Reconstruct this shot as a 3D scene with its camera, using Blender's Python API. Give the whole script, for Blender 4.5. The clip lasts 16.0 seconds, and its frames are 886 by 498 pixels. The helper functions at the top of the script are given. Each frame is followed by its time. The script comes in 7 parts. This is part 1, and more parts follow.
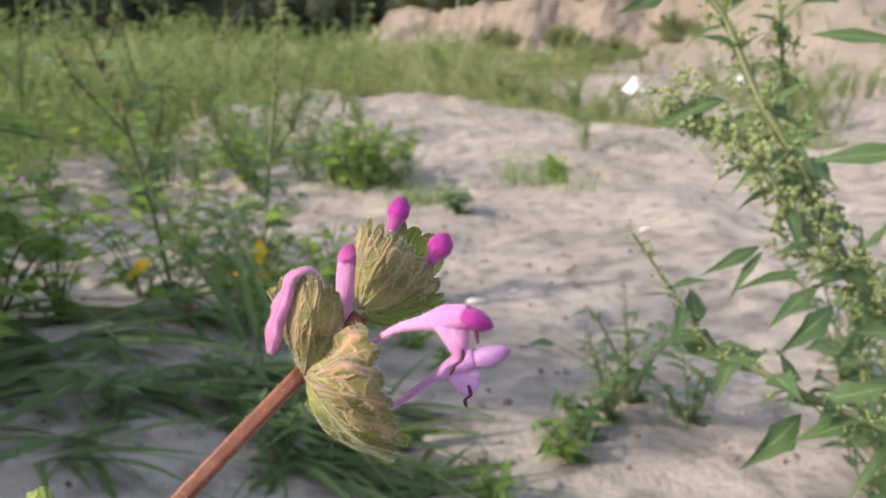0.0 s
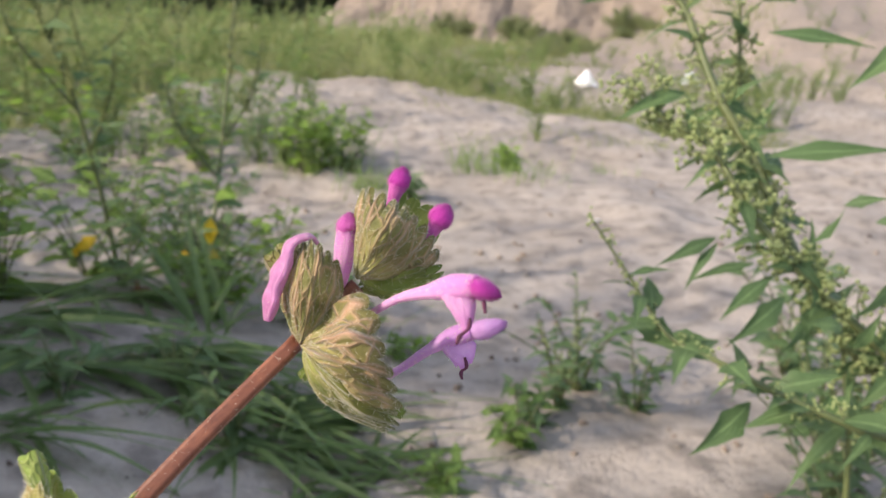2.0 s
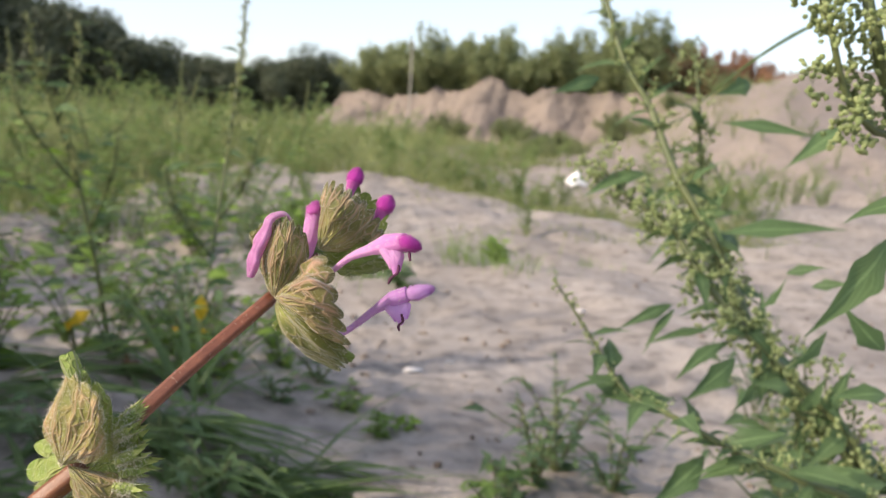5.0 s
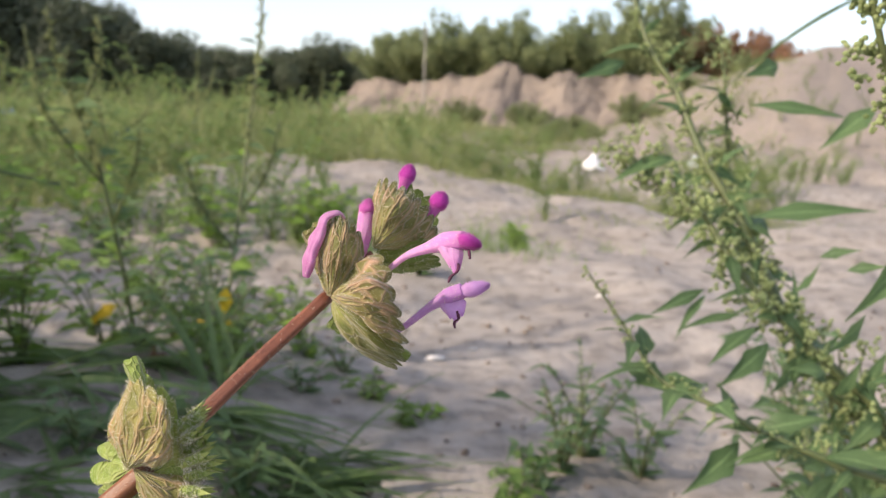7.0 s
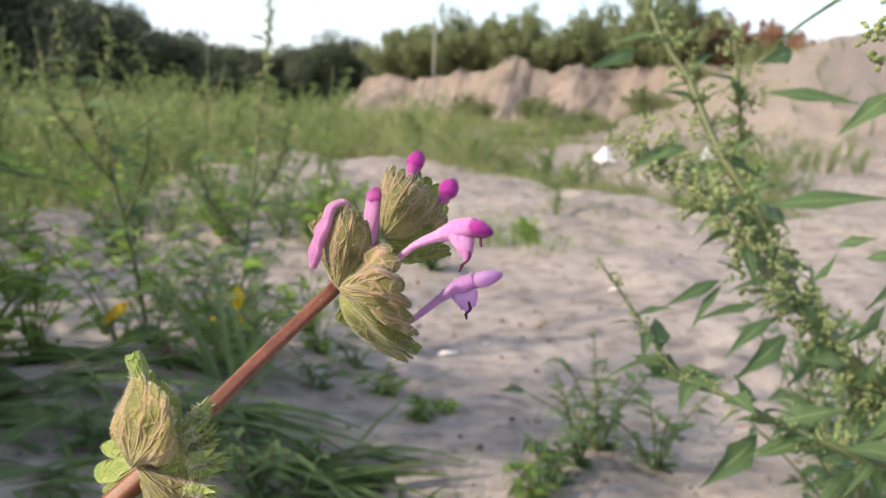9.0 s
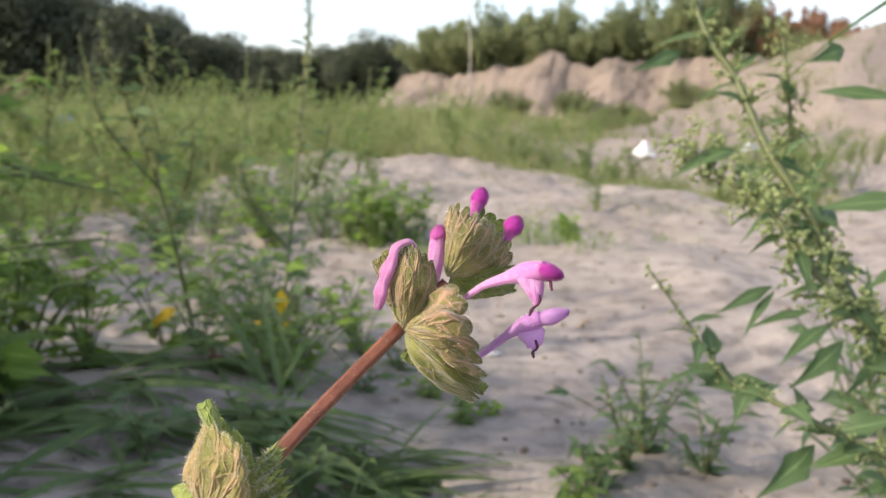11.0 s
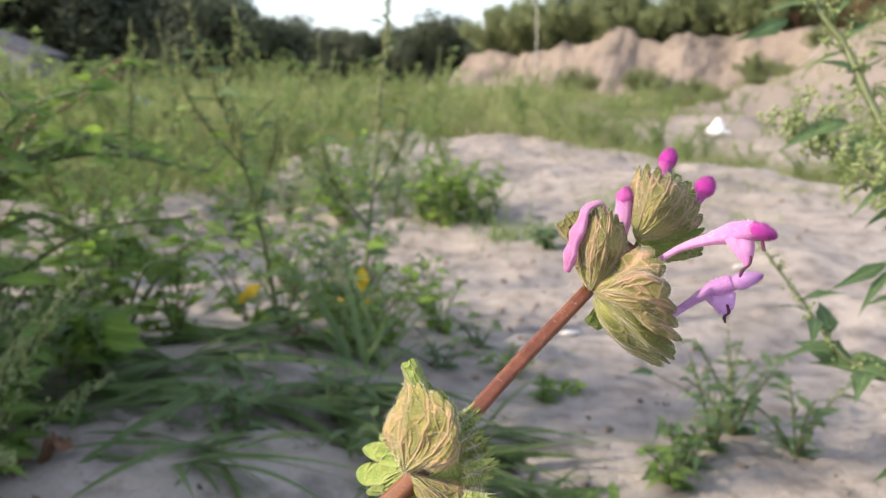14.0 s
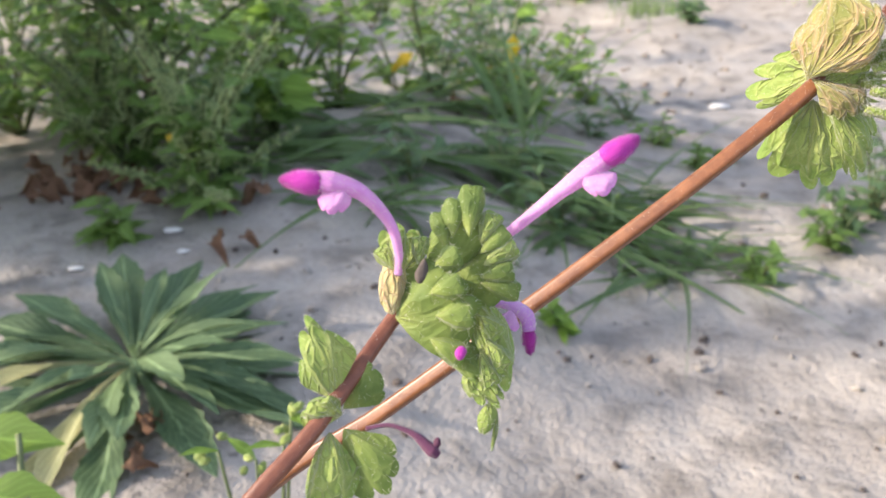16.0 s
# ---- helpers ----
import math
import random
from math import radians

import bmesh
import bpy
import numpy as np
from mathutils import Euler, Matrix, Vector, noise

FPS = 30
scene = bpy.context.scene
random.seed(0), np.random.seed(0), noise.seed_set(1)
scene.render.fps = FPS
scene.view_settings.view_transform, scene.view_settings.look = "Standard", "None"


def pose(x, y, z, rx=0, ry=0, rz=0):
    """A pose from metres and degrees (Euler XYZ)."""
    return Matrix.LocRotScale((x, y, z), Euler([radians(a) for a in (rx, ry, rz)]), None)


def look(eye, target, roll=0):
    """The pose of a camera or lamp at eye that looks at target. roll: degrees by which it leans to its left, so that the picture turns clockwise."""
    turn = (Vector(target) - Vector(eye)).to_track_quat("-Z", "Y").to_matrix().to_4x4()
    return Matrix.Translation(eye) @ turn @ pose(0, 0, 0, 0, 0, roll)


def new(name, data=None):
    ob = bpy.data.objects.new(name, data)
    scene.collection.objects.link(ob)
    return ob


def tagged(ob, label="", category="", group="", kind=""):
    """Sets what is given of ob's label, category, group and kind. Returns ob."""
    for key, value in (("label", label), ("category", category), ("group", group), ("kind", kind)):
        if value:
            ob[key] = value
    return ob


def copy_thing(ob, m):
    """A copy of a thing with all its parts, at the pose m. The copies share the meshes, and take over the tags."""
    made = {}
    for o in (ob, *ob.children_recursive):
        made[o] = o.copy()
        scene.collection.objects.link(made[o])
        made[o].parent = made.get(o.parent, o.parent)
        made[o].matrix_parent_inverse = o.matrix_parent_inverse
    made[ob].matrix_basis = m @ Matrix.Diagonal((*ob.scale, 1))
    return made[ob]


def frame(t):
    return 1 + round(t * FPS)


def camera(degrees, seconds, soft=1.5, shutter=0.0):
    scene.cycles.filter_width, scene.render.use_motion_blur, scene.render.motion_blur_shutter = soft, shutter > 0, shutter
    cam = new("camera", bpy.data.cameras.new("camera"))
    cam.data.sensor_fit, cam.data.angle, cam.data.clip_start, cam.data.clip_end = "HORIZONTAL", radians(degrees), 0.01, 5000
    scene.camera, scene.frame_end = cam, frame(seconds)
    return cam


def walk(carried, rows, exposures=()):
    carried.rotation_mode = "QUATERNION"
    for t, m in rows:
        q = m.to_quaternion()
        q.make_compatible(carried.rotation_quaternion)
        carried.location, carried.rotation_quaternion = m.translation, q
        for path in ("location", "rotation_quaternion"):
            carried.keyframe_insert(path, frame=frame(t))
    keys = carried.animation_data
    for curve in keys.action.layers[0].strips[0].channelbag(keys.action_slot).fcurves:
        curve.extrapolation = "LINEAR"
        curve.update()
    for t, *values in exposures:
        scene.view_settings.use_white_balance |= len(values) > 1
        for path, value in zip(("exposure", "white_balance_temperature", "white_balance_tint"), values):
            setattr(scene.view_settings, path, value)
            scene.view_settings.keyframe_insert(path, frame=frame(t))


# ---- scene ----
cam = camera(56.1, 16.0, soft=1.2)
cam.data.dof.use_dof = True
cam.data.dof.focus_distance = 0.092
cam.data.dof.aperture_fstop = 52.0
# seconds, eye (m), yaw, pitch, roll (degrees)
PATH = [
    (0, 0.00000, 0.00000, 0.27000, 0.000, -14.000, 0.000),
    (0.5, 0.00310, 0.00352, 0.26884, 0.070, -13.920, -0.228),
    (1, 0.00460, 0.00501, 0.26970, -1.192, -14.166, 0.325),
    (1.5, 0.00128, 0.00426, 0.26889, -2.544, -14.526, 1.341),
    (2, -0.00481, 0.00008, 0.26838, -3.691, -14.803, 2.495),
    (2.5, -0.01011, -0.01764, 0.27307, -4.527, -12.924, 4.500),
    (3, -0.00815, -0.02046, 0.26857, -4.550, -9.731, 3.555),
    (5.5, 0.00062, -0.02700, 0.26099, -3.745, -8.146, 3.631),
    (6, -0.00150, -0.02460, 0.26156, -3.472, -8.565, 3.025),
    (6.5, -0.00280, -0.02440, 0.26159, -3.059, -8.930, 2.615),
    (7, -0.00438, -0.02518, 0.26187, -2.767, -9.137, 2.464),
    (7.5, -0.00240, -0.02378, 0.26077, -2.546, -9.390, 2.126),
    (8, -0.00314, -0.02348, 0.26005, -2.424, -9.448, 2.023),
    (10.5, -0.00564, -0.02026, 0.26393, -0.212, -9.633, 0.648),
    (11, -0.00724, -0.02025, 0.26514, 0.715, -9.756, 0.427),
    (11.5, -0.00888, -0.01880, 0.26516, 1.479, -9.857, 0.111),
    (12, -0.01102, -0.01791, 0.26454, 2.132, -9.933, -0.151),
    (12.5, -0.01497, -0.01742, 0.26582, 2.792, -9.958, -0.314),
    (13, -0.01696, -0.01803, 0.26549, 3.575, -10.158, -0.413),
    (13.5, -0.01798, -0.01875, 0.26530, 4.458, -10.579, -0.576),
    (14, -0.02115, -0.02031, 0.26292, 5.290, -11.121, -0.354),
    (14.5, -0.03006, -0.02959, 0.25959, 8.613, -14.583, -0.498),
    (15, -0.04488, -0.02957, 0.25615, 12.680, -18.573, -1.950),
    (15.5, -0.04560, -0.04051, 0.25310, 12.863, -22.359, -1.830),
    (16, -0.05376, -0.05058, 0.25009, 13.578, -25.354, -2.032),
]
walk(cam, [(t, pose(x, y, z, 90 + pitch, 0, yaw) @ pose(0, 0, 0, 0, 0, roll)) for t, x, y, z, yaw, pitch, roll in PATH],
     exposures=[(0.0, 0.66, 6600, 10), (1.5, 0.60, 6600, 10), (3.0, 0.60, 6560, 10), (5.5, 0.46, 6600, 11), (7.0, 0.52, 6620, 11), (10.5, 0.60, 6620, 11), (12.0, 0.65, 6620, 11),
                (13.5, 0.74, 6600, 11), (14.5, 0.87, 6520, 10), (15.2, 1.17, 6340, 9), (16.0, 1.15, 6280, 8)])

# ---------------------------------------------------------------- light
SUN_AZ, SUN_EL = radians(247), radians(31)      # compass way to the sun, from +y over +x
to_sun = Vector((math.sin(SUN_AZ) * math.cos(SUN_EL), math.cos(SUN_AZ) * math.cos(SUN_EL), math.sin(SUN_EL)))
sun = new("sun", bpy.data.lights.new("sun", "SUN"))
sun.data.energy, sun.data.angle, sun.data.color = 4.1, radians(2.0), (1.0, 0.84, 0.685)
sun.matrix_world = look(to_sun * 50, (0, 0, 0))

world = bpy.data.worlds.new("sky")
scene.world = world
world.use_nodes = True
sky = world.node_tree.nodes.new("ShaderNodeTexSky")
sky.sky_type, sky.sun_disc = "NISHITA", False
sky.sun_elevation, sky.sun_rotation = SUN_EL, SUN_AZ
sky.air_density, sky.dust_density, sky.ozone_density = 0.9, 1.6, 0.9
world.node_tree.nodes["Background"].inputs["Strength"].default_value = 0.15
haze = world.node_tree.nodes.new("ShaderNodeVectorMath")     # thin bright haze over the whole sky
haze.operation = "ADD"
haze.inputs[1].default_value = (1.66, 1.54, 1.70)
world.node_tree.links.new(sky.outputs["Color"], haze.inputs[0])
world.node_tree.links.new(haze.outputs[0], world.node_tree.nodes["Background"].inputs["Color"])

# ---------------------------------------------------------------- materials


class Nodes:
    """A short way to write a node material."""

    def __init__(self, name):
        self.mat = bpy.data.materials.new(name)
        self.mat.use_nodes = True
        self.tree = self.mat.node_tree
        self.tree.nodes.clear()
        self.out = self.tree.nodes.new("ShaderNodeOutputMaterial")

    def add(self, kind, ins=None, **props):
        n = self.tree.nodes.new("ShaderNode" + kind)
        for k, v in props.items():
            setattr_known(n, k, v)
        for k, v in (ins or {}).items():
            if isinstance(v, bpy.types.NodeSocket):
                self.tree.links.new(v, n.inputs[k])
            else:
                n.inputs[k].default_value = v
        return n

    def noise(self, scale, vec, detail=3.0, rough=0.55):
        return self.add("TexNoise", {"Scale": scale, "Vector": vec, "Detail": detail, "Roughness": rough}).outputs["Fac"]

    def ramp(self, fac, lo, hi):
        return self.add("MapRange", {"Value": fac, "From Min": lo, "From Max": hi}).outputs["Result"]

    def mix(self, fac, a, b):
        n = self.tree.nodes.new("ShaderNodeMix")
        n.data_type = "RGBA"
        for key, v in ((0, fac), (6, a), (7, b)):
            if isinstance(v, bpy.types.NodeSocket):
                self.tree.links.new(v, n.inputs[key])
            else:
                n.inputs[key].default_value = (*v, 1) if isinstance(v, tuple) and len(v) == 3 else v
        return n.outputs[2]

    def math(self, op, a, b=0.0):
        n = self.tree.nodes.new("ShaderNodeMath")
        n.operation = op
        for key, v in ((0, a), (1, b)):
            if isinstance(v, bpy.types.NodeSocket):
                self.tree.links.new(v, n.inputs[key])
            else:
                n.inputs[key].default_value = v
        return n.outputs[0]

    def bump(self, height, strength, dist):
        return self.add("Bump", {"Height": height, "Strength": strength, "Distance": dist}).outputs["Normal"]

    def finish(self, shader):
        self.tree.links.new(shader, self.out.inputs["Surface"])
        return self.mat


def setattr_known(n, k, v):
    if k == "operation":
        n.operation = v
    elif k == "distance":
        n.distance = v
    elif k == "feature":
        n.feature = v


def leafy(name, dark, light, trans=0.35, rough=0.55, scale=60.0, island=False, veins=0.0, spec=0.35):
    """Leaf tissue: two greens by noise and by piece, paler veins, light through it."""
    n = Nodes(name)
    co = n.add("TexCoord")
    if island:
        pick = n.add("NewGeometry").outputs["Random Per Island"]
    else:
        pick = n.add("ObjectInfo").outputs["Random"]
    spot = n.ramp(n.noise(scale, co.outputs["Object"]), 0.3, 0.7)
    fac = n.math("ADD", n.math("MULTIPLY", pick, 0.6), n.math("MULTIPLY", spot, 0.4))
    col = n.mix(fac, dark, light)
    fine = n.noise(scale * 9, co.outputs["Object"], 2.0)
    col = n.mix(n.math("MULTIPLY", fine, 0.35), col, tuple(0.55 * c for c in dark))
    h = fine
    if veins:
        u = n.add("SeparateXYZ", {"Vector": co.outputs["UV"]})
        side = n.math("ABSOLUTE", n.math("SUBTRACT", u.outputs["X"], 0.5))
        mid = n.math("LESS_THAN", side, 0.035)
        slope = n.math("SUBTRACT", n.math("MULTIPLY", u.outputs["Y"], 9.0), n.math("MULTIPLY", side, 7.0))
        rib = n.math("LESS_THAN", n.math("FRACT", slope), 0.14)
        both = n.math("MAXIMUM", mid, n.math("MULTIPLY", rib, 0.6))
        col = n.mix(n.math("MULTIPLY", both, veins), col, tuple(min(1, 1.9 * c + 0.03) for c in light))
        h = n.math("SUBTRACT", fine, both)
    p = n.add("BsdfPrincipled", {"Base Color": col, "Roughness": rough, "Specular IOR Level": spec,
                                 "Normal": n.bump(h, 0.35, 0.0006)})
    t = n.add("BsdfTranslucent", {"Color": n.mix(0.35, col, tuple(min(1, 1.8 * c) for c in light))})
    m = n.add("MixShader", {0: trans, 1: p.outputs[0], 2: t.outputs[0]})
    return n.finish(m.outputs[0])


def bract_skin(name, green, olive, vein, veinness, glow=(0.50, 0.54, 0.18), relief=0.85):
    """The quilted, hairy underside of a henbit bract, with flushed veins that fan out from its base."""
    n = Nodes(name)
    co = n.add("TexCoord")
    u = n.add("SeparateXYZ", {"Vector": co.outputs["UV"]})
    wob = n.math("MULTIPLY", n.math("SUBTRACT", n.noise(330, co.outputs["Object"], 1.0), 0.5), 0.45)
    a = n.math("ADD", u.outputs["X"], wob)
    d = n.math("ABSOLUTE", n.math("SUBTRACT", n.math("FRACT", a), 0.5))
    main = n.ramp(d, 0.15, 0.0)
    grid = n.add("CombineXYZ", {"X": n.math("MULTIPLY", a, 2.2), "Y": n.math("MULTIPLY", u.outputs["Y"], 4.6)})
    cells = n.add("TexVoronoi", {"Vector": grid.outputs[0], "Scale": 1.0, "Randomness": 0.95}, feature="DISTANCE_TO_EDGE")
    net = n.ramp(cells.outputs["Distance"], 0.14, 0.0)
    lines = n.math("MAXIMUM", main, n.math("MULTIPLY", net, 0.65))
    patch = n.ramp(n.noise(260, co.outputs["Object"], 3.0), 0.32, 0.68)
    base = n.mix(patch, green, olive)
    near = n.ramp(u.outputs["Y"], 0.42, 0.08)
    base = n.mix(n.math("MULTIPLY", near, 0.75), base, glow)
    flush = n.ramp(n.noise(170, co.outputs["Object"], 2.0), 0.26, 0.52)
    rim = n.ramp(u.outputs["Y"], 1.0, 0.88)
    col = n.mix(n.math("MULTIPLY", n.math("MULTIPLY", lines, n.math("MULTIPLY", flush, rim)), veinness), base, vein)
    col = n.mix(n.math("MULTIPLY", n.ramp(u.outputs["Y"], 0.89, 0.98), 0.65), col, tuple(1.25 * c for c in green))
    fine = n.noise(2600, co.outputs["Object"], 2.0)
    col = n.mix(n.math("MULTIPLY", fine, 0.3), col, tuple(0.5 * c for c in green))
    h = n.math("ADD", n.math("MULTIPLY", lines, 0.8), n.math("MULTIPLY", fine, 0.5))
    p = n.add("BsdfPrincipled", {"Base Color": col, "Roughness": 0.62, "Specular IOR Level": 0.3, "Sheen Weight": 0.25,
                                 "Sheen Roughness": 0.4, "Normal": n.bump(h, relief, 0.0005)})
    t = n.add("BsdfTranslucent", {"Color": n.mix(0.5, col, tuple(0.9 * c for c in glow))})
    m = n.add("MixShader", {0: 0.22, 1: p.outputs[0], 2: t.outputs[0]})
    return n.finish(m.outputs[0])


def petal(name, pale, deep, trans=0.4, lo=0.55, hi=1.0):
    """Soft petal tissue, streaked along, mottled, deeper towards the tip."""
    n = Nodes(name)
    co = n.add("TexCoord")
    u = n.add("SeparateXYZ", {"Vector": co.outputs["UV"]})
    along = n.add("Mapping", {"Vector": co.outputs["UV"], "Scale": (22.0, 2.2, 1.0)})
    streak = n.ramp(n.noise(1.0, along.outputs[0], 3.0), 0.35, 0.7)
    spots = n.ramp(n.noise(1100, co.outputs["Object"], 3.0), 0.35, 0.75)
    fac = n.math("ADD", n.math("MULTIPLY", spots, 0.25), n.math("MULTIPLY", streak, 0.25))
    fac = n.math("ADD", fac, n.math("MULTIPLY", n.ramp(u.outputs["Y"], lo, hi), 0.5))
    col = n.mix(fac, pale, deep)
    fine = n.noise(5200, co.outputs["Object"], 2.0)
    col = n.mix(n.math("MULTIPLY", fine, 0.25), col, deep)
    h = n.math("ADD", fine, n.math("MULTIPLY", streak, 0.8))
    p = n.add("BsdfPrincipled", {"Base Color": col, "Roughness": 0.75, "Specular IOR Level": 0.15, "Sheen Weight": 0.35, "Sheen Roughness": 0.5,
                                 "Normal": n.bump(h, 0.6, 0.00012)})
    t = n.add("BsdfTranslucent", {"Color": col})
    m = n.add("MixShader", {0: trans, 1: p.outputs[0], 2: t.outputs[0]})
    return n.finish(m.outputs[0])


def stalk(name, a, b, scale=300.0, rough=0.5, stretch=0.12, streaky=0.4):
    """Stem bark or skin, streaked along its length."""
    n = Nodes(name)
    co = n.add("TexCoord")
    u = n.add("Mapping", {"Vector": co.outputs["UV"], "Scale": (14.0, 84.0 * stretch, 1.0)})
    streak = n.ramp(n.noise(3.0, u.outputs[0], 4.0), 0.3, 0.7)
    blot = n.ramp(n.noise(scale, co.outputs["Object"], 5.0, 0.7), 0.35, 0.68)
    col = n.mix(n.math("ADD", n.math("MULTIPLY", streak, streaky), n.math("MULTIPLY", blot, 1.0 - streaky)), a, b)
    fine = n.noise(scale * 8, co.outputs["Object"], 2.0)
    p = n.add("BsdfPrincipled", {"Base Color": col, "Roughness": rough, "Specular IOR Level": 0.4,
                                 "Normal": n.bump(n.math("ADD", n.math("MULTIPLY", streak, streaky), n.math("MULTIPLY", fine, 0.6)), 0.22, 0.00015)})
    return n.finish(p.outputs[0])


def earth(name, a, b, c, fine_scale, big_scale, depth, grain=0.004):
    """Dry sand: pale and damp patches, grains, small dark crumbs."""
    n = Nodes(name)
    co = n.add("NewGeometry").outputs["Position"]
    big = n.ramp(n.noise(big_scale, co, 4.0), 0.35, 0.68)
    mid = n.ramp(n.noise(big_scale * 9, co, 5.0, 0.65), 0.3, 0.72)
    col = n.mix(big, a, b)
    col = n.mix(n.math("MULTIPLY", mid, 0.6), col, c)
    fine = n.noise(fine_scale, co, 3.0, 0.7)
    col = n.mix(n.math("MULTIPLY", n.ramp(fine, 0.45, 0.8), 0.35), col, tuple(0.6 * v for v in c))
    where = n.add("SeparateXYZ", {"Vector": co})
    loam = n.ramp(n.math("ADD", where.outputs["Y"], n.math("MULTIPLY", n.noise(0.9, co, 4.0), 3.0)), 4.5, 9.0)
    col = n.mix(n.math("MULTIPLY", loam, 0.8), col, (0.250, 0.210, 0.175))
    wide = n.add("Mapping", {"Vector": co, "Scale": (1.0, 1.9, 1.0)})
    streak = n.ramp(n.noise(big_scale * 0.85, wide.outputs[0], 6.0, 0.72), 0.46, 0.66)
    col = n.mix(n.math("MULTIPLY", streak, 0.42), col, tuple(v * w for v, w in zip(c, (1.0, 0.93, 0.86))))
    lumps = n.ramp(n.noise(fine_scale * 0.11, co, 4.0, 0.6), 0.50, 0.66)
    col = n.mix(n.math("MULTIPLY", lumps, 0.6), col, tuple(0.62 * v for v in c))
    crumbs = n.ramp(n.noise(fine_scale * 0.35, co, 2.0, 0.5), 0.68, 0.74)
    col = n.mix(n.math("MULTIPLY", crumbs, 0.6), col, tuple(0.35 * v for v in c))
    h = n.math("ADD", n.math("MULTIPLY", mid, 1.2), n.math("ADD", fine, n.math("MULTIPLY", big, 1.0)))
    p = n.add("BsdfPrincipled", {"Base Color": col, "Roughness": 0.95, "Specular IOR Level": 0.15, "Normal": n.bump(h, 0.45, depth)})
    return n.finish(p.outputs[0])


def plain(name, a, b, scale, rough=0.6, spec=0.3, trans=0.0):
    n = Nodes(name)
    co = n.add("TexCoord")
    f = n.ramp(n.noise(scale, co.outputs["Object"], 4.0), 0.3, 0.7)
    col = n.mix(f, a, b)
    p = n.add("BsdfPrincipled", {"Base Color": col, "Roughness": rough, "Specular IOR Level": spec, "Normal": n.bump(f, 0.3, 0.1 / scale)})
    if trans:
        t = n.add("BsdfTranslucent", {"Color": col})
        m = n.add("MixShader", {0: trans, 1: p.outputs[0], 2: t.outputs[0]})
        return n.finish(m.outputs[0])
    return n.finish(p.outputs[0])


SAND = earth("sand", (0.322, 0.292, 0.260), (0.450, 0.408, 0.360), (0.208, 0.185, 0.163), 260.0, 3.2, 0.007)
BANK = earth("bank_sand", (0.22, 0.185, 0.158), (0.31, 0.262, 0.222), (0.115, 0.102, 0.095), 9.0, 0.45, 0.2)
BRACT = bract_skin("bract_skin", (0.078, 0.088, 0.020), (0.265, 0.245, 0.074), (0.60, 0.37, 0.25), 0.8, (0.44, 0.45, 0.14), 0.8)
BRACT_ROSY = bract_skin("bract_rosy", (0.085, 0.090, 0.022), (0.275, 0.235, 0.078), (0.60, 0.36, 0.255), 0.9, (0.48, 0.46, 0.15), 0.8)
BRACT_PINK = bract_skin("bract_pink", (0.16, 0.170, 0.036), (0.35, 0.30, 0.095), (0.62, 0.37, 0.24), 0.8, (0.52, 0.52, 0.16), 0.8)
# Olive green, darkened to paint in the shade under the folded bract.
BRACT_OLIVE_SHADE = bract_skin("bract_olive_shade", (0.070, 0.085, 0.016), (0.185, 0.195, 0.042), (0.42, 0.34, 0.17), 0.5, (0.34, 0.36, 0.10), 0.7)
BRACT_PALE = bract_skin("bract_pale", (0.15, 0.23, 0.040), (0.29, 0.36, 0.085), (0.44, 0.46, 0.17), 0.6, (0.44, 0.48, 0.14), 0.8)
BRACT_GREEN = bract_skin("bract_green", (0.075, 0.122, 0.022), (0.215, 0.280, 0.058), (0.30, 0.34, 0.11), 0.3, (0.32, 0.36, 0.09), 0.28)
BRACT_TAN = bract_skin("bract_tan", (0.46, 0.40, 0.16), (0.58, 0.46, 0.26), (0.60, 0.33, 0.18), 0.7, (0.60, 0.56, 0.28))
PETAL = petal("petal_pink", (0.78, 0.46, 0.74), (0.60, 0.17, 0.52), 0.40)
PETAL_LILAC = petal("petal_lilac", (0.69, 0.45, 0.76), (0.53, 0.20, 0.58), 0.40)
PETAL_SPENT = petal("petal_spent", (0.80, 0.48, 0.70), (0.48, 0.13, 0.38), 0.30, 0.2, 1.0)
PETAL_DULL = petal("petal_dull", (0.15, 0.055, 0.10), (0.09, 0.02, 0.055), 0.2, 0.2, 1.0)
NECK = petal("bud_neck", (0.55, 0.13, 0.42), (0.40, 0.05, 0.32), 0.25)
HOOD = petal("petal_magenta", (0.46, 0.045, 0.36), (0.30, 0.015, 0.22), 0.2)
STYLE = plain("withered_style", (0.10, 0.02, 0.06), (0.05, 0.02, 0.03), 900, 0.7)
STEM_RED = stalk("stem_red", (0.085, 0.026, 0.015), (0.215, 0.080, 0.042), 520.0, 0.46)
STEM_TAN = stalk("stem_tan", (0.100, 0.034, 0.013), (0.225, 0.090, 0.034), 300.0, 0.36, streaky=0.15)
STEM_GREEN = stalk("stem_green", (0.060, 0.085, 0.030), (0.125, 0.145, 0.055), 90.0, 0.5)
STEM_BROWN = stalk("stem_brown", (0.15, 0.09, 0.055), (0.26, 0.18, 0.11), 90.0, 0.65)
HAIR = plain("plant_hair", (0.75, 0.70, 0.58), (0.85, 0.82, 0.72), 500, 0.5, 0.4, 0.5)
GOOSE = leafy("goosefoot_leaf", (0.058, 0.112, 0.042), (0.130, 0.205, 0.080), 0.36, 0.55, 55.0, veins=0.5)
GOOSE_SEED = leafy("goosefoot_seed", (0.19, 0.26, 0.10), (0.46, 0.52, 0.25), 0.35, 0.7, 300.0, island=True)
DARKLEAF = leafy("dark_leaf", (0.080, 0.150, 0.034), (0.21, 0.32, 0.080), 0.50, 0.5, 55.0, veins=0.45)
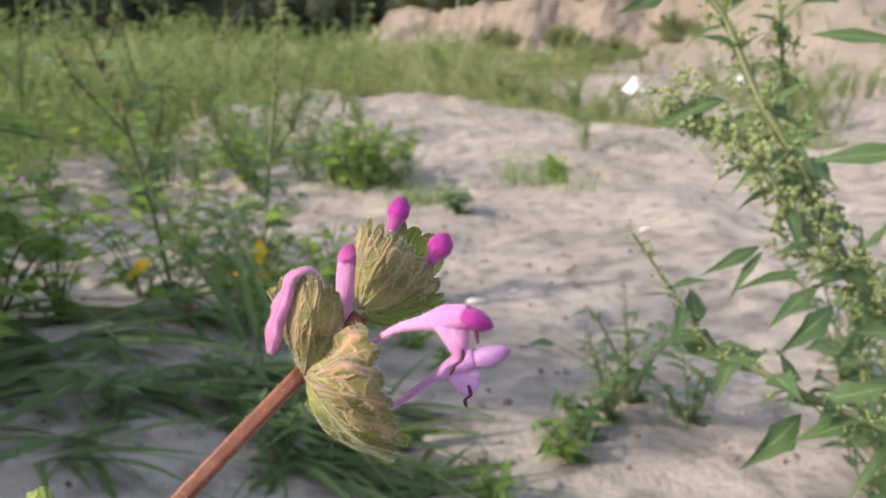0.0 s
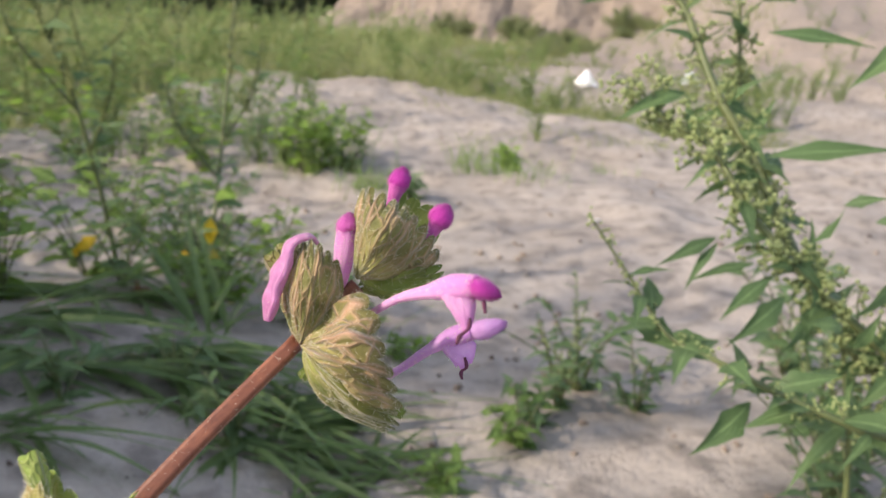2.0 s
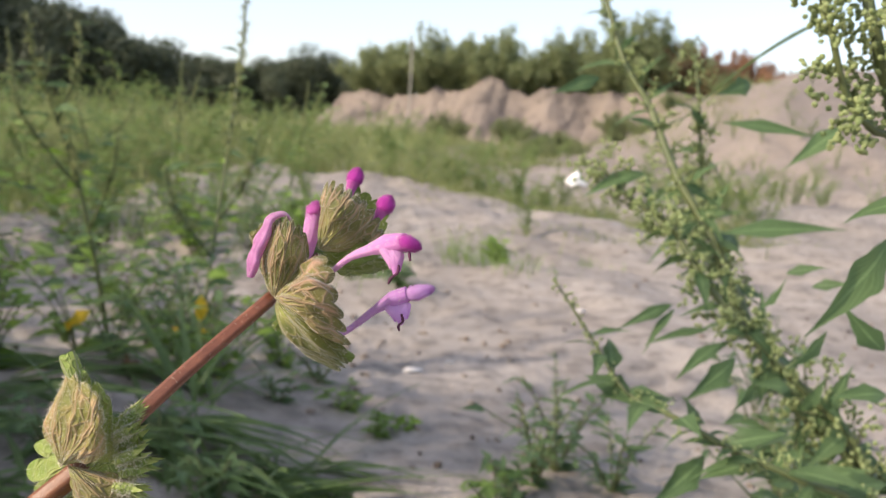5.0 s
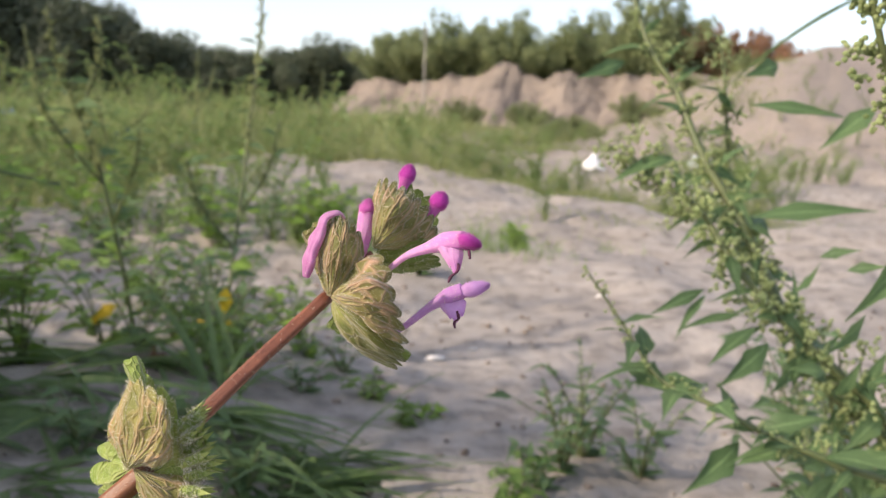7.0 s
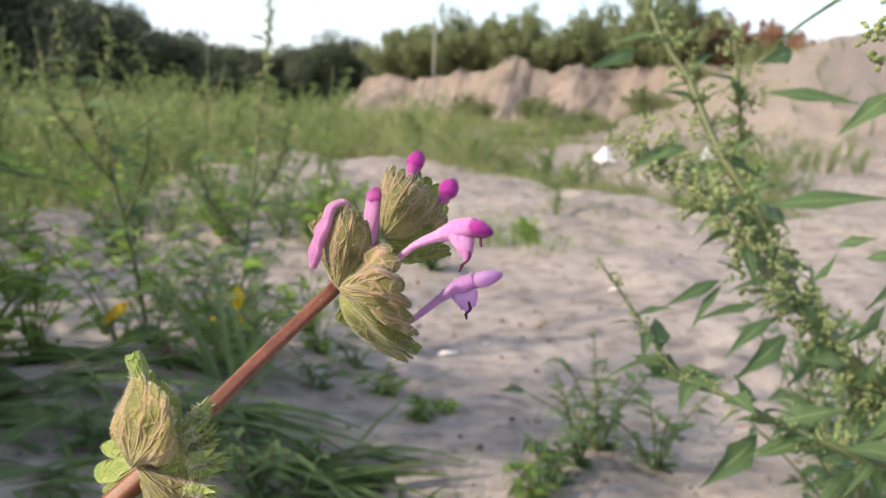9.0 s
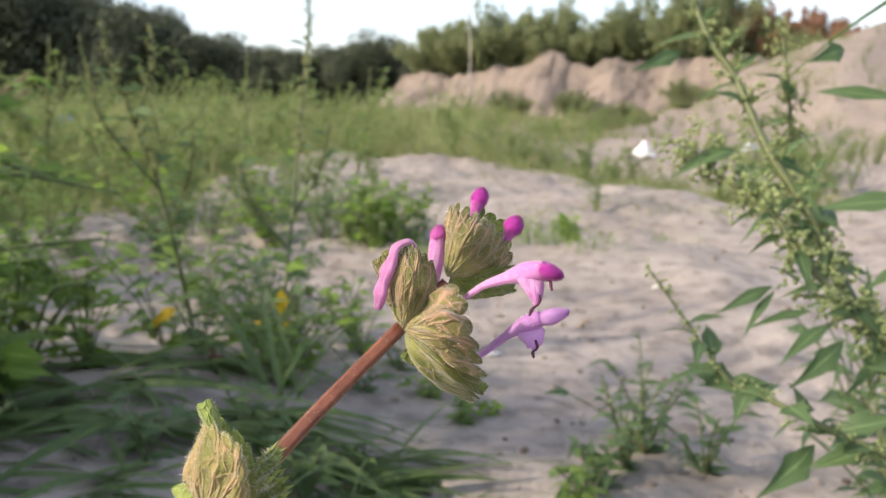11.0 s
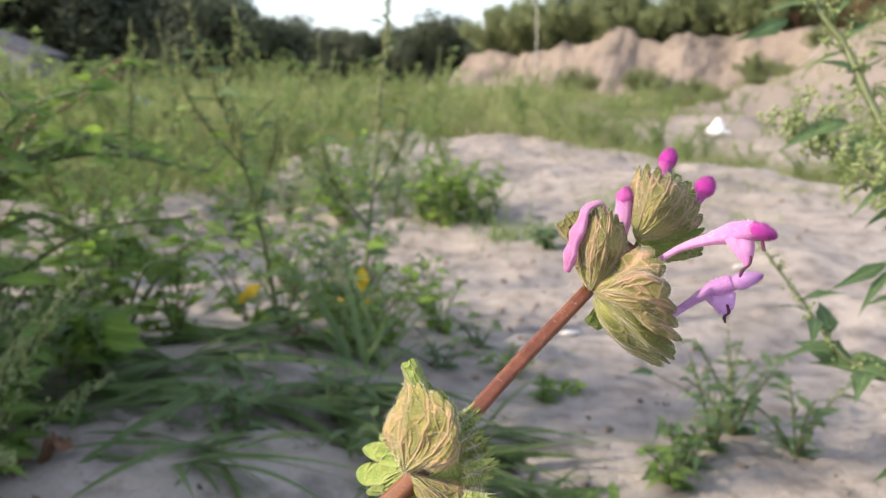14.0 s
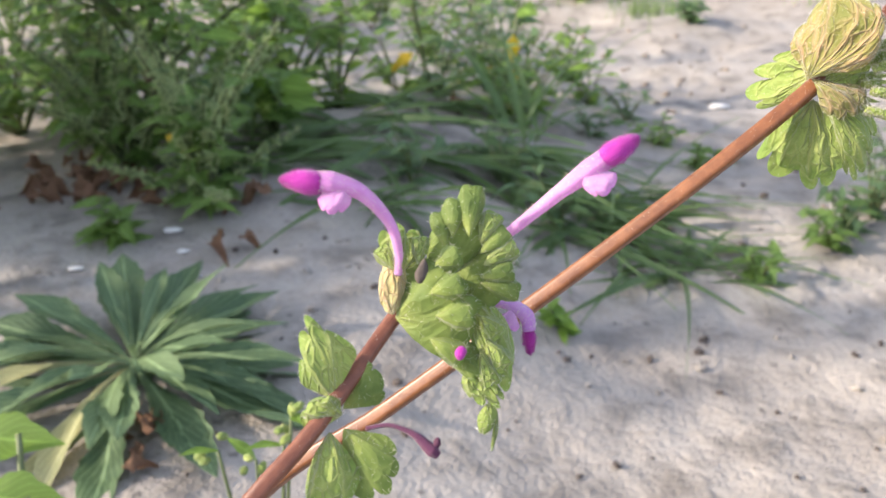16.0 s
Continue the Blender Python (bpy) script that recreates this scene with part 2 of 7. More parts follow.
LIMELEAF = leafy("lime_leaf", (0.12, 0.21, 0.03), (0.21, 0.33, 0.055), 0.45, 0.5, 80.0, veins=0.4)
YELLOW = leafy("yellow_leaf", (0.62, 0.36, 0.02), (0.75, 0.50, 0.04), 0.35, 0.6, 70.0, veins=0.3)
GREYLEAF = leafy("rosette_leaf", (0.042, 0.085, 0.036), (0.150, 0.215, 0.098), 0.25, 0.6, 45.0, veins=0.65)
FADED = leafy("faded_leaf", (0.22, 0.24, 0.11), (0.42, 0.40, 0.21), 0.3, 0.7, 60.0, veins=0.4)
BLADE = leafy("grass_blade", (0.068, 0.125, 0.042), (0.200, 0.285, 0.105), 0.45, 0.36, 40.0)
FIELD = leafy("field_grass", (0.095, 0.135, 0.042), (0.35, 0.375, 0.150), 0.45, 0.65, 8.0, island=True)
FIELD_SEED = leafy("field_seed", (0.20, 0.25, 0.09), (0.38, 0.40, 0.18), 0.35, 0.7, 8.0, island=True)
WEED = leafy("field_weed", (0.095, 0.165, 0.048), (0.265, 0.350, 0.120), 0.48, 0.6, 30.0, island=True)
TREE = leafy("tree_leaf", (0.050, 0.066, 0.038), (0.100, 0.122, 0.066), 0.25, 0.6, 0.8, island=True)
WILLOW = leafy("willow_leaf", (0.125, 0.165, 0.075), (0.275, 0.31, 0.145), 0.45, 0.6, 2.0, island=True)
RUSSET = leafy("russet_leaf", (0.20, 0.105, 0.06), (0.33, 0.19, 0.11), 0.25, 0.7, 2.0, island=True)
DEAD = plain("dead_leaf", (0.11, 0.060, 0.036), (0.25, 0.145, 0.088), 90, 0.8, 0.2, 0.2)
BARK = plain("bark", (0.06, 0.05, 0.04), (0.12, 0.10, 0.08), 6, 0.9)
PAPER = plain("white_paper", (0.80, 0.78, 0.74), (0.88, 0.87, 0.84), 12, 0.7)
FOIL = plain("pale_plastic", (0.62, 0.64, 0.74), (0.74, 0.76, 0.84), 9, 0.35, 0.5)
BLUE = plain("blue_plastic", (0.10, 0.22, 0.55), (0.16, 0.32, 0.66), 14, 0.4, 0.5)
SHELL = plain("shell_chip", (0.50, 0.48, 0.45), (0.72, 0.70, 0.67), 300, 0.6)
CRUMB = plain("dark_crumb", (0.05, 0.04, 0.035), (0.12, 0.095, 0.08), 250, 0.9)
CLOD = plain("brown_clod", (0.15, 0.12, 0.095), (0.27, 0.22, 0.175), 120, 0.9)
CONCRETE = plain("grey_concrete", (0.12, 0.125, 0.135), (0.17, 0.175, 0.185), 3, 0.9)
ROOFING = plain("dark_roofing", (0.07, 0.075, 0.085), (0.12, 0.125, 0.135), 3, 0.9)
POST = plain("weathered_post", (0.26, 0.25, 0.22), (0.34, 0.32, 0.29), 12, 0.8)

# ---------------------------------------------------------------- helpers for shapes


def part(name, geo, material, parent=None, label="", smooth=True):
    """One mesh object from (verts, faces[, uv per vertex]), under a thing or a part."""
    verts, faces = geo[0], geo[1]
    me = bpy.data.meshes.new(name)
    me.from_pydata([tuple(v) for v in verts], [], faces)
    if len(geo) > 2 and geo[2] is not None:
        uv = np.asarray(geo[2], float)
        layer = me.uv_layers.new(name="UVMap")
        idx = np.empty(len(me.loops), int)
        me.loops.foreach_get("vertex_index", idx)
        layer.data.foreach_set("uv", uv[idx].ravel())
    me.polygons.foreach_set("use_smooth", [smooth] * len(me.polygons))
    me.materials.append(material)
    ob = new(name, me)
    if parent is not None:
        ob.parent = parent
    if label:
        tagged(ob, label)
    return ob


def share(name, mesh, m, parent, label=""):
    """One more object on a mesh that is already there."""
    ob = new(name, mesh)
    ob.parent = parent
    ob.matrix_local = m
    if label:
        tagged(ob, label)
    return ob


def thing(name, at, label, category, group="", kind=""):
    ob = new(name)
    ob.location = at
    ob.empty_display_size = 0.02
    return tagged(ob, label, category, group, kind)


def join(*geos):
    verts, faces, uvs = [], [], []
    for g in geos:
        o = len(verts)
        verts += [tuple(v) for v in g[0]]
        faces += [tuple(i + o for i in f) for f in g[1]]
        uvs += [tuple(v) for v in g[2]] if len(g) > 2 and g[2] is not None else [(0.5, 0.5)] * len(g[0])
    return verts, faces, uvs


def glide(points, per=6):
    """A smooth line (Catmull-Rom) through the points."""
    p = np.array(points, float)
    if len(p) == 2:
        return np.array([p[0] + (p[1] - p[0]) * s for s in np.linspace(0, 1, per + 1)])
    p = np.vstack([2 * p[0] - p[1], p, 2 * p[-1] - p[-2]])
    out = []
    for i in range(1, len(p) - 2):
        for s in np.arange(per) / per:
            a, b, c, d = p[i - 1 : i + 3]
            out.append(0.5 * (2 * b + (c - a) * s + (2 * a - 5 * b + 4 * c - d) * s**2 + (3 * b - a - 3 * c + d) * s**3))
    out.append(p[-2])
    return np.array(out)


def tube(line, radii, n=8, square=0.0, cap=True):
    """A tapered tube round a line; square > 0 gives the four-sided stem of the mint family."""
    line = np.asarray(line, float)
    k = len(line)
    radii = np.interp(np.linspace(0, 1, k), np.linspace(0, 1, len(radii)), radii)
    t = np.gradient(line, axis=0)
    t /= np.linalg.norm(t, axis=1)[:, None] + 1e-12
    side = np.cross(t[0], (0.3, 0.2, 0.93))
    side /= np.linalg.norm(side)
    verts, uvs, faces = [], [], []
    for i in range(k):
        side = side - t[i] * (side @ t[i])
        side /= np.linalg.norm(side)
        other = np.cross(t[i], side)
        for j in range(n):
            a = 2 * math.pi * j / n
            r = radii[i] * (1 + square * math.cos(4 * a))
            verts.append(line[i] + r * (math.cos(a) * side + math.sin(a) * other))
            uvs.append((j / n, i / max(k - 1, 1)))
    for i in range(k - 1):
        for j in range(n):
            q = (j + 1) % n
            faces.append((i * n + j, i * n + q, (i + 1) * n + q, (i + 1) * n + j))
    if cap:
        for end, row, turn in ((0, 0, 1), (k - 1, (k - 1) * n, -1)):
            verts.append(line[end])
            uvs.append((0.5, end / max(k - 1, 1)))
            c = len(verts) - 1
            for j in range(n):
                q = (j + 1) % n
                faces.append((row + q, row + j, c)[::turn])
    return verts, faces, uvs


def blob(centre, axis, length, width, depth=None, n=12, m=10, nose=0.0, lump=0.0, seed=0):
    """A rounded, slightly lumpy pod along an axis."""
    r = np.random.default_rng(seed)
    axis = np.array(axis, float) / np.linalg.norm(axis)
    side = np.cross(axis, (0.21, 0.34, 0.92))
    side /= np.linalg.norm(side)
    other = np.cross(axis, side)
    depth = depth or width
    ph = r.uniform(0, 6, 4)
    verts, uvs, faces = [], [], []
    for i in range(m + 1):
        v = math.pi * i / m
        for j in range(n):
            a = 2 * math.pi * j / n
            w = math.sin(v) * (1 + nose * math.cos(v)) * (1 + lump * (math.sin(2 * a + ph[0] + 2 * v) + math.sin(3 * a + ph[1] - 3 * v)))
            verts.append(np.array(centre) - axis * length / 2 * math.cos(v) + side * width / 2 * w * math.cos(a) + other * depth / 2 * w * math.sin(a))
            uvs.append((j / n, i / m))
    for i in range(m):
        for j in range(n):
            q = (j + 1) % n
            faces.append((i * n + j, i * n + q, (i + 1) * n + q, (i + 1) * n + j))
    return verts, faces, uvs


def leaf_geo(width, fold=0.25, droop=0.3, teeth=0, tooth=0.0, wave=0.0, rows=14, peak=0.4, twist=0.0, tip=0.8, foot=0.75):
    """A leaf of length 1 along +y, its face up +z, with a folded midrib, a bend and a toothed edge."""
    verts, uvs, faces = [], [], []
    cols = (-1.0, -0.55, 0.0, 0.55, 1.0)
    for i in range(rows + 1):
        s = i / rows
        half = width / 2 * (s / peak) ** foot if s < peak else width / 2 * max(0.0, 1 - ((s - peak) / (1 - peak)) ** (1.0 / tip)) if tip < 1 else width / 2 * max(0.0, 1 - (s - peak) / (1 - peak)) ** tip
        half = min(half, width / 2)
        if teeth:
            half *= 1 + tooth * (2 * ((s * teeth) % 1.0) - 1)
        half = max(half, 0.006 * width + 0.004)
        y = s * (1 - 0.25 * droop * droop * s * s)
        zc = -droop * s * s
        for c in cols:
            z = zc + abs(c) * half * fold + wave * half * math.sin(7 * s + 2.2 * c)
            a = twist * s
            verts.append((c * half * math.cos(a), y, z + c * half * math.sin(a)))
            uvs.append((0.5 + c / 2, s))
    k = len(cols)
    for i in range(rows):
        for j in range(k - 1):
            faces.append((i * k + j, i * k + j + 1, (i + 1) * k + j + 1, (i + 1) * k + j))
    return verts, faces, uvs


def leaf_mesh(name, mat, **kw):
    g = leaf_geo(**kw)
    me = bpy.data.meshes.new(name)
    me.from_pydata(g[0], [], g[1])
    layer = me.uv_layers.new(name="UVMap")
    idx = np.empty(len(me.loops), int)
    me.loops.foreach_get("vertex_index", idx)
    layer.data.foreach_set("uv", np.array(g[2], float)[idx].ravel())
    me.polygons.foreach_set("use_smooth", [True] * len(me.polygons))
    me.materials.append(mat)
    return me


def aim(at, way, up=(0, 0, 1), size=1.0, roll=0.0):
    """The pose of a leaf at a place, its +y along way, its face towards up."""
    y = Vector(way).normalized()
    x = y.cross(Vector(up))
    x = x.normalized() if x.length > 1e-4 else Vector((1, 0, 0))
    zax = x.cross(y)
    m = Matrix((x, y, zax)).transposed().to_4x4()
    return Matrix.Translation(at) @ m @ Matrix.Rotation(roll, 4, "Y") @ Matrix.Diagonal((size, size, size, 1))


# ---------------------------------------------------------------- ground
def smooth01(t):
    t = np.clip(t, 0, 1)
    return t * t * (3 - 2 * t)


def lattice(x, y, seed):
    """Smooth value noise in -1..1 at unit wavelength."""
    xi, yi = np.floor(x).astype(np.int64), np.floor(y).astype(np.int64)
    fx, fy = smooth01(x - xi), smooth01(y - yi)

    def pick(i, j):
        v = (i * 374761393 + j * 668265263 + seed * 974711) & 0x7FFFFFFF
        v = ((v ^ (v >> 13)) * 1274126177) & 0x7FFFFFFF
        return ((v ^ (v >> 16)) & 0xFFFF) / 32767.5 - 1

    a, b, c, d = pick(xi, yi), pick(xi + 1, yi), pick(xi, yi + 1), pick(xi + 1, yi + 1)
    return (a * (1 - fx) + b * fx) * (1 - fy) + (c * (1 - fx) + d * fx) * fy


CREST_S = (-0.60, -0.40, -0.33, -0.22, -0.16, -0.04, 0.083, 0.184, 0.315, 0.45)
CREST_Y = (1.9, 2.1, 2.45, 4.1, 4.7, 4.4, 3.55, 2.8, 2.45, 2.3)


def crest_y(s):
    """How far off the near sand ends, by direction."""
    return np.interp(s, CREST_S, CREST_Y)


def ground_z(x, y):
    x, y = np.asarray(x, float), np.asarray(y, float)
    r = np.hypot(x, y)
    z = 0.05 * smooth01((-0.02 - x) / 0.22) * (1 - smooth01((y - 0.5) / 0.7))
    slope = np.where(y > 0.1, x / np.maximum(y, 0.1), 0)
    back = y - crest_y(slope) - 0.18 * lattice(x / 0.35, y / 0.5, 41)
    z = z - 0.10 * smooth01(back / 0.55) * (1 - smooth01((back - 0.9) / 1.3)) * smooth01((y - 1.2) / 0.5)
    z = z + np.where(y > 5, 1.75 * smooth01((y - 5) / 11) * smooth01((slope - 0.2) / 0.3), 0)
    z = z + (0.002 + 0.016 * smooth01((r - 0.6) / 1.5)) * lattice(x / 0.42 + 3.1, y / 0.42, 1)
    z = z + (0.0045 + 0.012 * smooth01((r - 0.5) / 1.0)) * lattice(x / 0.13, y / 0.10 + 7.7, 2)
    z = z + 0.006 * smooth01((r - 0.4) / 0.7) * lattice(x / 0.06 + 4, y / 0.05 + 1.7, 8)
    z = z - 0.018 * smooth01((r - 0.5) / 0.8) * smooth01((lattice(x / 0.21 + 9, y / 0.17, 6) - 0.25) / 0.35)
    z = z + 0.0022 * lattice(x / 0.045, y / 0.04, 3) + 0.0010 * lattice(x / 0.016, y / 0.016, 4)
    z = z + 0.06 * smooth01((r - 3) / 8) * lattice(x / 2.3, y / 2.3, 5)
    z = z + smooth01((y - 3.5) / 3) * smooth01((slope - 0.1) / 0.2) * (0.16 * lattice(x / 1.1, y / 1.5, 9) + 0.07 * lattice(x / 0.4, y / 0.6, 10) + 0.03 * lattice(x / 0.15, y / 0.2, 42))
    return z - 0.05 * smooth01((r - 40) / 100)


ang = np.radians(np.concatenate([np.arange(-64, 64, 0.4), np.arange(64, 296, 1.0)]))
rad = np.concatenate([[0.03], 0.05 * 1.016 ** np.arange(0, 330), 0.05 * 1.016**329 * 1.12 ** np.arange(1, 62)])
gx = -0.05 + rad[:, None] * np.sin(ang)[None]
gy = -0.02 + rad[:, None] * np.cos(ang)[None]
gz = ground_z(gx, gy)
na, nr = len(ang), len(rad)
gverts = np.stack([gx, gy, gz], -1).reshape(-1, 3).tolist()
gfaces = [(i * na + j, i * na + (j + 1) % na, (i + 1) * na + (j + 1) % na, (i + 1) * na + j) for i in range(nr - 1) for j in range(na)]
gverts.append([-0.05, -0.02, float(ground_z(-0.05, -0.02))])
gfaces += [((j + 1) % na, j, len(gverts) - 1) for j in range(na)]
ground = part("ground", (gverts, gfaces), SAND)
tagged(ground, "uneven pale dry sand with damp grey hollows and crumbs", "sand", kind="structure")


def on_ground(x, y, up=0.0):
    return (x, y, float(ground_z(x, y)) + up)


def sand_bank():
    """An eroded sand cliff behind the weeds, with a ragged lip and a sloping foot."""
    line = glide([(-2.0, 22.6), (-1.0, 21.0), (2.0, 20.0), (5.2, 19.0), (8.5, 17.5), (12.5, 16.5), (20, 17)], 60)
    k, rows = len(line), 26
    s = np.cumsum(np.r_[0, np.hypot(*np.diff(line, axis=0).T)])
    t = np.gradient(line, axis=0)
    t /= np.linalg.norm(t, axis=1)[:, None]
    nrm = np.stack([t[:, 1], -t[:, 0]], 1)
    high = 1.36 + 0.34 * lattice(s / 1.3, s * 0, 11) + 0.16 * lattice(s / 0.45, s * 0 + 2, 12) + 0.06 * lattice(s / 0.16, s * 0 + 2, 17)
    high *= 0.35 + 0.65 * smooth01(s / 2.0)
    verts, faces = [], []
    for i in range(rows + 1):
        v = i / rows
        for j in range(k):
            rib = 0.62 * lattice(s[j] / 0.9 + 0.5 * v, np.array(v * 1.8), 13) + 0.22 * lattice(s[j] / 0.33 - v, np.array(v * 3.5), 14) + 0.08 * lattice(s[j] / 0.10, np.array(v * 9), 15)
            if v < 0.75:
                w = v / 0.75
                out = 1.7 * (1 - w) ** 1.5 + rib * (0.3 + 0.7 * math.sin(math.pi * min(w + 0.2, 1)))
                z = high[j] * (w**1.1)
            else:
                w = (v - 0.75) / 0.25
                out = -w * 9 + 0.0 * rib
                z = high[j] * (1 - 0.12 * w) + 0.05 * lattice(s[j] / 0.4, np.array(w * 5), 16)
            p = line[j] + nrm[j] * float(out)
            verts.append((p[0], p[1], float(z) - 0.06))
    for i in range(rows):
        for j in range(k - 1):
            faces.append((i * k + j, i * k + j + 1, (i + 1) * k + j + 1, (i + 1) * k + j))
    ob = part("sand_bank", (verts, faces), BANK)
    tagged(ob, "eroded sandy bank with ribbed crumbling face", "sand bank", kind="structure")


sand_bank()

# ---------------------------------------------------------------- henbit, the near plant
MM = 0.001
TOP = Matrix.Translation((-0.0131, 0.0733, 0.2399)) @ pose(0, 0, 0, 80.24, 0, 0.72) @ pose(0, 0, 0, 0, 0, 0.43) @ Matrix.Scale(MM, 4)
MID = Matrix.Translation((-0.0315, 0.0607, 0.2223)) @ pose(0, 0, 0, 75.42, 0, 8.61) @ pose(0, 0, 0, 0, 0, -0.5) @ Matrix.Scale(MM, 4)
LOW = Matrix.Translation((-0.0736, 0.0106, 0.2126)) @ pose(0, 0, 0, 64.65, 0, 13.58) @ pose(0, 0, 0, 0, 0, -2.03) @ Matrix.Scale(MM, 4)


def moved(geo, m, base):
    """Points in millimetres of a whorl's own frame, brought to the plant's base."""
    return [tuple(m @ Vector(v) - Vector(base)) for v in geo[0]], geo[1], geo[2]


def fan(way, face, length, half, lobes=9, cup=0.35, curl=0.2, quilt=0.25, side=1.0, base=(0, 0, 0), lo=None, hi=None, scallop=0.07, roll_in=0.0, skew=0.0, belly=0.0, dome=0.0, seed=0):
    """A stalkless, fan-shaped scalloped bract: way is its midrib, face its outer side; cup bends it round the stem, curl bends the rim."""
    r = np.random.default_rng(seed)
    y = Vector(way).normalized()
    zf = Vector(face)
    zf = (zf - y * zf.dot(y)).normalized()
    x = y.cross(zf)
    lo, hi = -half if lo is None else lo, half if hi is None else hi
    na_, nr_ = lobes * 10 + 1, 30
    verts, uvs, faces = [], [], []
    ph = r.uniform(0, 6.28, 6)
    for j in range(nr_ + 1):
        p = j / nr_
        for i in range(na_):
            q = i / (na_ - 1)
            a = radians(lo + (hi - lo) * q)
            near = (q * lobes + 0.35 * math.sin(5 * p + ph[5]) * p * (1 - p)) % 1.0
            edge = abs(math.sin(math.pi * near)) ** 0.6
            reach = length * (1 - (1 - side) * abs(math.sin(a)) ** 1.3) * (1 + skew * math.sin(a)) * (1 + scallop * (edge - 0.6) + 0.06 * math.sin(3.1 * a + ph[0]) + 0.05 * math.sin(7 * a + ph[1]))
            rr = reach * p
            gx_, gy_ = rr * math.sin(a) * max(p, 0.02) ** -belly, rr * math.cos(a)
            vein = math.exp(-((abs(near - 0.5) / 0.13) ** 2))
            cell = math.sin(19 * p + 6.0 * abs(near - 0.5) + ph[2] + 2 * math.sin(8 * q + ph[3]))
            lump = quilt * math.sin(math.pi * min(p, 0.96)) ** 0.6 * (0.55 * vein + 0.28 * cell * (1 - vein) + 0.35 * math.sin(4.3 * a + 5 * p + ph[4]))
            gz_ = -cup * gx_ * gx_ / length - curl * length * p**2.4 + lump + dome * length * 4 * p * (1 - p) + roll_in * math.sin(3 * a + ph[4]) * p * p * length
            v = Vector(base) + x * gx_ + y * gy_ + zf * gz_
            verts.append(tuple(v))
            uvs.append((q * lobes, p))
    for j in range(nr_):
        for i in range(na_ - 1):
            faces.append((j * na_ + i, j * na_ + i + 1, (j + 1) * na_ + i + 1, (j + 1) * na_ + i))
    return verts, faces, uvs


def hairs(geo, count, length, seed, edge=False, fine=0.035, lean=0.5):
    """Short soft hairs that stand on a surface, or along its rim."""
    r = np.random.default_rng(seed)
    v = np.array([tuple(p) for p in geo[0]], float)
    f = [q for q in geo[1] if len(q) == 4]
    if edge:
        f = f[-max(8, len(f) // 20):]
    verts, faces = [], []
    for _ in range(count):
        q = v[list(f[r.integers(len(f))])]
        w = r.uniform(0, 1, 2)
        p = q[0] * (1 - w[0]) * (1 - w[1]) + q[1] * w[0] * (1 - w[1]) + q[2] * w[0] * w[1] + q[3] * (1 - w[0]) * w[1]
        n_ = np.cross(q[1] - q[0], q[3] - q[0])
        n_ /= np.linalg.norm(n_) + 1e-9
        if r.random() < 0.5 and edge:
            n_ = (q[3] - q[0]) / (np.linalg.norm(q[3] - q[0]) + 1e-9)
        d = n_ + r.normal(0, lean, 3)
        d /= np.linalg.norm(d)
        s = np.cross(d, r.normal(0, 1, 3))
        s *= fine / (np.linalg.norm(s) + 1e-9)
        tip = p + d * length * r.uniform(0.5, 1.2)
        o = len(verts)
        verts += [tuple(p + s), tuple(p - s), tuple(p + np.cross(d, s)), tuple(tip)]
        faces += [(o, o + 1, o + 3), (o + 1, o + 2, o + 3), (o + 2, o, o + 3)]
    return verts, faces, [(0.5, 0.5)] * len(verts)


def corolla(root, m, base, line, radii, hood, lip, tube_mat=PETAL, hood_mat=HOOD, style=None, seed=0):
    """A henbit flower: slender tube, hairy hood, spread lower lip, withered style."""
    geo = tube(glide(line, 8), radii, 14, 0.06)
    t = part("flower", moved(geo, m, base), tube_mat, root, "slender pink-purple henbit flower tube")
    part("hair", moved(hairs(geo, 420, 0.3, seed, fine=0.026), m, base), HAIR, t)
    if hood:
        c, way, ln, wd, dp = hood
        g = blob(c, way, ln, wd, dp, 18, 14, 0.25, 0.03, seed)
        part("hood", moved(g, m, base), hood_mat, t, "velvety magenta hood")
        part("hood_hair", moved(hairs(g, 1300, 0.34, seed + 3, fine=0.020), m, base), hood_mat, t)
    for k, (c, way, face, ln, half) in enumerate(lip or ()):
        g = fan(way, face, ln, half, 3, 0.5, 0.35, 0.05, 0.9, c, scallop=0.15, seed=seed + k)
        part("lip", moved(g, m, base), tube_mat, t, "spread paler lower lip")
    for k, s in enumerate(style or ()):
        part("style", moved(tube(glide(s, 5), [0.14, 0.2, 0.12, 0.22, 0.1], 7), m, base), STYLE, t, "withered dark style")


def bract(root, m, origin, mat, label, hair=300, **kw):
    g = fan(**kw)
    b = part("bract", moved(g, m, origin), mat, root, label)
    part("hair", moved(hairs(g, hair, 0.5, kw.get("seed", 0) + 50, fine=0.02), m, origin), HAIR, b)
    part("rim_hair", moved(hairs(g, hair // 3, 0.55, kw.get("seed", 0) + 90, True, fine=0.024), m, origin), HAIR, b)


def spline(handles, q):
    """Smooth curve through a few handles, q from 0 to 1."""
    h = [Vector(v) for v in handles]
    h = [2 * h[0] - h[1]] + h + [2 * h[-1] - h[-2]]
    u = min(q, 0.99999) * (len(h) - 3)
    k = int(u)
    t = u - k
    a, b, c, d = h[k:k + 4]
    return 0.5 * (2 * b + (c - a) * t + (2 * a - 5 * b + 4 * c - d) * t * t + (3 * b - a - 3 * c + d) * t**3)


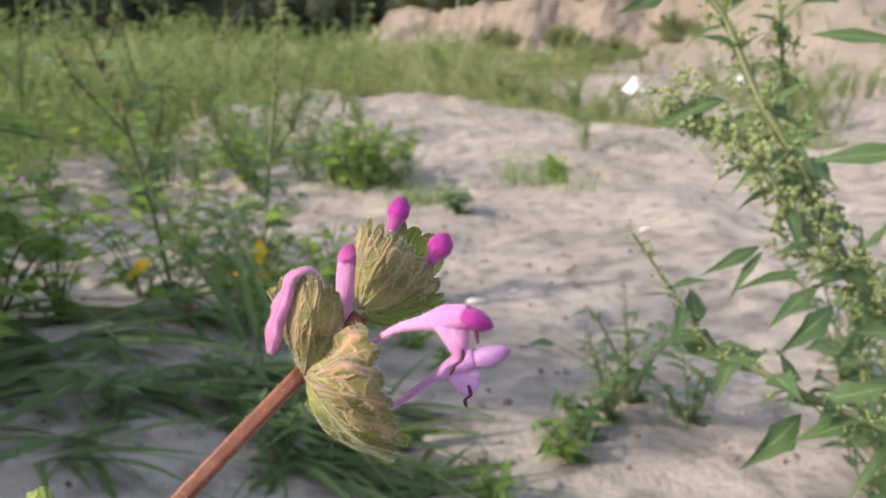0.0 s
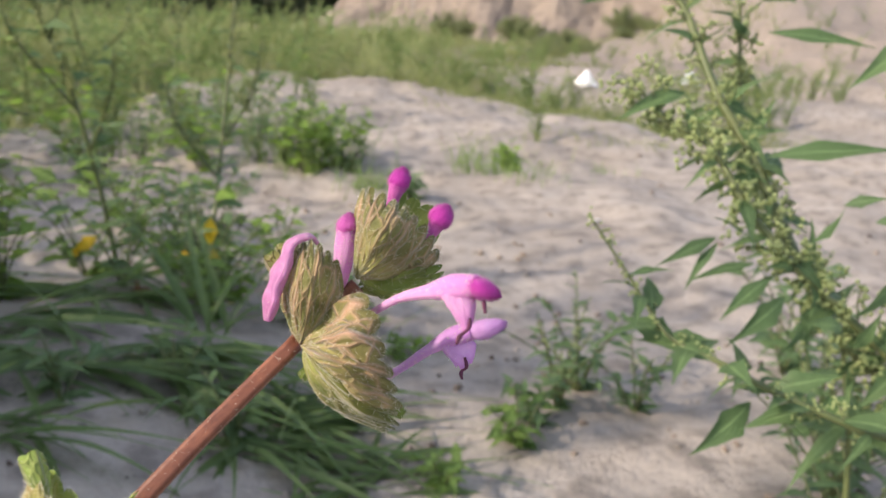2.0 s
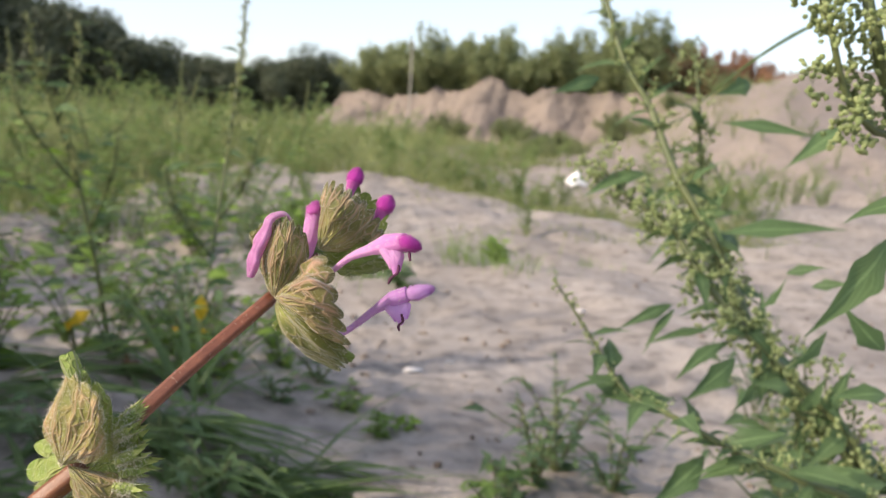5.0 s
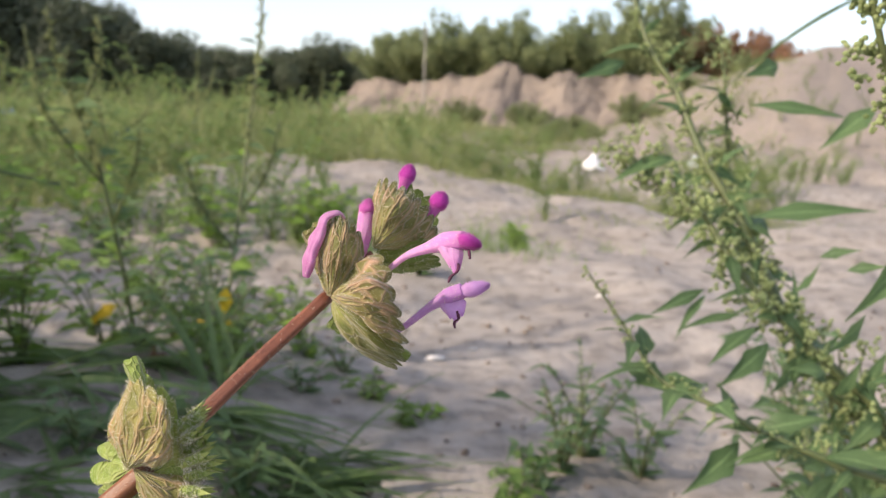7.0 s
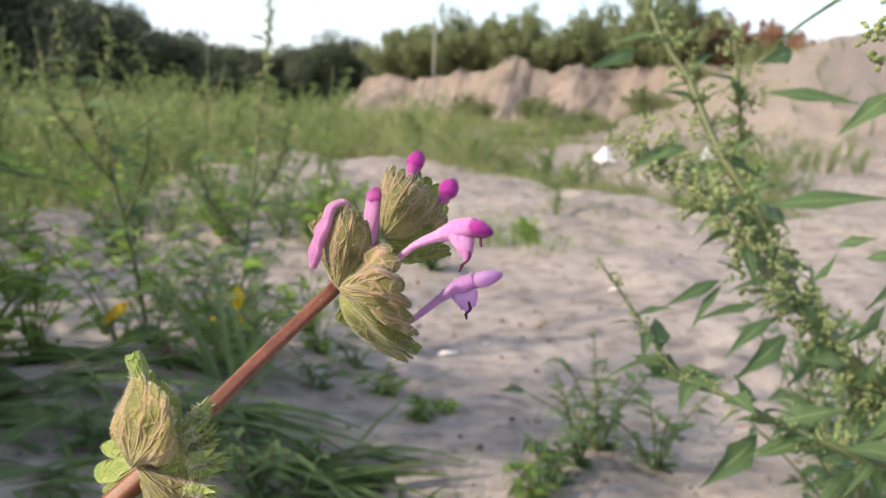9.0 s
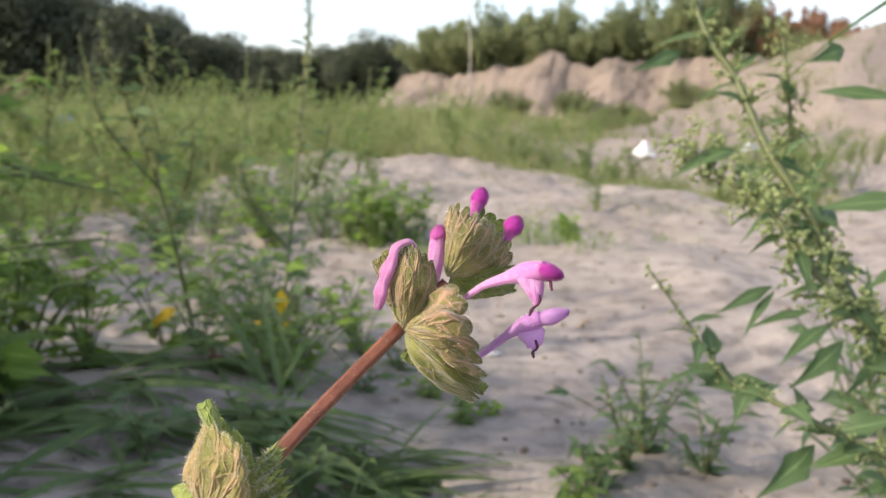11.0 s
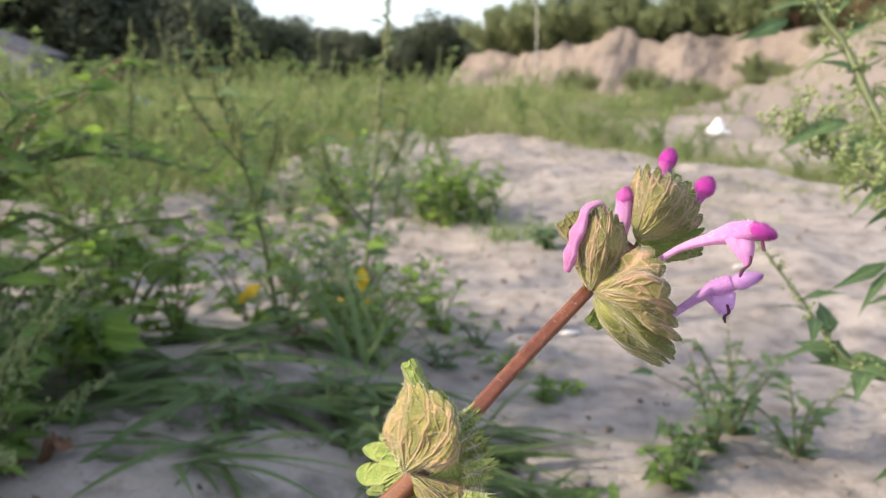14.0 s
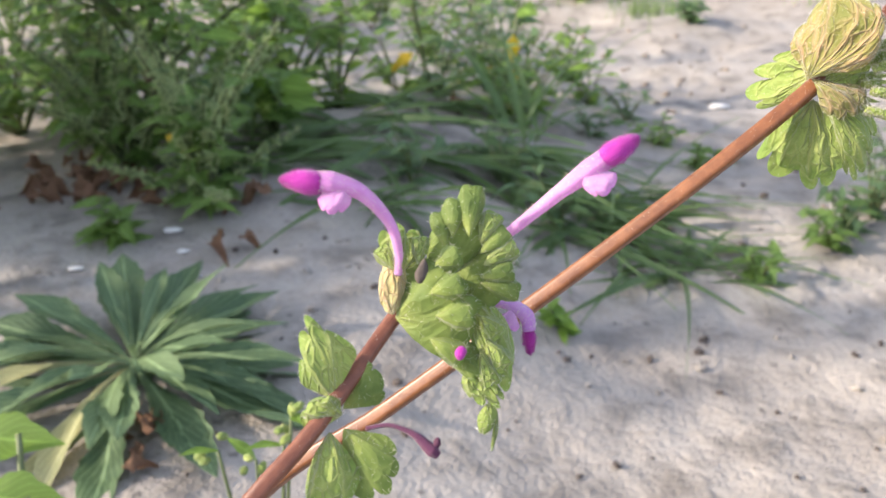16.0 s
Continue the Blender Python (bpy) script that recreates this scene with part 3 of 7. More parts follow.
def lofted(root, m, origin, mat, label, hair, lobes, scallop, quilt, foot, bow, rim, seed, name="bract", crumple=0.35):
    """A cupped bract: veins spring from its foot, bend through the bow and end at the lobed rim; fine raised forking veins, puckered tissue between."""
    r = np.random.default_rng(seed)
    ph = r.uniform(0, 6.28, 8)
    na_, nr_, veins = lobes * 14 + 1, 36, max(2, round(0.62 * lobes))
    grid = np.zeros((nr_ + 1, na_, 3))
    lump = np.zeros((nr_ + 1, na_))
    f = np.array(foot)
    for i in range(na_):
        q = i / (na_ - 1)
        c, e = np.array(spline(bow, q)), np.array(spline(rim, q))
        lane = q * veins % 1.0
        edge = abs(math.sin(math.pi * (q * lobes % 1.0))) ** 0.55
        size = 1 + 0.35 * math.sin(9 * q + ph[6])
        for j in range(nr_ + 1):
            p = j / nr_
            s = p * (1 + scallop * size * (edge - 0.75) * p**5)
            grid[j, i] = (1 - s) ** 2 * f + 2 * s * (1 - s) * c + s * s * e
            off = abs(lane - 0.5 + 0.20 * p * math.sin(6 * p + ph[1] + 7 * q))
            vein = math.exp(-((off / 0.15) ** 2))
            fork = math.exp(-(((off - 0.46 * max(0.0, p - 0.2) ** 0.8) / 0.07) ** 2)) * min(1.0, 3 * p)
            cross = max(0.0, math.sin(26 * p + 9 * off + ph[2] + 2.4 * math.sin(11 * q + ph[3]))) ** 4
            pucker = math.sin(2 * math.pi * q * veins + ph[7]) * math.sin(17 * p + ph[0] + 1.6 * math.sin(7 * q + ph[3]))
            fold = math.sin(2.2 * math.pi * q + 4 * p + ph[4]) + 0.7 * math.sin(4.1 * math.pi * q - 6 * p + ph[5])
            lump[j, i] = math.sin(math.pi * min(p, 0.93)) ** 0.6 * (0.34 * max(vein * (1 - 0.5 * p), 0.7 * fork) + 0.14 * cross + 0.22 * pucker + crumple * fold) + 0.8 * p**7 * (edge - 0.6)
    du, dv = np.gradient(grid, axis=1), np.gradient(grid, axis=0)
    n_ = np.cross(du, dv)
    n_ /= np.linalg.norm(n_, axis=2, keepdims=True) + 1e-9
    if n_[:, :, 2].mean() < 0:
        n_ = -n_
    grid += n_ * (quilt * lump)[:, :, None]
    verts = [tuple(float(w) for w in v) for v in grid.reshape(-1, 3)]
    uvs = [(i / (na_ - 1) * veins, j / nr_) for j in range(nr_ + 1) for i in range(na_)]
    faces = [(j * na_ + i, j * na_ + i + 1, (j + 1) * na_ + i + 1, (j + 1) * na_ + i) for j in range(nr_) for i in range(na_ - 1)]
    if np.cross(du, dv)[:, :, 2].mean() < 0:
        faces = [q[::-1] for q in faces]
    g = (verts, faces, uvs)
    b = part(name, moved(g, m, origin), mat, root, label)
    part("hair", moved(hairs(g, hair, 0.5, seed + 50, fine=0.014), m, origin), HAIR, b)
    part("rim_hair", moved(hairs(g, hair // 2, 0.55, seed + 90, True, fine=0.015), m, origin), HAIR, b)


def lip(root, m, origin, mat, foot, bow, rim, seed):
    """The drooping lower lip of a flower, notched and thin."""
    lofted(root, m, origin, mat, "drooping notched lower lip", 6, 3, 0.22, 0.16, foot, bow, rim, seed, "lip")


def lobe(root, m, origin, mat, foot, tip, wide, seed):
    """One small rounded leaf lobe, cupped, between its foot and its tip."""
    f, t = Vector(foot), Vector(tip)
    u = (t - f).normalized()
    v = Vector((-u.y, u.x, 0)).normalized() * wide / 2
    z = Vector((0, 0, 0.25 * wide))
    c = f + (t - f) * 0.55
    rim = [tuple(t - v * 0.95 - u * 0.34 * wide - z), tuple(t - v * 0.55 - u * 0.06 * wide), tuple(t + v * 0.55 - u * 0.06 * wide), tuple(t + v * 0.95 - u * 0.34 * wide - z)]
    bow = [tuple(c - v * 1.15 - z), tuple(c - v * 0.4 + z), tuple(c + v * 0.4 + z), tuple(c + v * 1.15 - z)]
    lofted(root, m, origin, mat, "small rounded green leaf lobe", 26, 2, 0.04, 0.08, foot, bow, rim, seed)


def calyx(root, m, base, at, way, size, seed, mat=BRACT_GREEN):
    g = tube(glide([at, Vector(at) + Vector(way).normalized() * size], 6), [0.35 * size * 0.5, 0.5 * size * 0.5, 0.45 * size * 0.5], 10, 0.1, False)
    teeth = []
    y = Vector(way).normalized()
    x = y.cross(Vector((0.2, 0.5, 0.8))).normalized()
    zf = x.cross(y)
    for k in range(5):
        a = 2 * math.pi * k / 5
        o = x * math.cos(a) + zf * math.sin(a)
        c = Vector(at) + y * size * 0.9 + o * 0.22 * size
        teeth.append(([tuple(c + o.cross(y) * 0.14 * size), tuple(c - o.cross(y) * 0.14 * size), tuple(c + y * 0.55 * size + o * 0.12 * size)], [(0, 1, 2)], [(0.5, 0.5)] * 3))
    g = join(g, *teeth)
    ob = part("calyx", moved(g, m, base), mat, root, "hairy green calyx with pointed teeth")
    part("hair", moved(hairs(g, 220, 0.7, seed, fine=0.02), m, base), HAIR, ob)


def henbit_tall():
    base = on_ground(-0.165, 0.030)
    root = thing("henbit_shoot", base, "leaning reddish henbit shoot with magenta flowers and hairy bracts", "wildflower", "henbit shoots")
    rel = lambda pts: [tuple(Vector(p) - Vector(base)) for p in pts]  # noqa: E731
    n1, n2 = TOP @ Vector((0, 0, 0)), MID @ Vector((0, 0, 0))
    lower = [tuple(n2 + (n1 - n2) * 0.03), (-0.0394, 0.0572, 0.2156), (-0.051, 0.0532, 0.2059), (-0.0664, 0.0488, 0.1933), (-0.0856, 0.0439, 0.1778),
             (-0.1085, 0.0385, 0.1594), (-0.138, 0.034, 0.115), (-0.165, 0.030, base[2] - 0.004)]
    g = tube(glide(rel(lower), 10), [0.00108, 0.00112, 0.00116, 0.00122, 0.0014, 0.0016], 16, 0.14)
    st = part("stem", g, STEM_TAN, root, "square reddish-brown hairy stem")
    part("hair", hairs(g, 1100, 0.00045, 1, fine=0.000009), HAIR, st)
    up = [tuple(n2), tuple(n2 + (n1 - n2) * 0.5 + Vector((0, 0, 0.0004))), tuple(n1)]
    g = tube(glide(rel(up), 10), [0.00098, 0.00086, 0.00083], 16, 0.14)
    st = part("stem", g, STEM_RED, root, "square reddish-brown hairy stem")
    part("hair", hairs(g, 320, 0.0005, 2, fine=0.000014), HAIR, st)
    g = moved(tube(glide([(0, 0, -0.6), (2.4, 2.2, -1.4), (5.3, 4.9, -1.6)], 6), [0.85, 0.8, 0.8], 12, 0.08), TOP, base)
    part("stem", g, STEM_RED, root)

    # upper pair of bracts, their buds
    lofted(root, TOP, base, BRACT, "olive-green bract with flushed veins, underside outwards", 450, 9, 0.13, 0.44, (5.2, 5.8, 0.4),
           [(4.0, 9.6, -2.5), (5.0, 10.0, 4.5), (7.0, 9.9, 8.0), (8.9, 9.0, 7.0), (10.9, 7.1, 3.0), (11.2, 4.6, -2.0)],
           [(5.4, 13.8, -1.0), (6.8, 13.8, 0.8), (8.7, 12.9, 2.0), (10.4, 11.7, 2.0), (12.0, 10.0, 1.0), (12.9, 7.6, -1.5)], 20)
    lofted(root, TOP, base, BRACT, "olive-green quilted bract with pale veins", 420, 7, 0.10, 0.42, (-0.0, -0.3, 0.6),
           [(-3.2, 3.3, -0.5), (-0.8, 4.3, 4.5), (1.0, 4.8, 7.0), (2.9, 4.6, 6.0), (4.9, 2.7, 2.5)],
           [(-1.3, 7.6, 0.5), (-0.1, 9.0, 1.5), (1.2, 9.2, 2.5), (2.6, 8.5, 2.8), (3.8, 7.0, 1.6)], 21)
    lofted(root, TOP, base, BRACT_ROSY, "folded bract with rosy veins", 450, 6, 0.09, 0.60, (0.3, -0.2, 1.8),
           [(1.9, 4.1, 3.4), (3.9, 3.1, 8.2), (5.1, 1.4, 11.2), (4.6, -0.7, 12.2), (3.6, -2.6, 11.0)],
           [(5.8, 5.1, 3.7), (7.1, 2.9, 6.2), (8.1, -0.4, 6.7), (8.9, -3.2, 5.4), (9.1, -5.4, 4.6)], 22, crumple=0.95)
    # Lower half in the darker olive, so the fold's shade is in its colour.
    lofted(root, TOP, base, BRACT_OLIVE_SHADE, "drooping olive half of the folded bract, shade painted into its colour", 220, 5, 0.10, 0.42, (0.5, -0.5, 1.2),
           [(4.4, -1.4, 10.0), (3.0, -3.4, 9.0), (0.0, -5.7, 2.3)],
           [(8.9, -4.2, 4.0), (8.9, -7.2, 2.0), (8.0, -8.9, 0.3)], 29, crumple=0.6)
    lobe(root, TOP, base, BRACT_GREEN, (5.8, -5.4, 0.0), (7.9, -8.4, -0.4), 1.9, 23)
    lobe(root, TOP, base, BRACT_GREEN, (7.1, -5.8, -0.6), (9.9, -7.5, -1.0), 1.3, 25)
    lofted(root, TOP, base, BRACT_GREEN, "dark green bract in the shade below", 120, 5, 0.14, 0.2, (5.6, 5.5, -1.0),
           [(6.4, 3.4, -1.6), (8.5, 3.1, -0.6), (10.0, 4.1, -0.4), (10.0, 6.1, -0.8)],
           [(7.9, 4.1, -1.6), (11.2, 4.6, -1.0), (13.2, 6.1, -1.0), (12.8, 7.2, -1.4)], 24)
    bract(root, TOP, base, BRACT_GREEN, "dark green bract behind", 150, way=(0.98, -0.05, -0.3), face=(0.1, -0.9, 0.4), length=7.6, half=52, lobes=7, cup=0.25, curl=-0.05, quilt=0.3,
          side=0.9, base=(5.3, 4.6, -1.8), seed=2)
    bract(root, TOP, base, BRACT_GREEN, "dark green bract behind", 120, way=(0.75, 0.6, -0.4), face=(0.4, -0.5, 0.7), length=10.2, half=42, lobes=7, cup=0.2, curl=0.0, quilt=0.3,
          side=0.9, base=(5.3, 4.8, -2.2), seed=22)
    for at, way, ln, wd, neck in (((9.1, 15.0, -1.2), (0.35, 1, 0), 2.3, 1.95, (8.0, 11.4, -1.6)), ((13.0, 11.7, 0.0), (0.5, 0.85, 0.1), 2.3, 2.2, (11.0, 8.2, -0.6))):
        g = blob(at, way, ln, wd, None, 16, 12, 0.1, 0.03, 4)
        b = part("bud", moved(g, TOP, base), HOOD, root, "closed velvety magenta flower bud")
        part("bud_hair", moved(hairs(g, 1300, 0.30, 5, fine=0.020), TOP, base), HOOD, b)
        w = Vector(way).normalized()
        part("bud_tube", moved(tube(glide([neck, Vector(at) - w * ln * 0.55, Vector(at) - w * 0.1], 6), [0.42, 0.56, 0.84, 0.9], 14), TOP, base), NECK, b, "pinker bud tube")

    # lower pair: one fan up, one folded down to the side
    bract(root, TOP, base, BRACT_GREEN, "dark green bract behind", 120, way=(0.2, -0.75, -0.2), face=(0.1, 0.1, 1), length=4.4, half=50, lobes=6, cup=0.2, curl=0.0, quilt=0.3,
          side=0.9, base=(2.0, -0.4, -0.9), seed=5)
    for k, (foot, tip) in enumerate((((-0.5, 3.7, -1.0), (-3.0, 8.0, -1.6)), ((-0.3, 4.4, -1.2), (-1.8, 9.0, -2.0)))):
        lobe(root, TOP, base, BRACT, foot, tip, 2.2, 160 + k)

    # open flowers
    corolla(root, TOP, base, [(5.4, 2.2, 1.8), (6.9, 3.2, 3.0), (9.0, 4.9, 6.2), (11.4, 5.9, 9.0), (13.4, 6.5, 10.8), (15.2, 6.8, 12.0)], [0.28, 0.30, 0.36, 0.62, 1.18, 1.0],
            ((15.6, 6.6, 12.5), (0.9, -0.30, 0.3), 2.5, 1.65, 1.9),
            None,
            style=[[(14.4, 5.2, 12.0), (14.5, 3.6, 12.3), (13.8, 2.9, 12.3), (13.5, 2.2, 12.4)], [(15.6, 5.8, 12.4), (15.7, 5.0, 12.6), (15.8, 4.8, 12.6)]], seed=11)
    corolla(root, TOP, base, [(7.6, -5.0, -4.6), (9.5, -3.7, -4.0), (12.3, -1.3, -2.2), (14.4, 0.1, -1.2), (16.2, 0.9, -0.6)], [0.34, 0.37, 0.50, 0.98, 0.92],
            ((17.6, 1.2, -0.2), (0.95, 0.28, 0.1), 3.5, 1.8, 2.0), None,
            PETAL_LILAC, PETAL_LILAC, [[(15.5, -1.6, -0.1), (15.7, -2.5, 0.0), (15.2, -3.0, 0.0), (15.3, -3.7, 0.0)]], 12)
    lip(root, TOP, base, PETAL, (12.6, 6.9, 11.2), [(11.9, 5.9, 11.0), (13.2, 5.6, 12.6), (14.6, 5.7, 12.8), (15.4, 6.4, 12.0)], [(13.2, 4.6, 11.4), (13.8, 3.6, 12.0), (14.5, 3.4, 12.2), (15.1, 4.9, 11.8)], 25)
    lip(root, TOP, base, PETAL_LILAC, (13.2, -0.2, -1.4), [(13.2, -1.2, -1.6), (14.6, -1.5, 0.3), (16.3, -1.0, 0.4), (17.0, 0.4, -0.6)], [(14.2, -1.9, -1.4), (15.0, -2.8, -0.5), (16.0, -2.5, -0.4), (16.7, -0.9, -0.9)], 26)
    corolla(root, TOP, base, [(3.2, 3.2, -1.6), (3.7, 6.0, -1.6), (4.1, 8.6, -1.4), (4.3, 10.4, -1.4)], [0.5, 0.80, 1.05, 1.0], ((4.35, 10.7, -1.3), (0.1, 1, 0), 2.0, 2.05, 2.0), None, PETAL, NECK, None, 13)
    # spent flower that curls over the upright bract
    g = tube(glide([(2.0, 7.9, 0.8), (1.6, 9.3, 1.6), (0.9, 9.8, 2.2), (-0.4, 9.2, 2.6), (-1.3, 7.0, 2.6), (-2.2, 4.4, 2.5), (-2.5, 2.2, 2.2)], 10), [0.24, 0.26, 0.28, 0.38, 0.60, 0.80, 0.74, 0.42], 16, 0.12)
    wr = np.random.default_rng(77).normal(0, 1, 9)
    g = ([tuple(Vector(v) + Vector((1, 0.2, 0.6)) * 0.10 * (math.sin(1.3 * v[1] + 2.2 * v[0] + wr[0]) + 0.7 * math.sin(2.9 * v[1] - 3 * v[2] + wr[1]))) for v in g[0]], g[1], g[2])
    b = part("flower", moved(g, TOP, base), PETAL_SPENT, root, "spent pink flower curled over a bract")
    part("hair", moved(hairs(g, 260, 0.25, 17, fine=0.02), TOP, base), HAIR, b)

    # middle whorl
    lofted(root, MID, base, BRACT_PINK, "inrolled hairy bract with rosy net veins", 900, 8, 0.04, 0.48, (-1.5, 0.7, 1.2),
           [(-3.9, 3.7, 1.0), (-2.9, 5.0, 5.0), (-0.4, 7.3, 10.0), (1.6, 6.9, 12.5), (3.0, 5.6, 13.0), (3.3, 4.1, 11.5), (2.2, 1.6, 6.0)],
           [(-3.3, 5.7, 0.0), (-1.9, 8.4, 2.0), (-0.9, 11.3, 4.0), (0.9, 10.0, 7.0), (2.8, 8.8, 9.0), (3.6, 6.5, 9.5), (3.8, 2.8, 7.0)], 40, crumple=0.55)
    lofted(root, MID, base, BRACT_PALE, "green lobed margin turned back behind the rosy bract", 260, 5, 0.10, 0.25, (-1.5, 1.0, 0.6),
           [(-0.6, 6.4, 4.0), (1.6, 6.6, 6.0), (3.2, 5.4, 6.0), (3.7, 3.6, 5.0), (3.0, 1.2, 3.0)],
           [(-0.1, 11.0, 3.0), (2.1, 9.7, 5.0), (3.8, 7.9, 6.0), (4.2, 4.8, 6.0), (4.4, 1.7, 5.0)], 44)
    lobe(root, MID, base, BRACT_PALE, (1.2, 8.2, 6.4), (-1.1, 12.7, 5.0), 2.0, 153)
    lofted(root, MID, base, BRACT, "ruffled olive bract below the rosy one", 200, 5, 0.12, 0.35, (-0.9, 0.8, 1.0),
           [(-0.5, -0.8, 2.4), (1.4, -1.2, 4.6), (3.3, -0.9, 4.6), (4.5, 0.0, 2.6)],
           [(0.2, -3.0, 1.6), (2.6, -4.0, 3.0), (5.0, -2.6, 3.0), (5.2, -0.2, 1.8)], 45)
    lofted(root, MID, base, BRACT_PALE, "yellow-green lobed bract", 200, 4, 0.3, 0.36, (-0.2, 1.5, -0.4),
           [(-1.3, 4.0, -1.0), (-2.6, 3.0, -2.0), (-3.0, 0.8, -2.4), (-3.2, -0.9, -2.6), (-2.3, -1.3, -2.0)],
           [(-2.2, 4.7, -2.0), (-4.6, 3.2, -5.0), (-5.9, 0.9, -6.0), (-5.9, -2.4, -6.0), (-3.4, -2.8, -4.0)], 41)
    # Pale yellow-green carries the look of light shining through the lobes.
    lofted(root, MID, base, BRACT_PALE, "yellow-green lobed bract, its pale colour standing in for light through it", 200, 4, 0.26, 0.75, (-0.0, -1.7, -0.4),
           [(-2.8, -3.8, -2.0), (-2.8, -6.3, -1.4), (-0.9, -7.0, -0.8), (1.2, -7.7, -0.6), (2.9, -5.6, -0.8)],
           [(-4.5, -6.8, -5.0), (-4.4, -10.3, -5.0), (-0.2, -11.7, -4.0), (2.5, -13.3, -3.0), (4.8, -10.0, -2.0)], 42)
    lofted(root, MID, base, BRACT_PALE, "yellow-green half of the bract behind the calyx teeth", 200, 5, 0.14, 0.35, (0.6, -0.2, 0.2),
           [(1.2, 3.2, 2.1), (2.7, 2.9, 2.8), (3.1, 0.7, 2.8), (2.5, -0.9, 1.4)],
           [(3.1, 6.0, 0.7), (5.4, 4.1, 0.3), (6.3, 0.8, 0.0), (5.3, -2.0, -0.3)], 46)
    # Takes the pale material so that its sunlit look is in the colour.
    lofted(root, MID, base, BRACT_PALE, "drooping bract with pale rim", 300, 5, 0.14, 0.35, (0.5, -1.0, 0.0),
           [(4.8, -1.2, 0.1), (5.6, -4.9, 2.7), (3.1, -5.5, 2.9), (1.9, -4.4, 0.2)],
           [(8.2, -4.6, -1.0), (8.0, -8.4, -1.4), (6.9, -11.9, -2.6), (4.6, -10.2, -2.0)], 43)
    lobe(root, MID, base, BRACT_PALE, (0.4, -1.8, -0.3), (2.4, -12.0, -2.2), 4.2, 150)
    lobe(root, MID, base, BRACT_PALE, (0.8, -1.6, -0.2), (5.0, -10.6, -1.8), 4.0, 151)
    lobe(root, MID, base, BRACT_PALE, (0.0, -1.8, -0.4), (-1.4, -11.0, -3.2), 4.2, 152)
    r = np.random.default_rng(8)
    for k in range(12):
        a = 0.95 - 0.17 * k
        calyx(root, MID, base, (3.3 + 1.2 * math.cos(a), 2.6 + 3.4 * math.sin(a) - 0.25 * k, 0.4 + 2.6 * (k % 3)), (1.0, 0.25 + 0.9 * a + r.normal(0, 0.2), r.normal(0.3, 0.3)), r.uniform(2.0, 3.0), 60 + k, BRACT_PALE)


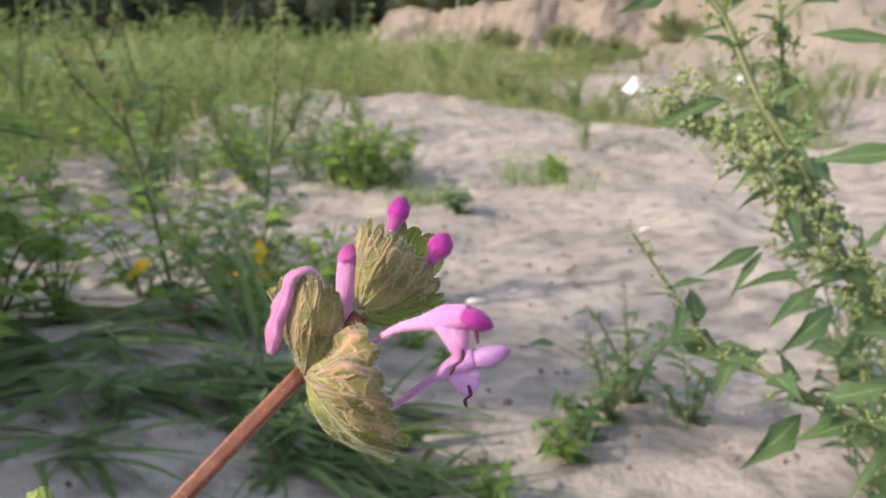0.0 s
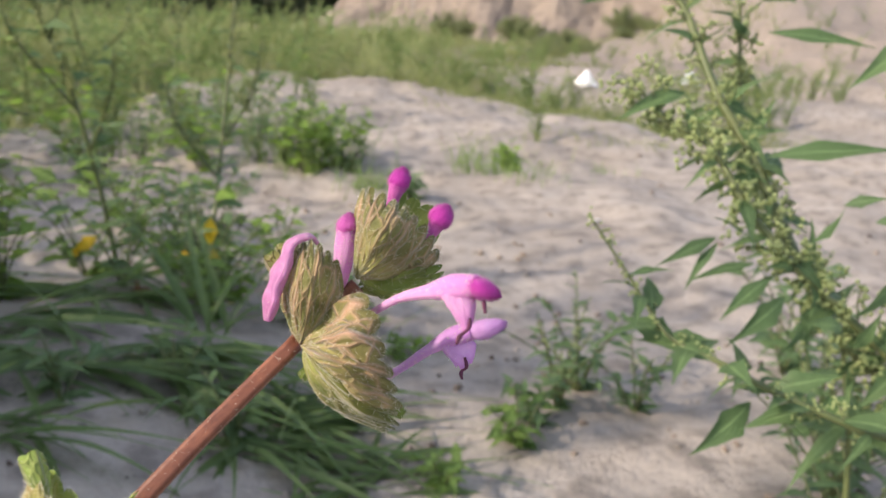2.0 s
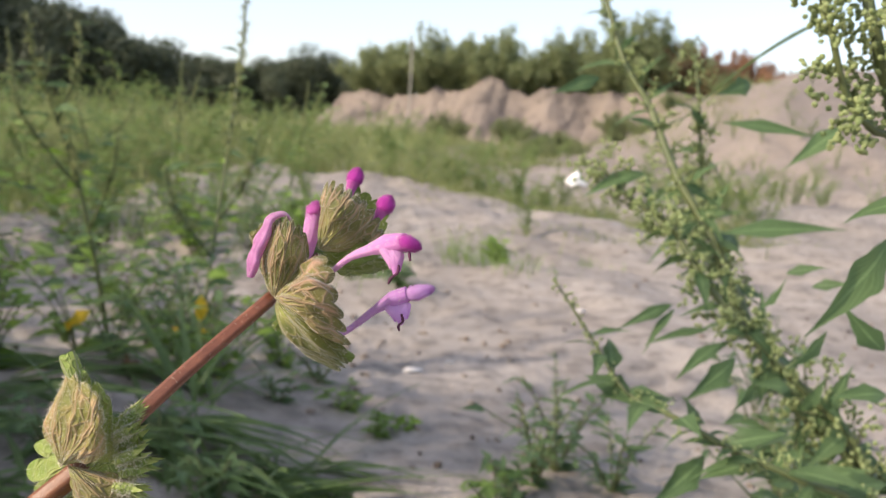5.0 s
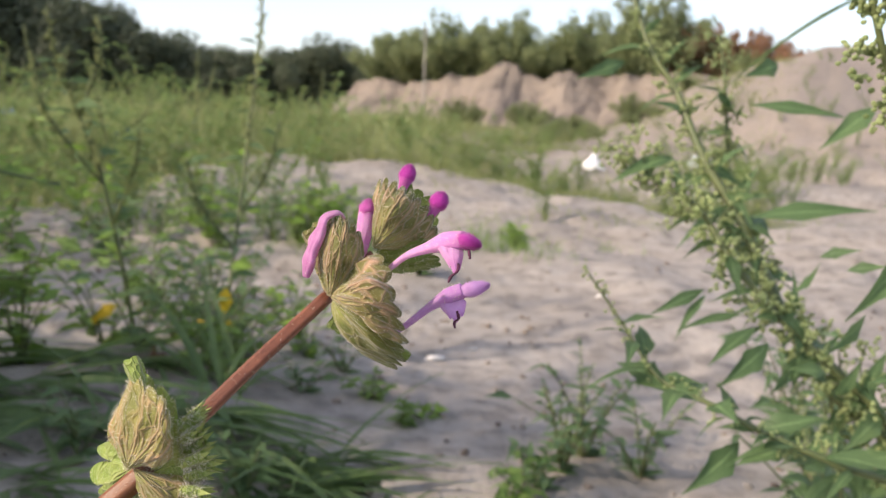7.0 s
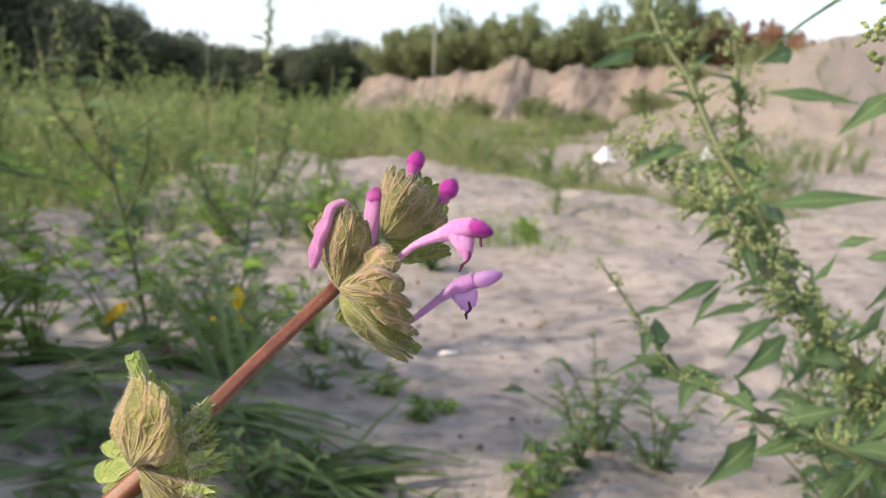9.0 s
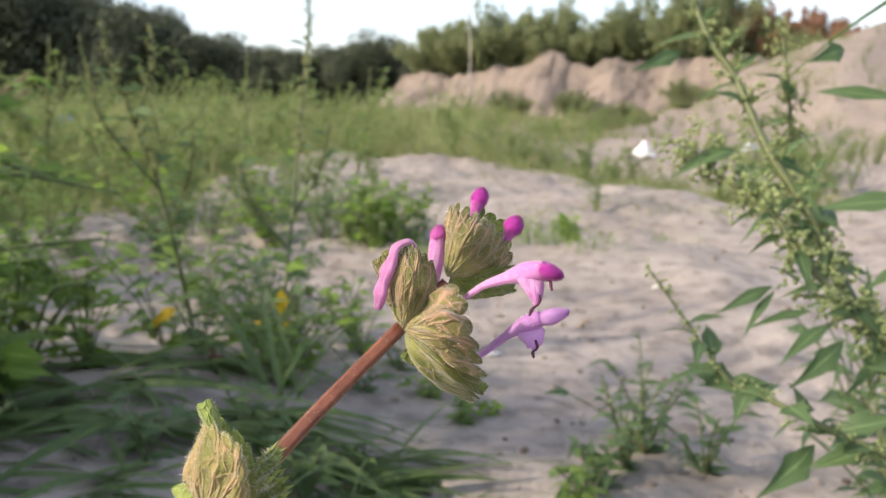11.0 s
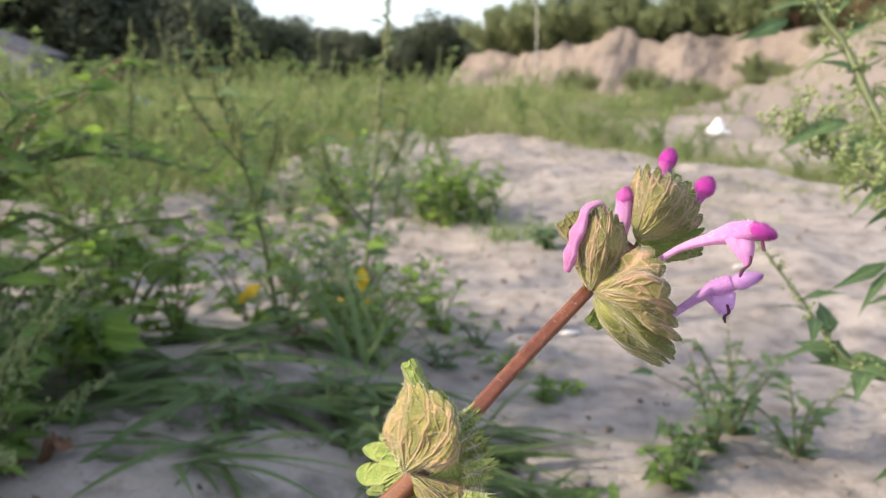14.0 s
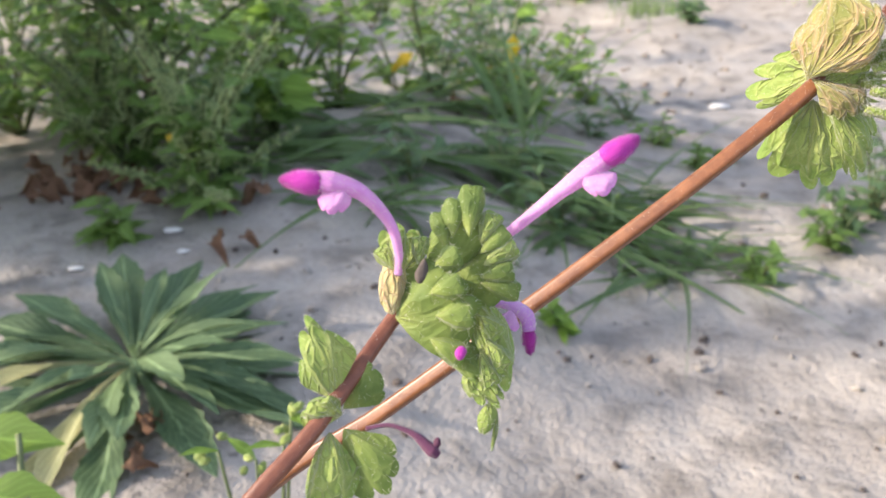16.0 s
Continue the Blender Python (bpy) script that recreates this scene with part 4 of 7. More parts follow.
def henbit_low():
    base = on_ground(-0.128, 0.030)
    root = thing("henbit_shoot", base, "short henbit shoot with green scalloped bracts and pink flowers", "wildflower", "henbit shoots")
    n4 = LOW @ Vector((-10.7, -13.7, 6.0))
    g = tube(glide([tuple(Vector(p) - Vector(base)) for p in (tuple(LOW @ Vector((2.2, 2.8, -0.6))), tuple(LOW @ Vector((0, 0, -0.5))), tuple(LOW @ Vector((-3.8, -5.4, 2.4))), tuple(LOW @ Vector((-7.0, -9.6, 4.4))), tuple(n4),
             tuple(LOW @ Vector((-16.5, -21.0, 7.0))), tuple(LOW @ Vector((-26.0, -36.0, 6.0))), (base[0], base[1], base[2] - 0.004))], 10), [0.00072, 0.00076, 0.0008, 0.00086, 0.0011, 0.0013], 14, 0.10)
    st = part("stem", g, STEM_RED, root, "square reddish-brown hairy stem")
    part("hair", hairs(g, 300, 0.0004, 3, fine=0.000010), HAIR, st)
    lofted(root, LOW, base, BRACT_GREEN, "bright green bract with rounded lobes", 100, 4, 0.2, 0.10, (4.0, 3.6, 0.5),
           [(2.7, 5.6, 0.0), (4.7, 7.1, 2.0), (6.2, 8.1, 2.4), (7.4, 8.1, 2.2), (7.9, 6.6, 1.6), (7.5, 5.1, 0.0)],
           [(3.7, 8.6, 0.0), (5.3, 9.6, 1.0), (6.7, 10.4, 1.2), (7.9, 9.9, 1.0), (9.0, 8.6, 0.6), (9.1, 7.6, 0.0)], 60)
    lofted(root, LOW, base, BRACT_GREEN, "green bract with rounded lobes", 100, 4, 0.18, 0.10, (4.5, 3.7, 0.8),
           [(7.5, 6.1, 0.0), (7.9, 5.7, 2.0), (7.9, 4.2, 2.4), (8.4, 3.2, 2.2), (7.0, 1.6, 0.5)],
           [(9.4, 7.4, 0.0), (10.0, 6.4, 0.8), (9.9, 5.0, 1.0), (10.2, 3.1, 0.8), (8.7, 1.0, 0.0)], 61)
    lofted(root, LOW, base, BRACT_GREEN, "dark green hooded bract with a pale edge", 110, 4, 0.1, 0.2, (0.5, 0.5, 0.5),
           [(0.5, 3.6, 0.0), (2.6, 3.3, 3.0), (3.5, 1.9, 3.6), (4.0, 0.4, 3.2), (2.0, -1.8, 1.6)],
           [(2.2, 6.1, 0.0), (5.1, 4.8, 2.0), (7.3, 2.8, 2.2), (7.8, 0.7, 1.6), (5.7, -3.6, 0.8)], 62)
    lofted(root, LOW, base, BRACT_TAN, "withered tan bract", 60, 4, 0.12, 0.3, (0.3, 0.8, 1.0),
           [(-1.1, 1.4, 0.6), (-0.4, 3.2, 2.0), (0.7, 3.5, 2.2), (1.4, 2.2, 1.0)],
           [(-1.0, 2.6, 0.6), (-0.5, 5.4, 1.0), (0.8, 6.0, 1.2), (1.5, 3.6, 0.6)], 63)
    lofted(root, LOW, base, BRACT_PALE, "small pale green lobed bract", 60, 4, 0.32, 0.2, (1.2, 4.4, 0.2),
           [(-0.0, 5.6, 0.0), (0.8, 6.6, 0.8), (1.8, 6.6, 0.8), (2.7, 5.4, 0.0)],
           [(-1.3, 7.1, 0.2), (0.4, 8.6, 0.5), (2.5, 7.9, 0.5), (3.3, 6.4, 0.0)], 64)
    lofted(root, LOW, base, BRACT_PALE, "pale green hanging bract", 80, 3, 0.14, 0.14, (7.0, 2.6, 0.2),
           [(9.5, 1.8, -0.3), (9.9, -0.7, 1.8), (8.4, -1.7, 2.0), (6.7, -0.8, 0.8)],
           [(10.8, -0.4, -0.3), (10.9, -3.8, 0.8), (9.8, -6.1, 1.0), (8.0, -4.6, 0.5)], 65)
    lofted(root, LOW, base, BRACT_GREEN, "dark green rounded lobe", 50, 3, 0.16, 0.2, (4.7, -1.3, 1.0),
           [(4.5, -3.3, 0.6), (6.5, -2.7, 2.0), (7.4, -2.2, 2.0), (7.0, -1.3, 0.8)],
           [(5.9, -4.1, 0.8), (7.8, -5.0, 1.4), (8.7, -4.0, 1.4), (8.3, -2.2, 0.6)], 66)
    lofted(root, LOW, base, BRACT_PALE, "pale crinkled lobe", 80, 4, 0.24, 0.3, (6.7, -3.6, 0.6),
           [(6.0, -5.4, 0.4), (7.2, -5.2, 1.2), (8.5, -5.2, 1.2), (9.0, -4.6, 0.4)],
           [(6.5, -5.8, 0.4), (7.7, -6.9, 0.8), (9.6, -7.1, 0.8), (9.9, -5.9, 0.2)], 67)
    lofted(root, LOW, base, BRACT_GREEN, "small drooping green lobe", 60, 3, 0.06, 0.12, (8.8, -6.9, 0.5),
           [(7.4, -8.1, 0.3), (8.1, -8.2, 1.0), (8.9, -8.2, 1.0), (9.8, -7.8, 0.3)],
           [(7.8, -9.5, 0.4), (8.1, -9.7, 0.8), (8.7, -9.6, 0.8), (9.3, -8.8, 0.4)], 68)
    lofted(root, LOW, base, BRACT_PALE, "narrow yellow-green lobe", 30, 2, 0.05, 0.08, (9.3, -7.0, 0.2),
           [(9.2, -8.9, 0.2), (9.6, -8.8, 0.6), (10.0, -8.7, 0.2)],
           [(8.9, -11.2, 0.2), (9.0, -11.3, 0.4), (9.2, -11.0, 0.2)], 69)
    lofted(root, LOW, base, BRACT_PALE, "pale green bract curled along the stem", 80, 4, 0.18, 0.12, (-4.6, -6.2, 3.0),
           [(-6.6, -5.8, 3.0), (-6.3, -4.0, 4.6), (-5.6, -2.7, 5.0), (-4.9, -1.8, 4.8), (-4.0, -2.4, 4.2), (-3.2, -3.7, 3.0)],
           [(-7.5, -4.7, 3.4), (-7.4, -2.9, 3.8), (-7.3, -0.8, 3.8), (-6.8, 0.8, 3.8), (-5.0, -0.3, 3.6), (-2.4, -2.0, 3.0)], 80)
    lofted(root, LOW, base, BRACT_PALE, "pale rounded bract", 60, 3, 0.14, 0.2, (-3.8, -7.4, 3.8),
           [(-5.5, -8.9, 3.6), (-5.9, -7.2, 5.0), (-5.1, -6.1, 5.0), (-4.1, -6.0, 3.8)],
           [(-7.2, -8.6, 3.6), (-7.0, -6.8, 4.2), (-5.2, -5.7, 4.2), (-3.8, -6.4, 3.6)], 81)
    lofted(root, LOW, base, BRACT_PALE, "bright green rounded bract", 80, 3, 0.1, 0.14, (-4.9, -8.9, 3.6),
           [(-6.6, -10.7, 3.2), (-5.6, -11.4, 5.0), (-3.9, -11.4, 5.2), (-2.9, -10.5, 4.0)],
           [(-7.1, -13.7, 3.2), (-6.2, -14.8, 4.0), (-3.8, -14.9, 4.0), (-2.2, -13.0, 3.4)], 82)
    lofted(root, LOW, base, BRACT_GREEN, "bright green scalloped bract", 80, 4, 0.14, 0.12, (-3.8, -8.7, 3.2),
           [(-4.2, -11.8, 2.8), (-2.2, -11.7, 4.0), (-1.2, -10.4, 4.2), (-1.3, -9.0, 3.0)],
           [(-3.0, -14.7, 2.8), (-0.2, -14.1, 3.5), (0.9, -11.7, 3.5), (0.2, -9.4, 3.0)], 83)
    lofted(root, LOW, base, BRACT_GREEN, "green bract behind the stem", 50, 3, 0.14, 0.12, (-4.0, -7.3, 2.0),
           [(-3.4, -4.2, 1.8), (-2.3, -4.5, 2.6), (-1.6, -5.5, 2.6), (-1.9, -7.1, 2.0)],
           [(-2.4, -3.2, 1.6), (-1.2, -3.6, 2.0), (-0.3, -5.6, 2.0), (-0.8, -7.0, 1.6)], 84)
    for k, (foot, tip, wide, mat) in enumerate((
            ((5.0, 6.6, 2.0), (4.2, 10.2, 1.6), 1.6, BRACT_GREEN),
            ((5.5, 7.6, 2.6), (5.9, 11.3, 2.4), 2.0, BRACT_GREEN),
            ((6.9, 7.6, 3.0), (7.3, 12.5, 2.8), 2.0, BRACT_GREEN),
            ((7.9, 7.1, 2.6), (9.4, 10.0, 2.2), 1.8, BRACT_PALE),
            ((7.9, 6.2, 2.6), (10.5, 8.5, 2.0), 1.9, BRACT_GREEN),
            ((8.1, 5.2, 2.8), (11.4, 7.0, 2.0), 1.8, BRACT_PALE),
            ((7.9, 4.2, 2.8), (11.1, 4.8, 2.4), 1.9, BRACT_GREEN),
            ((7.9, 3.7, 2.4), (11.7, 2.7, 1.8), 1.8, BRACT_GREEN),
            ((2.5, 5.2, 2.0), (2.8, 8.0, 1.6), 1.4, BRACT_PALE),
            ((1.3, 4.7, 2.4), (0.6, 8.5, 2.0), 1.4, BRACT_PALE),
            ((0.6, 4.7, 2.0), (-1.0, 7.0, 1.6), 1.6, BRACT_PALE),
            ((4.0, 5.2, 3.2), (6.4, 6.2, 4.0), 2.1, BRACT_GREEN),
            ((3.5, 2.8, 3.6), (6.6, 3.8, 4.4), 2.0, BRACT_GREEN),
            ((4.0, 0.9, 3.4), (7.6, 0.9, 3.6), 2.3, BRACT_GREEN),
            ((7.9, 0.8, 2.0), (9.9, -1.2, 2.0), 2.0, BRACT_PALE),
            ((8.4, -1.2, 2.0), (10.4, -4.2, 1.8), 2.0, BRACT_PALE),
            ((7.9, -2.2, 2.0), (9.2, -5.6, 1.8), 1.7, BRACT_PALE),
            ((3.5, -1.1, 2.4), (6.9, -3.1, 2.6), 2.0, BRACT_GREEN))):
        lobe(root, LOW, base, mat, foot, tuple(f + 0.93 * (t - f) for f, t in zip(foot, tip)), 1.22 * wide, 120 + k)
    corolla(root, LOW, base, [(0.8, 4.4, 1.8), (0.9, 6.2, 2.6), (0.2, 8.8, 4.0), (-2.0, 11.2, 5.8), (-4.4, 11.9, 6.4), (-5.6, 12.0, 6.5)], [0.36, 0.38, 0.45, 0.62, 1.0, 0.8],
            ((-6.5, 12.05, 6.5), (-1, 0.08, 0), 3.8, 1.9, 2.1), None, seed=21)
    lip(root, LOW, base, PETAL, (-3.2, 11.9, 6.6), [(-2.6, 10.4, 6.2), (-3.6, 10.0, 7.6), (-4.8, 10.0, 7.6), (-5.6, 11.0, 6.6)], [(-3.0, 10.0, 6.2), (-3.8, 9.5, 6.8), (-4.8, 9.6, 6.8), (-5.6, 10.5, 6.4)], 27)
    corolla(root, LOW, base, [(10.2, 7.7, -1.0), (12.4, 9.5, 0.0), (15.2, 11.8, 1.2), (17.4, 13.4, 1.8), (18.8, 14.4, 2.1)], [0.42, 0.5, 0.65, 0.95, 0.9],
            ((19.8, 15.1, 2.3), (0.83, 0.55, 0.1), 4.0, 2.1, 2.2), None, seed=22)
    lip(root, LOW, base, PETAL, (16.8, 13.0, 2.4), [(16.6, 11.8, 2.0), (17.8, 11.6, 3.4), (19.0, 12.2, 3.4), (19.6, 13.6, 2.4)], [(17.2, 11.5, 1.8), (18.1, 11.1, 2.6), (19.2, 11.7, 2.6), (19.8, 13.0, 2.2)], 28)
    corolla(root, LOW, base, [(9.6, 1.6, -3.2), (11.0, 1.4, -3.0), (12.4, 0.4, -3.0), (12.7, -1.0, -3.0)], [0.4, 0.55, 0.72, 0.6], ((12.7, -1.9, -3.0), (0.05, -1, 0), 2.2, 1.05, 1.1),
            [((11.0, 1.0, -2.4), (-0.3, -1, 0.3), (0, 0, 1), 1.8, 50)], PETAL_LILAC, HOOD, [[(9.9, 0.6, -2.4), (9.7, 0.2, -2.3)]], 23)
    g = tube(glide([(-1.8, -8.6, 3.6), (0.2, -8.3, 3.8), (2.2, -9.0, 4.0), (3.6, -10.2, 4.1), (4.3, -10.8, 4.1)], 8), [0.2, 0.2, 0.24, 0.42, 0.62, 0.36], 10)
    b = part("flower", moved(g, LOW, base), PETAL_DULL, root, "withered purple flower tube")
    part("style", moved(blob((4.2, -9.7, 4.2), (0.2, 1, 0), 1.0, 0.6, None, 7, 5, 0, 0.15, 5), LOW, base), STYLE, b)
    g = blob((2.9, 4.7, 3.8), (0.25, 1, 0.1), 2.2, 0.9, None, 9, 7, 0.2, 0.2, 9)
    part("style", moved(g, LOW, base), CRUMB, root, "withered dark flower remnant between bracts")
    g = blob((6.2, -2.3, 3.0), (0.3, 1, 0.2), 1.3, 1.0, None, 10, 8, 0, 0.05, 6)
    part("bud", moved(g, LOW, base), HOOD, root, "small magenta bud between bracts")


henbit_tall()
henbit_low()

# ---------------------------------------------------------------- leaf shapes
GOOSE_LEAF = [leaf_mesh("goosefoot_leaf", GOOSE, width=w, fold=0.3, droop=d, teeth=te, tooth=0.10, wave=0.10, peak=0.35, tip=1.2)
              for w, d, te in ((0.36, 0.25, 4), (0.26, 0.45, 0), (0.42, 0.3, 5), (0.20, 0.55, 0))]
DARK_LEAF = [leaf_mesh("bush_leaf", DARKLEAF, width=w, fold=0.22, droop=d, teeth=te, tooth=0.26, wave=0.22, peak=0.38, tip=1.0, rows=20)
             for w, d, te in ((0.46, 0.30, 5), (0.38, 0.5, 5), (0.55, 0.25, 4))]
LIME_LEAF = [leaf_mesh("lime_leaf", LIMELEAF, width=w, fold=0.2, droop=0.2, teeth=te, tooth=0.1, wave=0.1, peak=0.45, tip=0.9) for w, te in ((0.6, 5), (0.4, 0))]
YELLOW_LEAF = [leaf_mesh("yellow_leaf", YELLOW, width=0.5, fold=0.3, droop=0.3, teeth=4, tooth=0.1, wave=0.2, peak=0.4, tip=1.0)]
ROSETTE_LEAF = [leaf_mesh("rosette_leaf", GREYLEAF, width=w, fold=f, droop=d, teeth=9, tooth=0.11, wave=0.36, peak=0.66, tip=0.55, rows=36, foot=1.1)
                for w, d, f in ((0.20, 0.26, 0.1), (0.17, 0.45, 0.3), (0.22, 0.18, -0.1))]
FADED_LEAF = [leaf_mesh("faded_leaf", FADED, width=0.15, fold=0.5, droop=0.5, teeth=6, tooth=0.1, wave=0.3, peak=0.7, tip=0.5, rows=20, foot=1.2)]
DEAD_LEAF = [leaf_mesh("dead_leaf", DEAD, width=w, fold=0.9, droop=0.8, teeth=5, tooth=0.25, wave=0.8, peak=0.45, tip=0.8, twist=1.2, rows=18) for w in (0.75, 0.55)]
GRASS_BLADE = [leaf_mesh("grass_blade", BLADE, width=w, fold=0.5, droop=d, peak=0.3, tip=1.3, rows=16, twist=tw)
               for w, d, tw in ((0.055, 0.55, 0.5), (0.042, 0.35, -0.6), (0.065, 0.75, 0.3), (0.048, 0.2, 0.8))]


def seed_spike(root, line, base, start, size, per_cm, seed, mat=GOOSE_SEED, label="dense pale green seed clusters", spread=1.0):
    """Clusters of small round seeds along the upper part of a shoot."""
    r = np.random.default_rng(seed)
    pts = np.asarray(line, float) - np.array(base)
    lens = np.r_[0, np.cumsum(np.linalg.norm(np.diff(pts, axis=0), axis=1))]
    whole = lens[-1]
    grains = []
    for s in np.arange(start * whole, whole, 0.01 / per_cm):
        c = np.array([np.interp(s, lens, pts[:, k]) for k in range(3)])
        fade = 1.0 - 0.55 * (s / whole - start) / (1 - start + 1e-6)
        way = r.normal(0, 1, 3)
        way[2] = abs(way[2]) * 0.6
        way /= np.linalg.norm(way)
        hub = c + way * size * 1.3 * fade * spread * r.uniform(0.3, 1.2)
        for _ in range(r.integers(5, 9)):
            o = hub + r.normal(0, 0.55 * size * fade, 3)
            grains.append(blob(o, r.normal(0, 1, 3), size * fade * r.uniform(0.6, 1.0), size * fade * r.uniform(0.55, 0.85), None, 5, 3))
    tagged(part("seed_head", join(*grains), mat, root, label), kind="stuff")


def seed_clumps(root, line, base, first, last, step, grain, twig, seed, mat=GOOSE_SEED, leafy_=0.0, leaf_size=0.012, wide=1.0):
    """Short side twigs along a shoot, each ending in tight round clusters of seeds, some with a small leaf."""
    r = np.random.default_rng(seed)
    pts = np.asarray(line, float) - np.array(base)
    lens = np.r_[0, np.cumsum(np.linalg.norm(np.diff(pts, axis=0), axis=1))]
    grains, twigs = [], []
    for k, s in enumerate(np.arange(first * lens[-1], last * lens[-1], step)):
        s = s + r.normal(0, 0.25 * step)
        c = np.array([np.interp(s, lens, pts[:, q]) for q in range(3)])
        along = np.array([np.interp(s + 0.003, lens, pts[:, q]) for q in range(3)]) - c
        along /= np.linalg.norm(along) + 1e-9
        a = 2.4 * k + r.normal(0, 0.4)
        side = np.cross(along, (math.cos(a), math.sin(a), 0.3))
        side /= np.linalg.norm(side) + 1e-9
        taper = 1.0 - 0.6 * s / lens[-1]
        end = c + (side * 0.8 + along * 0.7) * twig * taper * r.uniform(0.4, 1.3)
        twigs.append(tube(glide([c, c + (end - c) * 0.5 + along * 0.1 * twig, end], 3), [0.00045, 0.0003], 5))
        for f in ((1.0,) if twig * taper < 0.006 else (0.45, 0.75, 1.0)):
            hub = c + (end - c) * f + r.normal(0, 0.5 * grain, 3)
            for _ in range(int(r.integers(5, 10))):
                o = hub + r.normal(0, 0.75 * grain * wide, 3)
                grains.append(blob(o, r.normal(0, 1, 3), grain * r.uniform(0.6, 1.0), grain * r.uniform(0.6, 0.9), None, 6, 4))
        if r.random() < leafy_:
            way = side + along * 0.5 + np.array((0, 0, r.uniform(-0.4, 0.2)))
            share("leaf", GOOSE_LEAF[r.integers(4)], aim(c, way, (r.uniform(-0.4, 0.4), -0.5, 1), leaf_size * r.uniform(0.6, 1.3), r.uniform(-0.5, 0.5)), root)
    tagged(part("branchwork", join(*twigs), STEM_GREEN, root, "short green side twigs"), kind="stuff")
    tagged(part("seed_head", join(*grains), mat, root, "knobbly pale green seed clusters"), kind="stuff")


def stems(root, base, lines, mat, label="", n=8):
    for pts, radii in lines:
        part("stem", tube(glide([tuple(Vector(p) - Vector(base)) for p in pts], 6), radii, n), mat, root, label)


def scatter_leaves(root, base, pts, meshes, count, size, seed, name="leaf", out=0.8, lift=0.25, first=0.0, last=1.0, pool=None):
    """Leaves set round a shoot; on plants far off they are joined into one foliage mesh."""
    r = np.random.default_rng(seed)
    line = glide(pts, 8)
    k = len(line)
    far = []
    for i in range(count):
        f = first + (last - first) * (i + r.uniform(0.2, 0.8)) / count
        j = min(int(f * (k - 1)), k - 2)
        p = line[j] + (line[j + 1] - line[j]) * (f * (k - 1) - j)
        a = 2.4 * i + r.uniform(-0.5, 0.5)
        along = (line[j + 1] - line[j]) / np.linalg.norm(line[j + 1] - line[j])
        way = np.array((math.cos(a), math.sin(a), 0)) * out + along * lift + np.array((0, 0, r.uniform(-0.2, 0.3)))
        mesh = meshes[r.integers(len(meshes))]
        m = aim(Vector(p) - Vector(base), way, (r.uniform(-0.4, 0.4), r.uniform(-0.6, 0.1), 1), size * r.uniform(0.6, 1.25), r.uniform(-0.5, 0.5))
        if base[1] > 0.95:
            far.append((mesh, m))
        else:
            share(name, mesh, m, root)
    if pool is None:
        foliage(root, far)
    else:
        pool += far


def foliage(root, far):
    """Far leaves, joined by their shape."""
    for mesh in {id(q): q for q, _ in far}.values():
        bm = bmesh.new()
        for q, m in far:
            if q == mesh:
                old = len(bm.verts)
                bm.from_mesh(mesh)
                bm.verts.ensure_lookup_table()
                bmesh.ops.transform(bm, matrix=m, verts=bm.verts[old:])
        me = bpy.data.meshes.new("foliage")
        bm.to_mesh(me)
        bm.free()
        me.materials.append(mesh.materials[0])
        ob = new("foliage", me)
        ob.parent = root
        tagged(ob, kind="stuff")


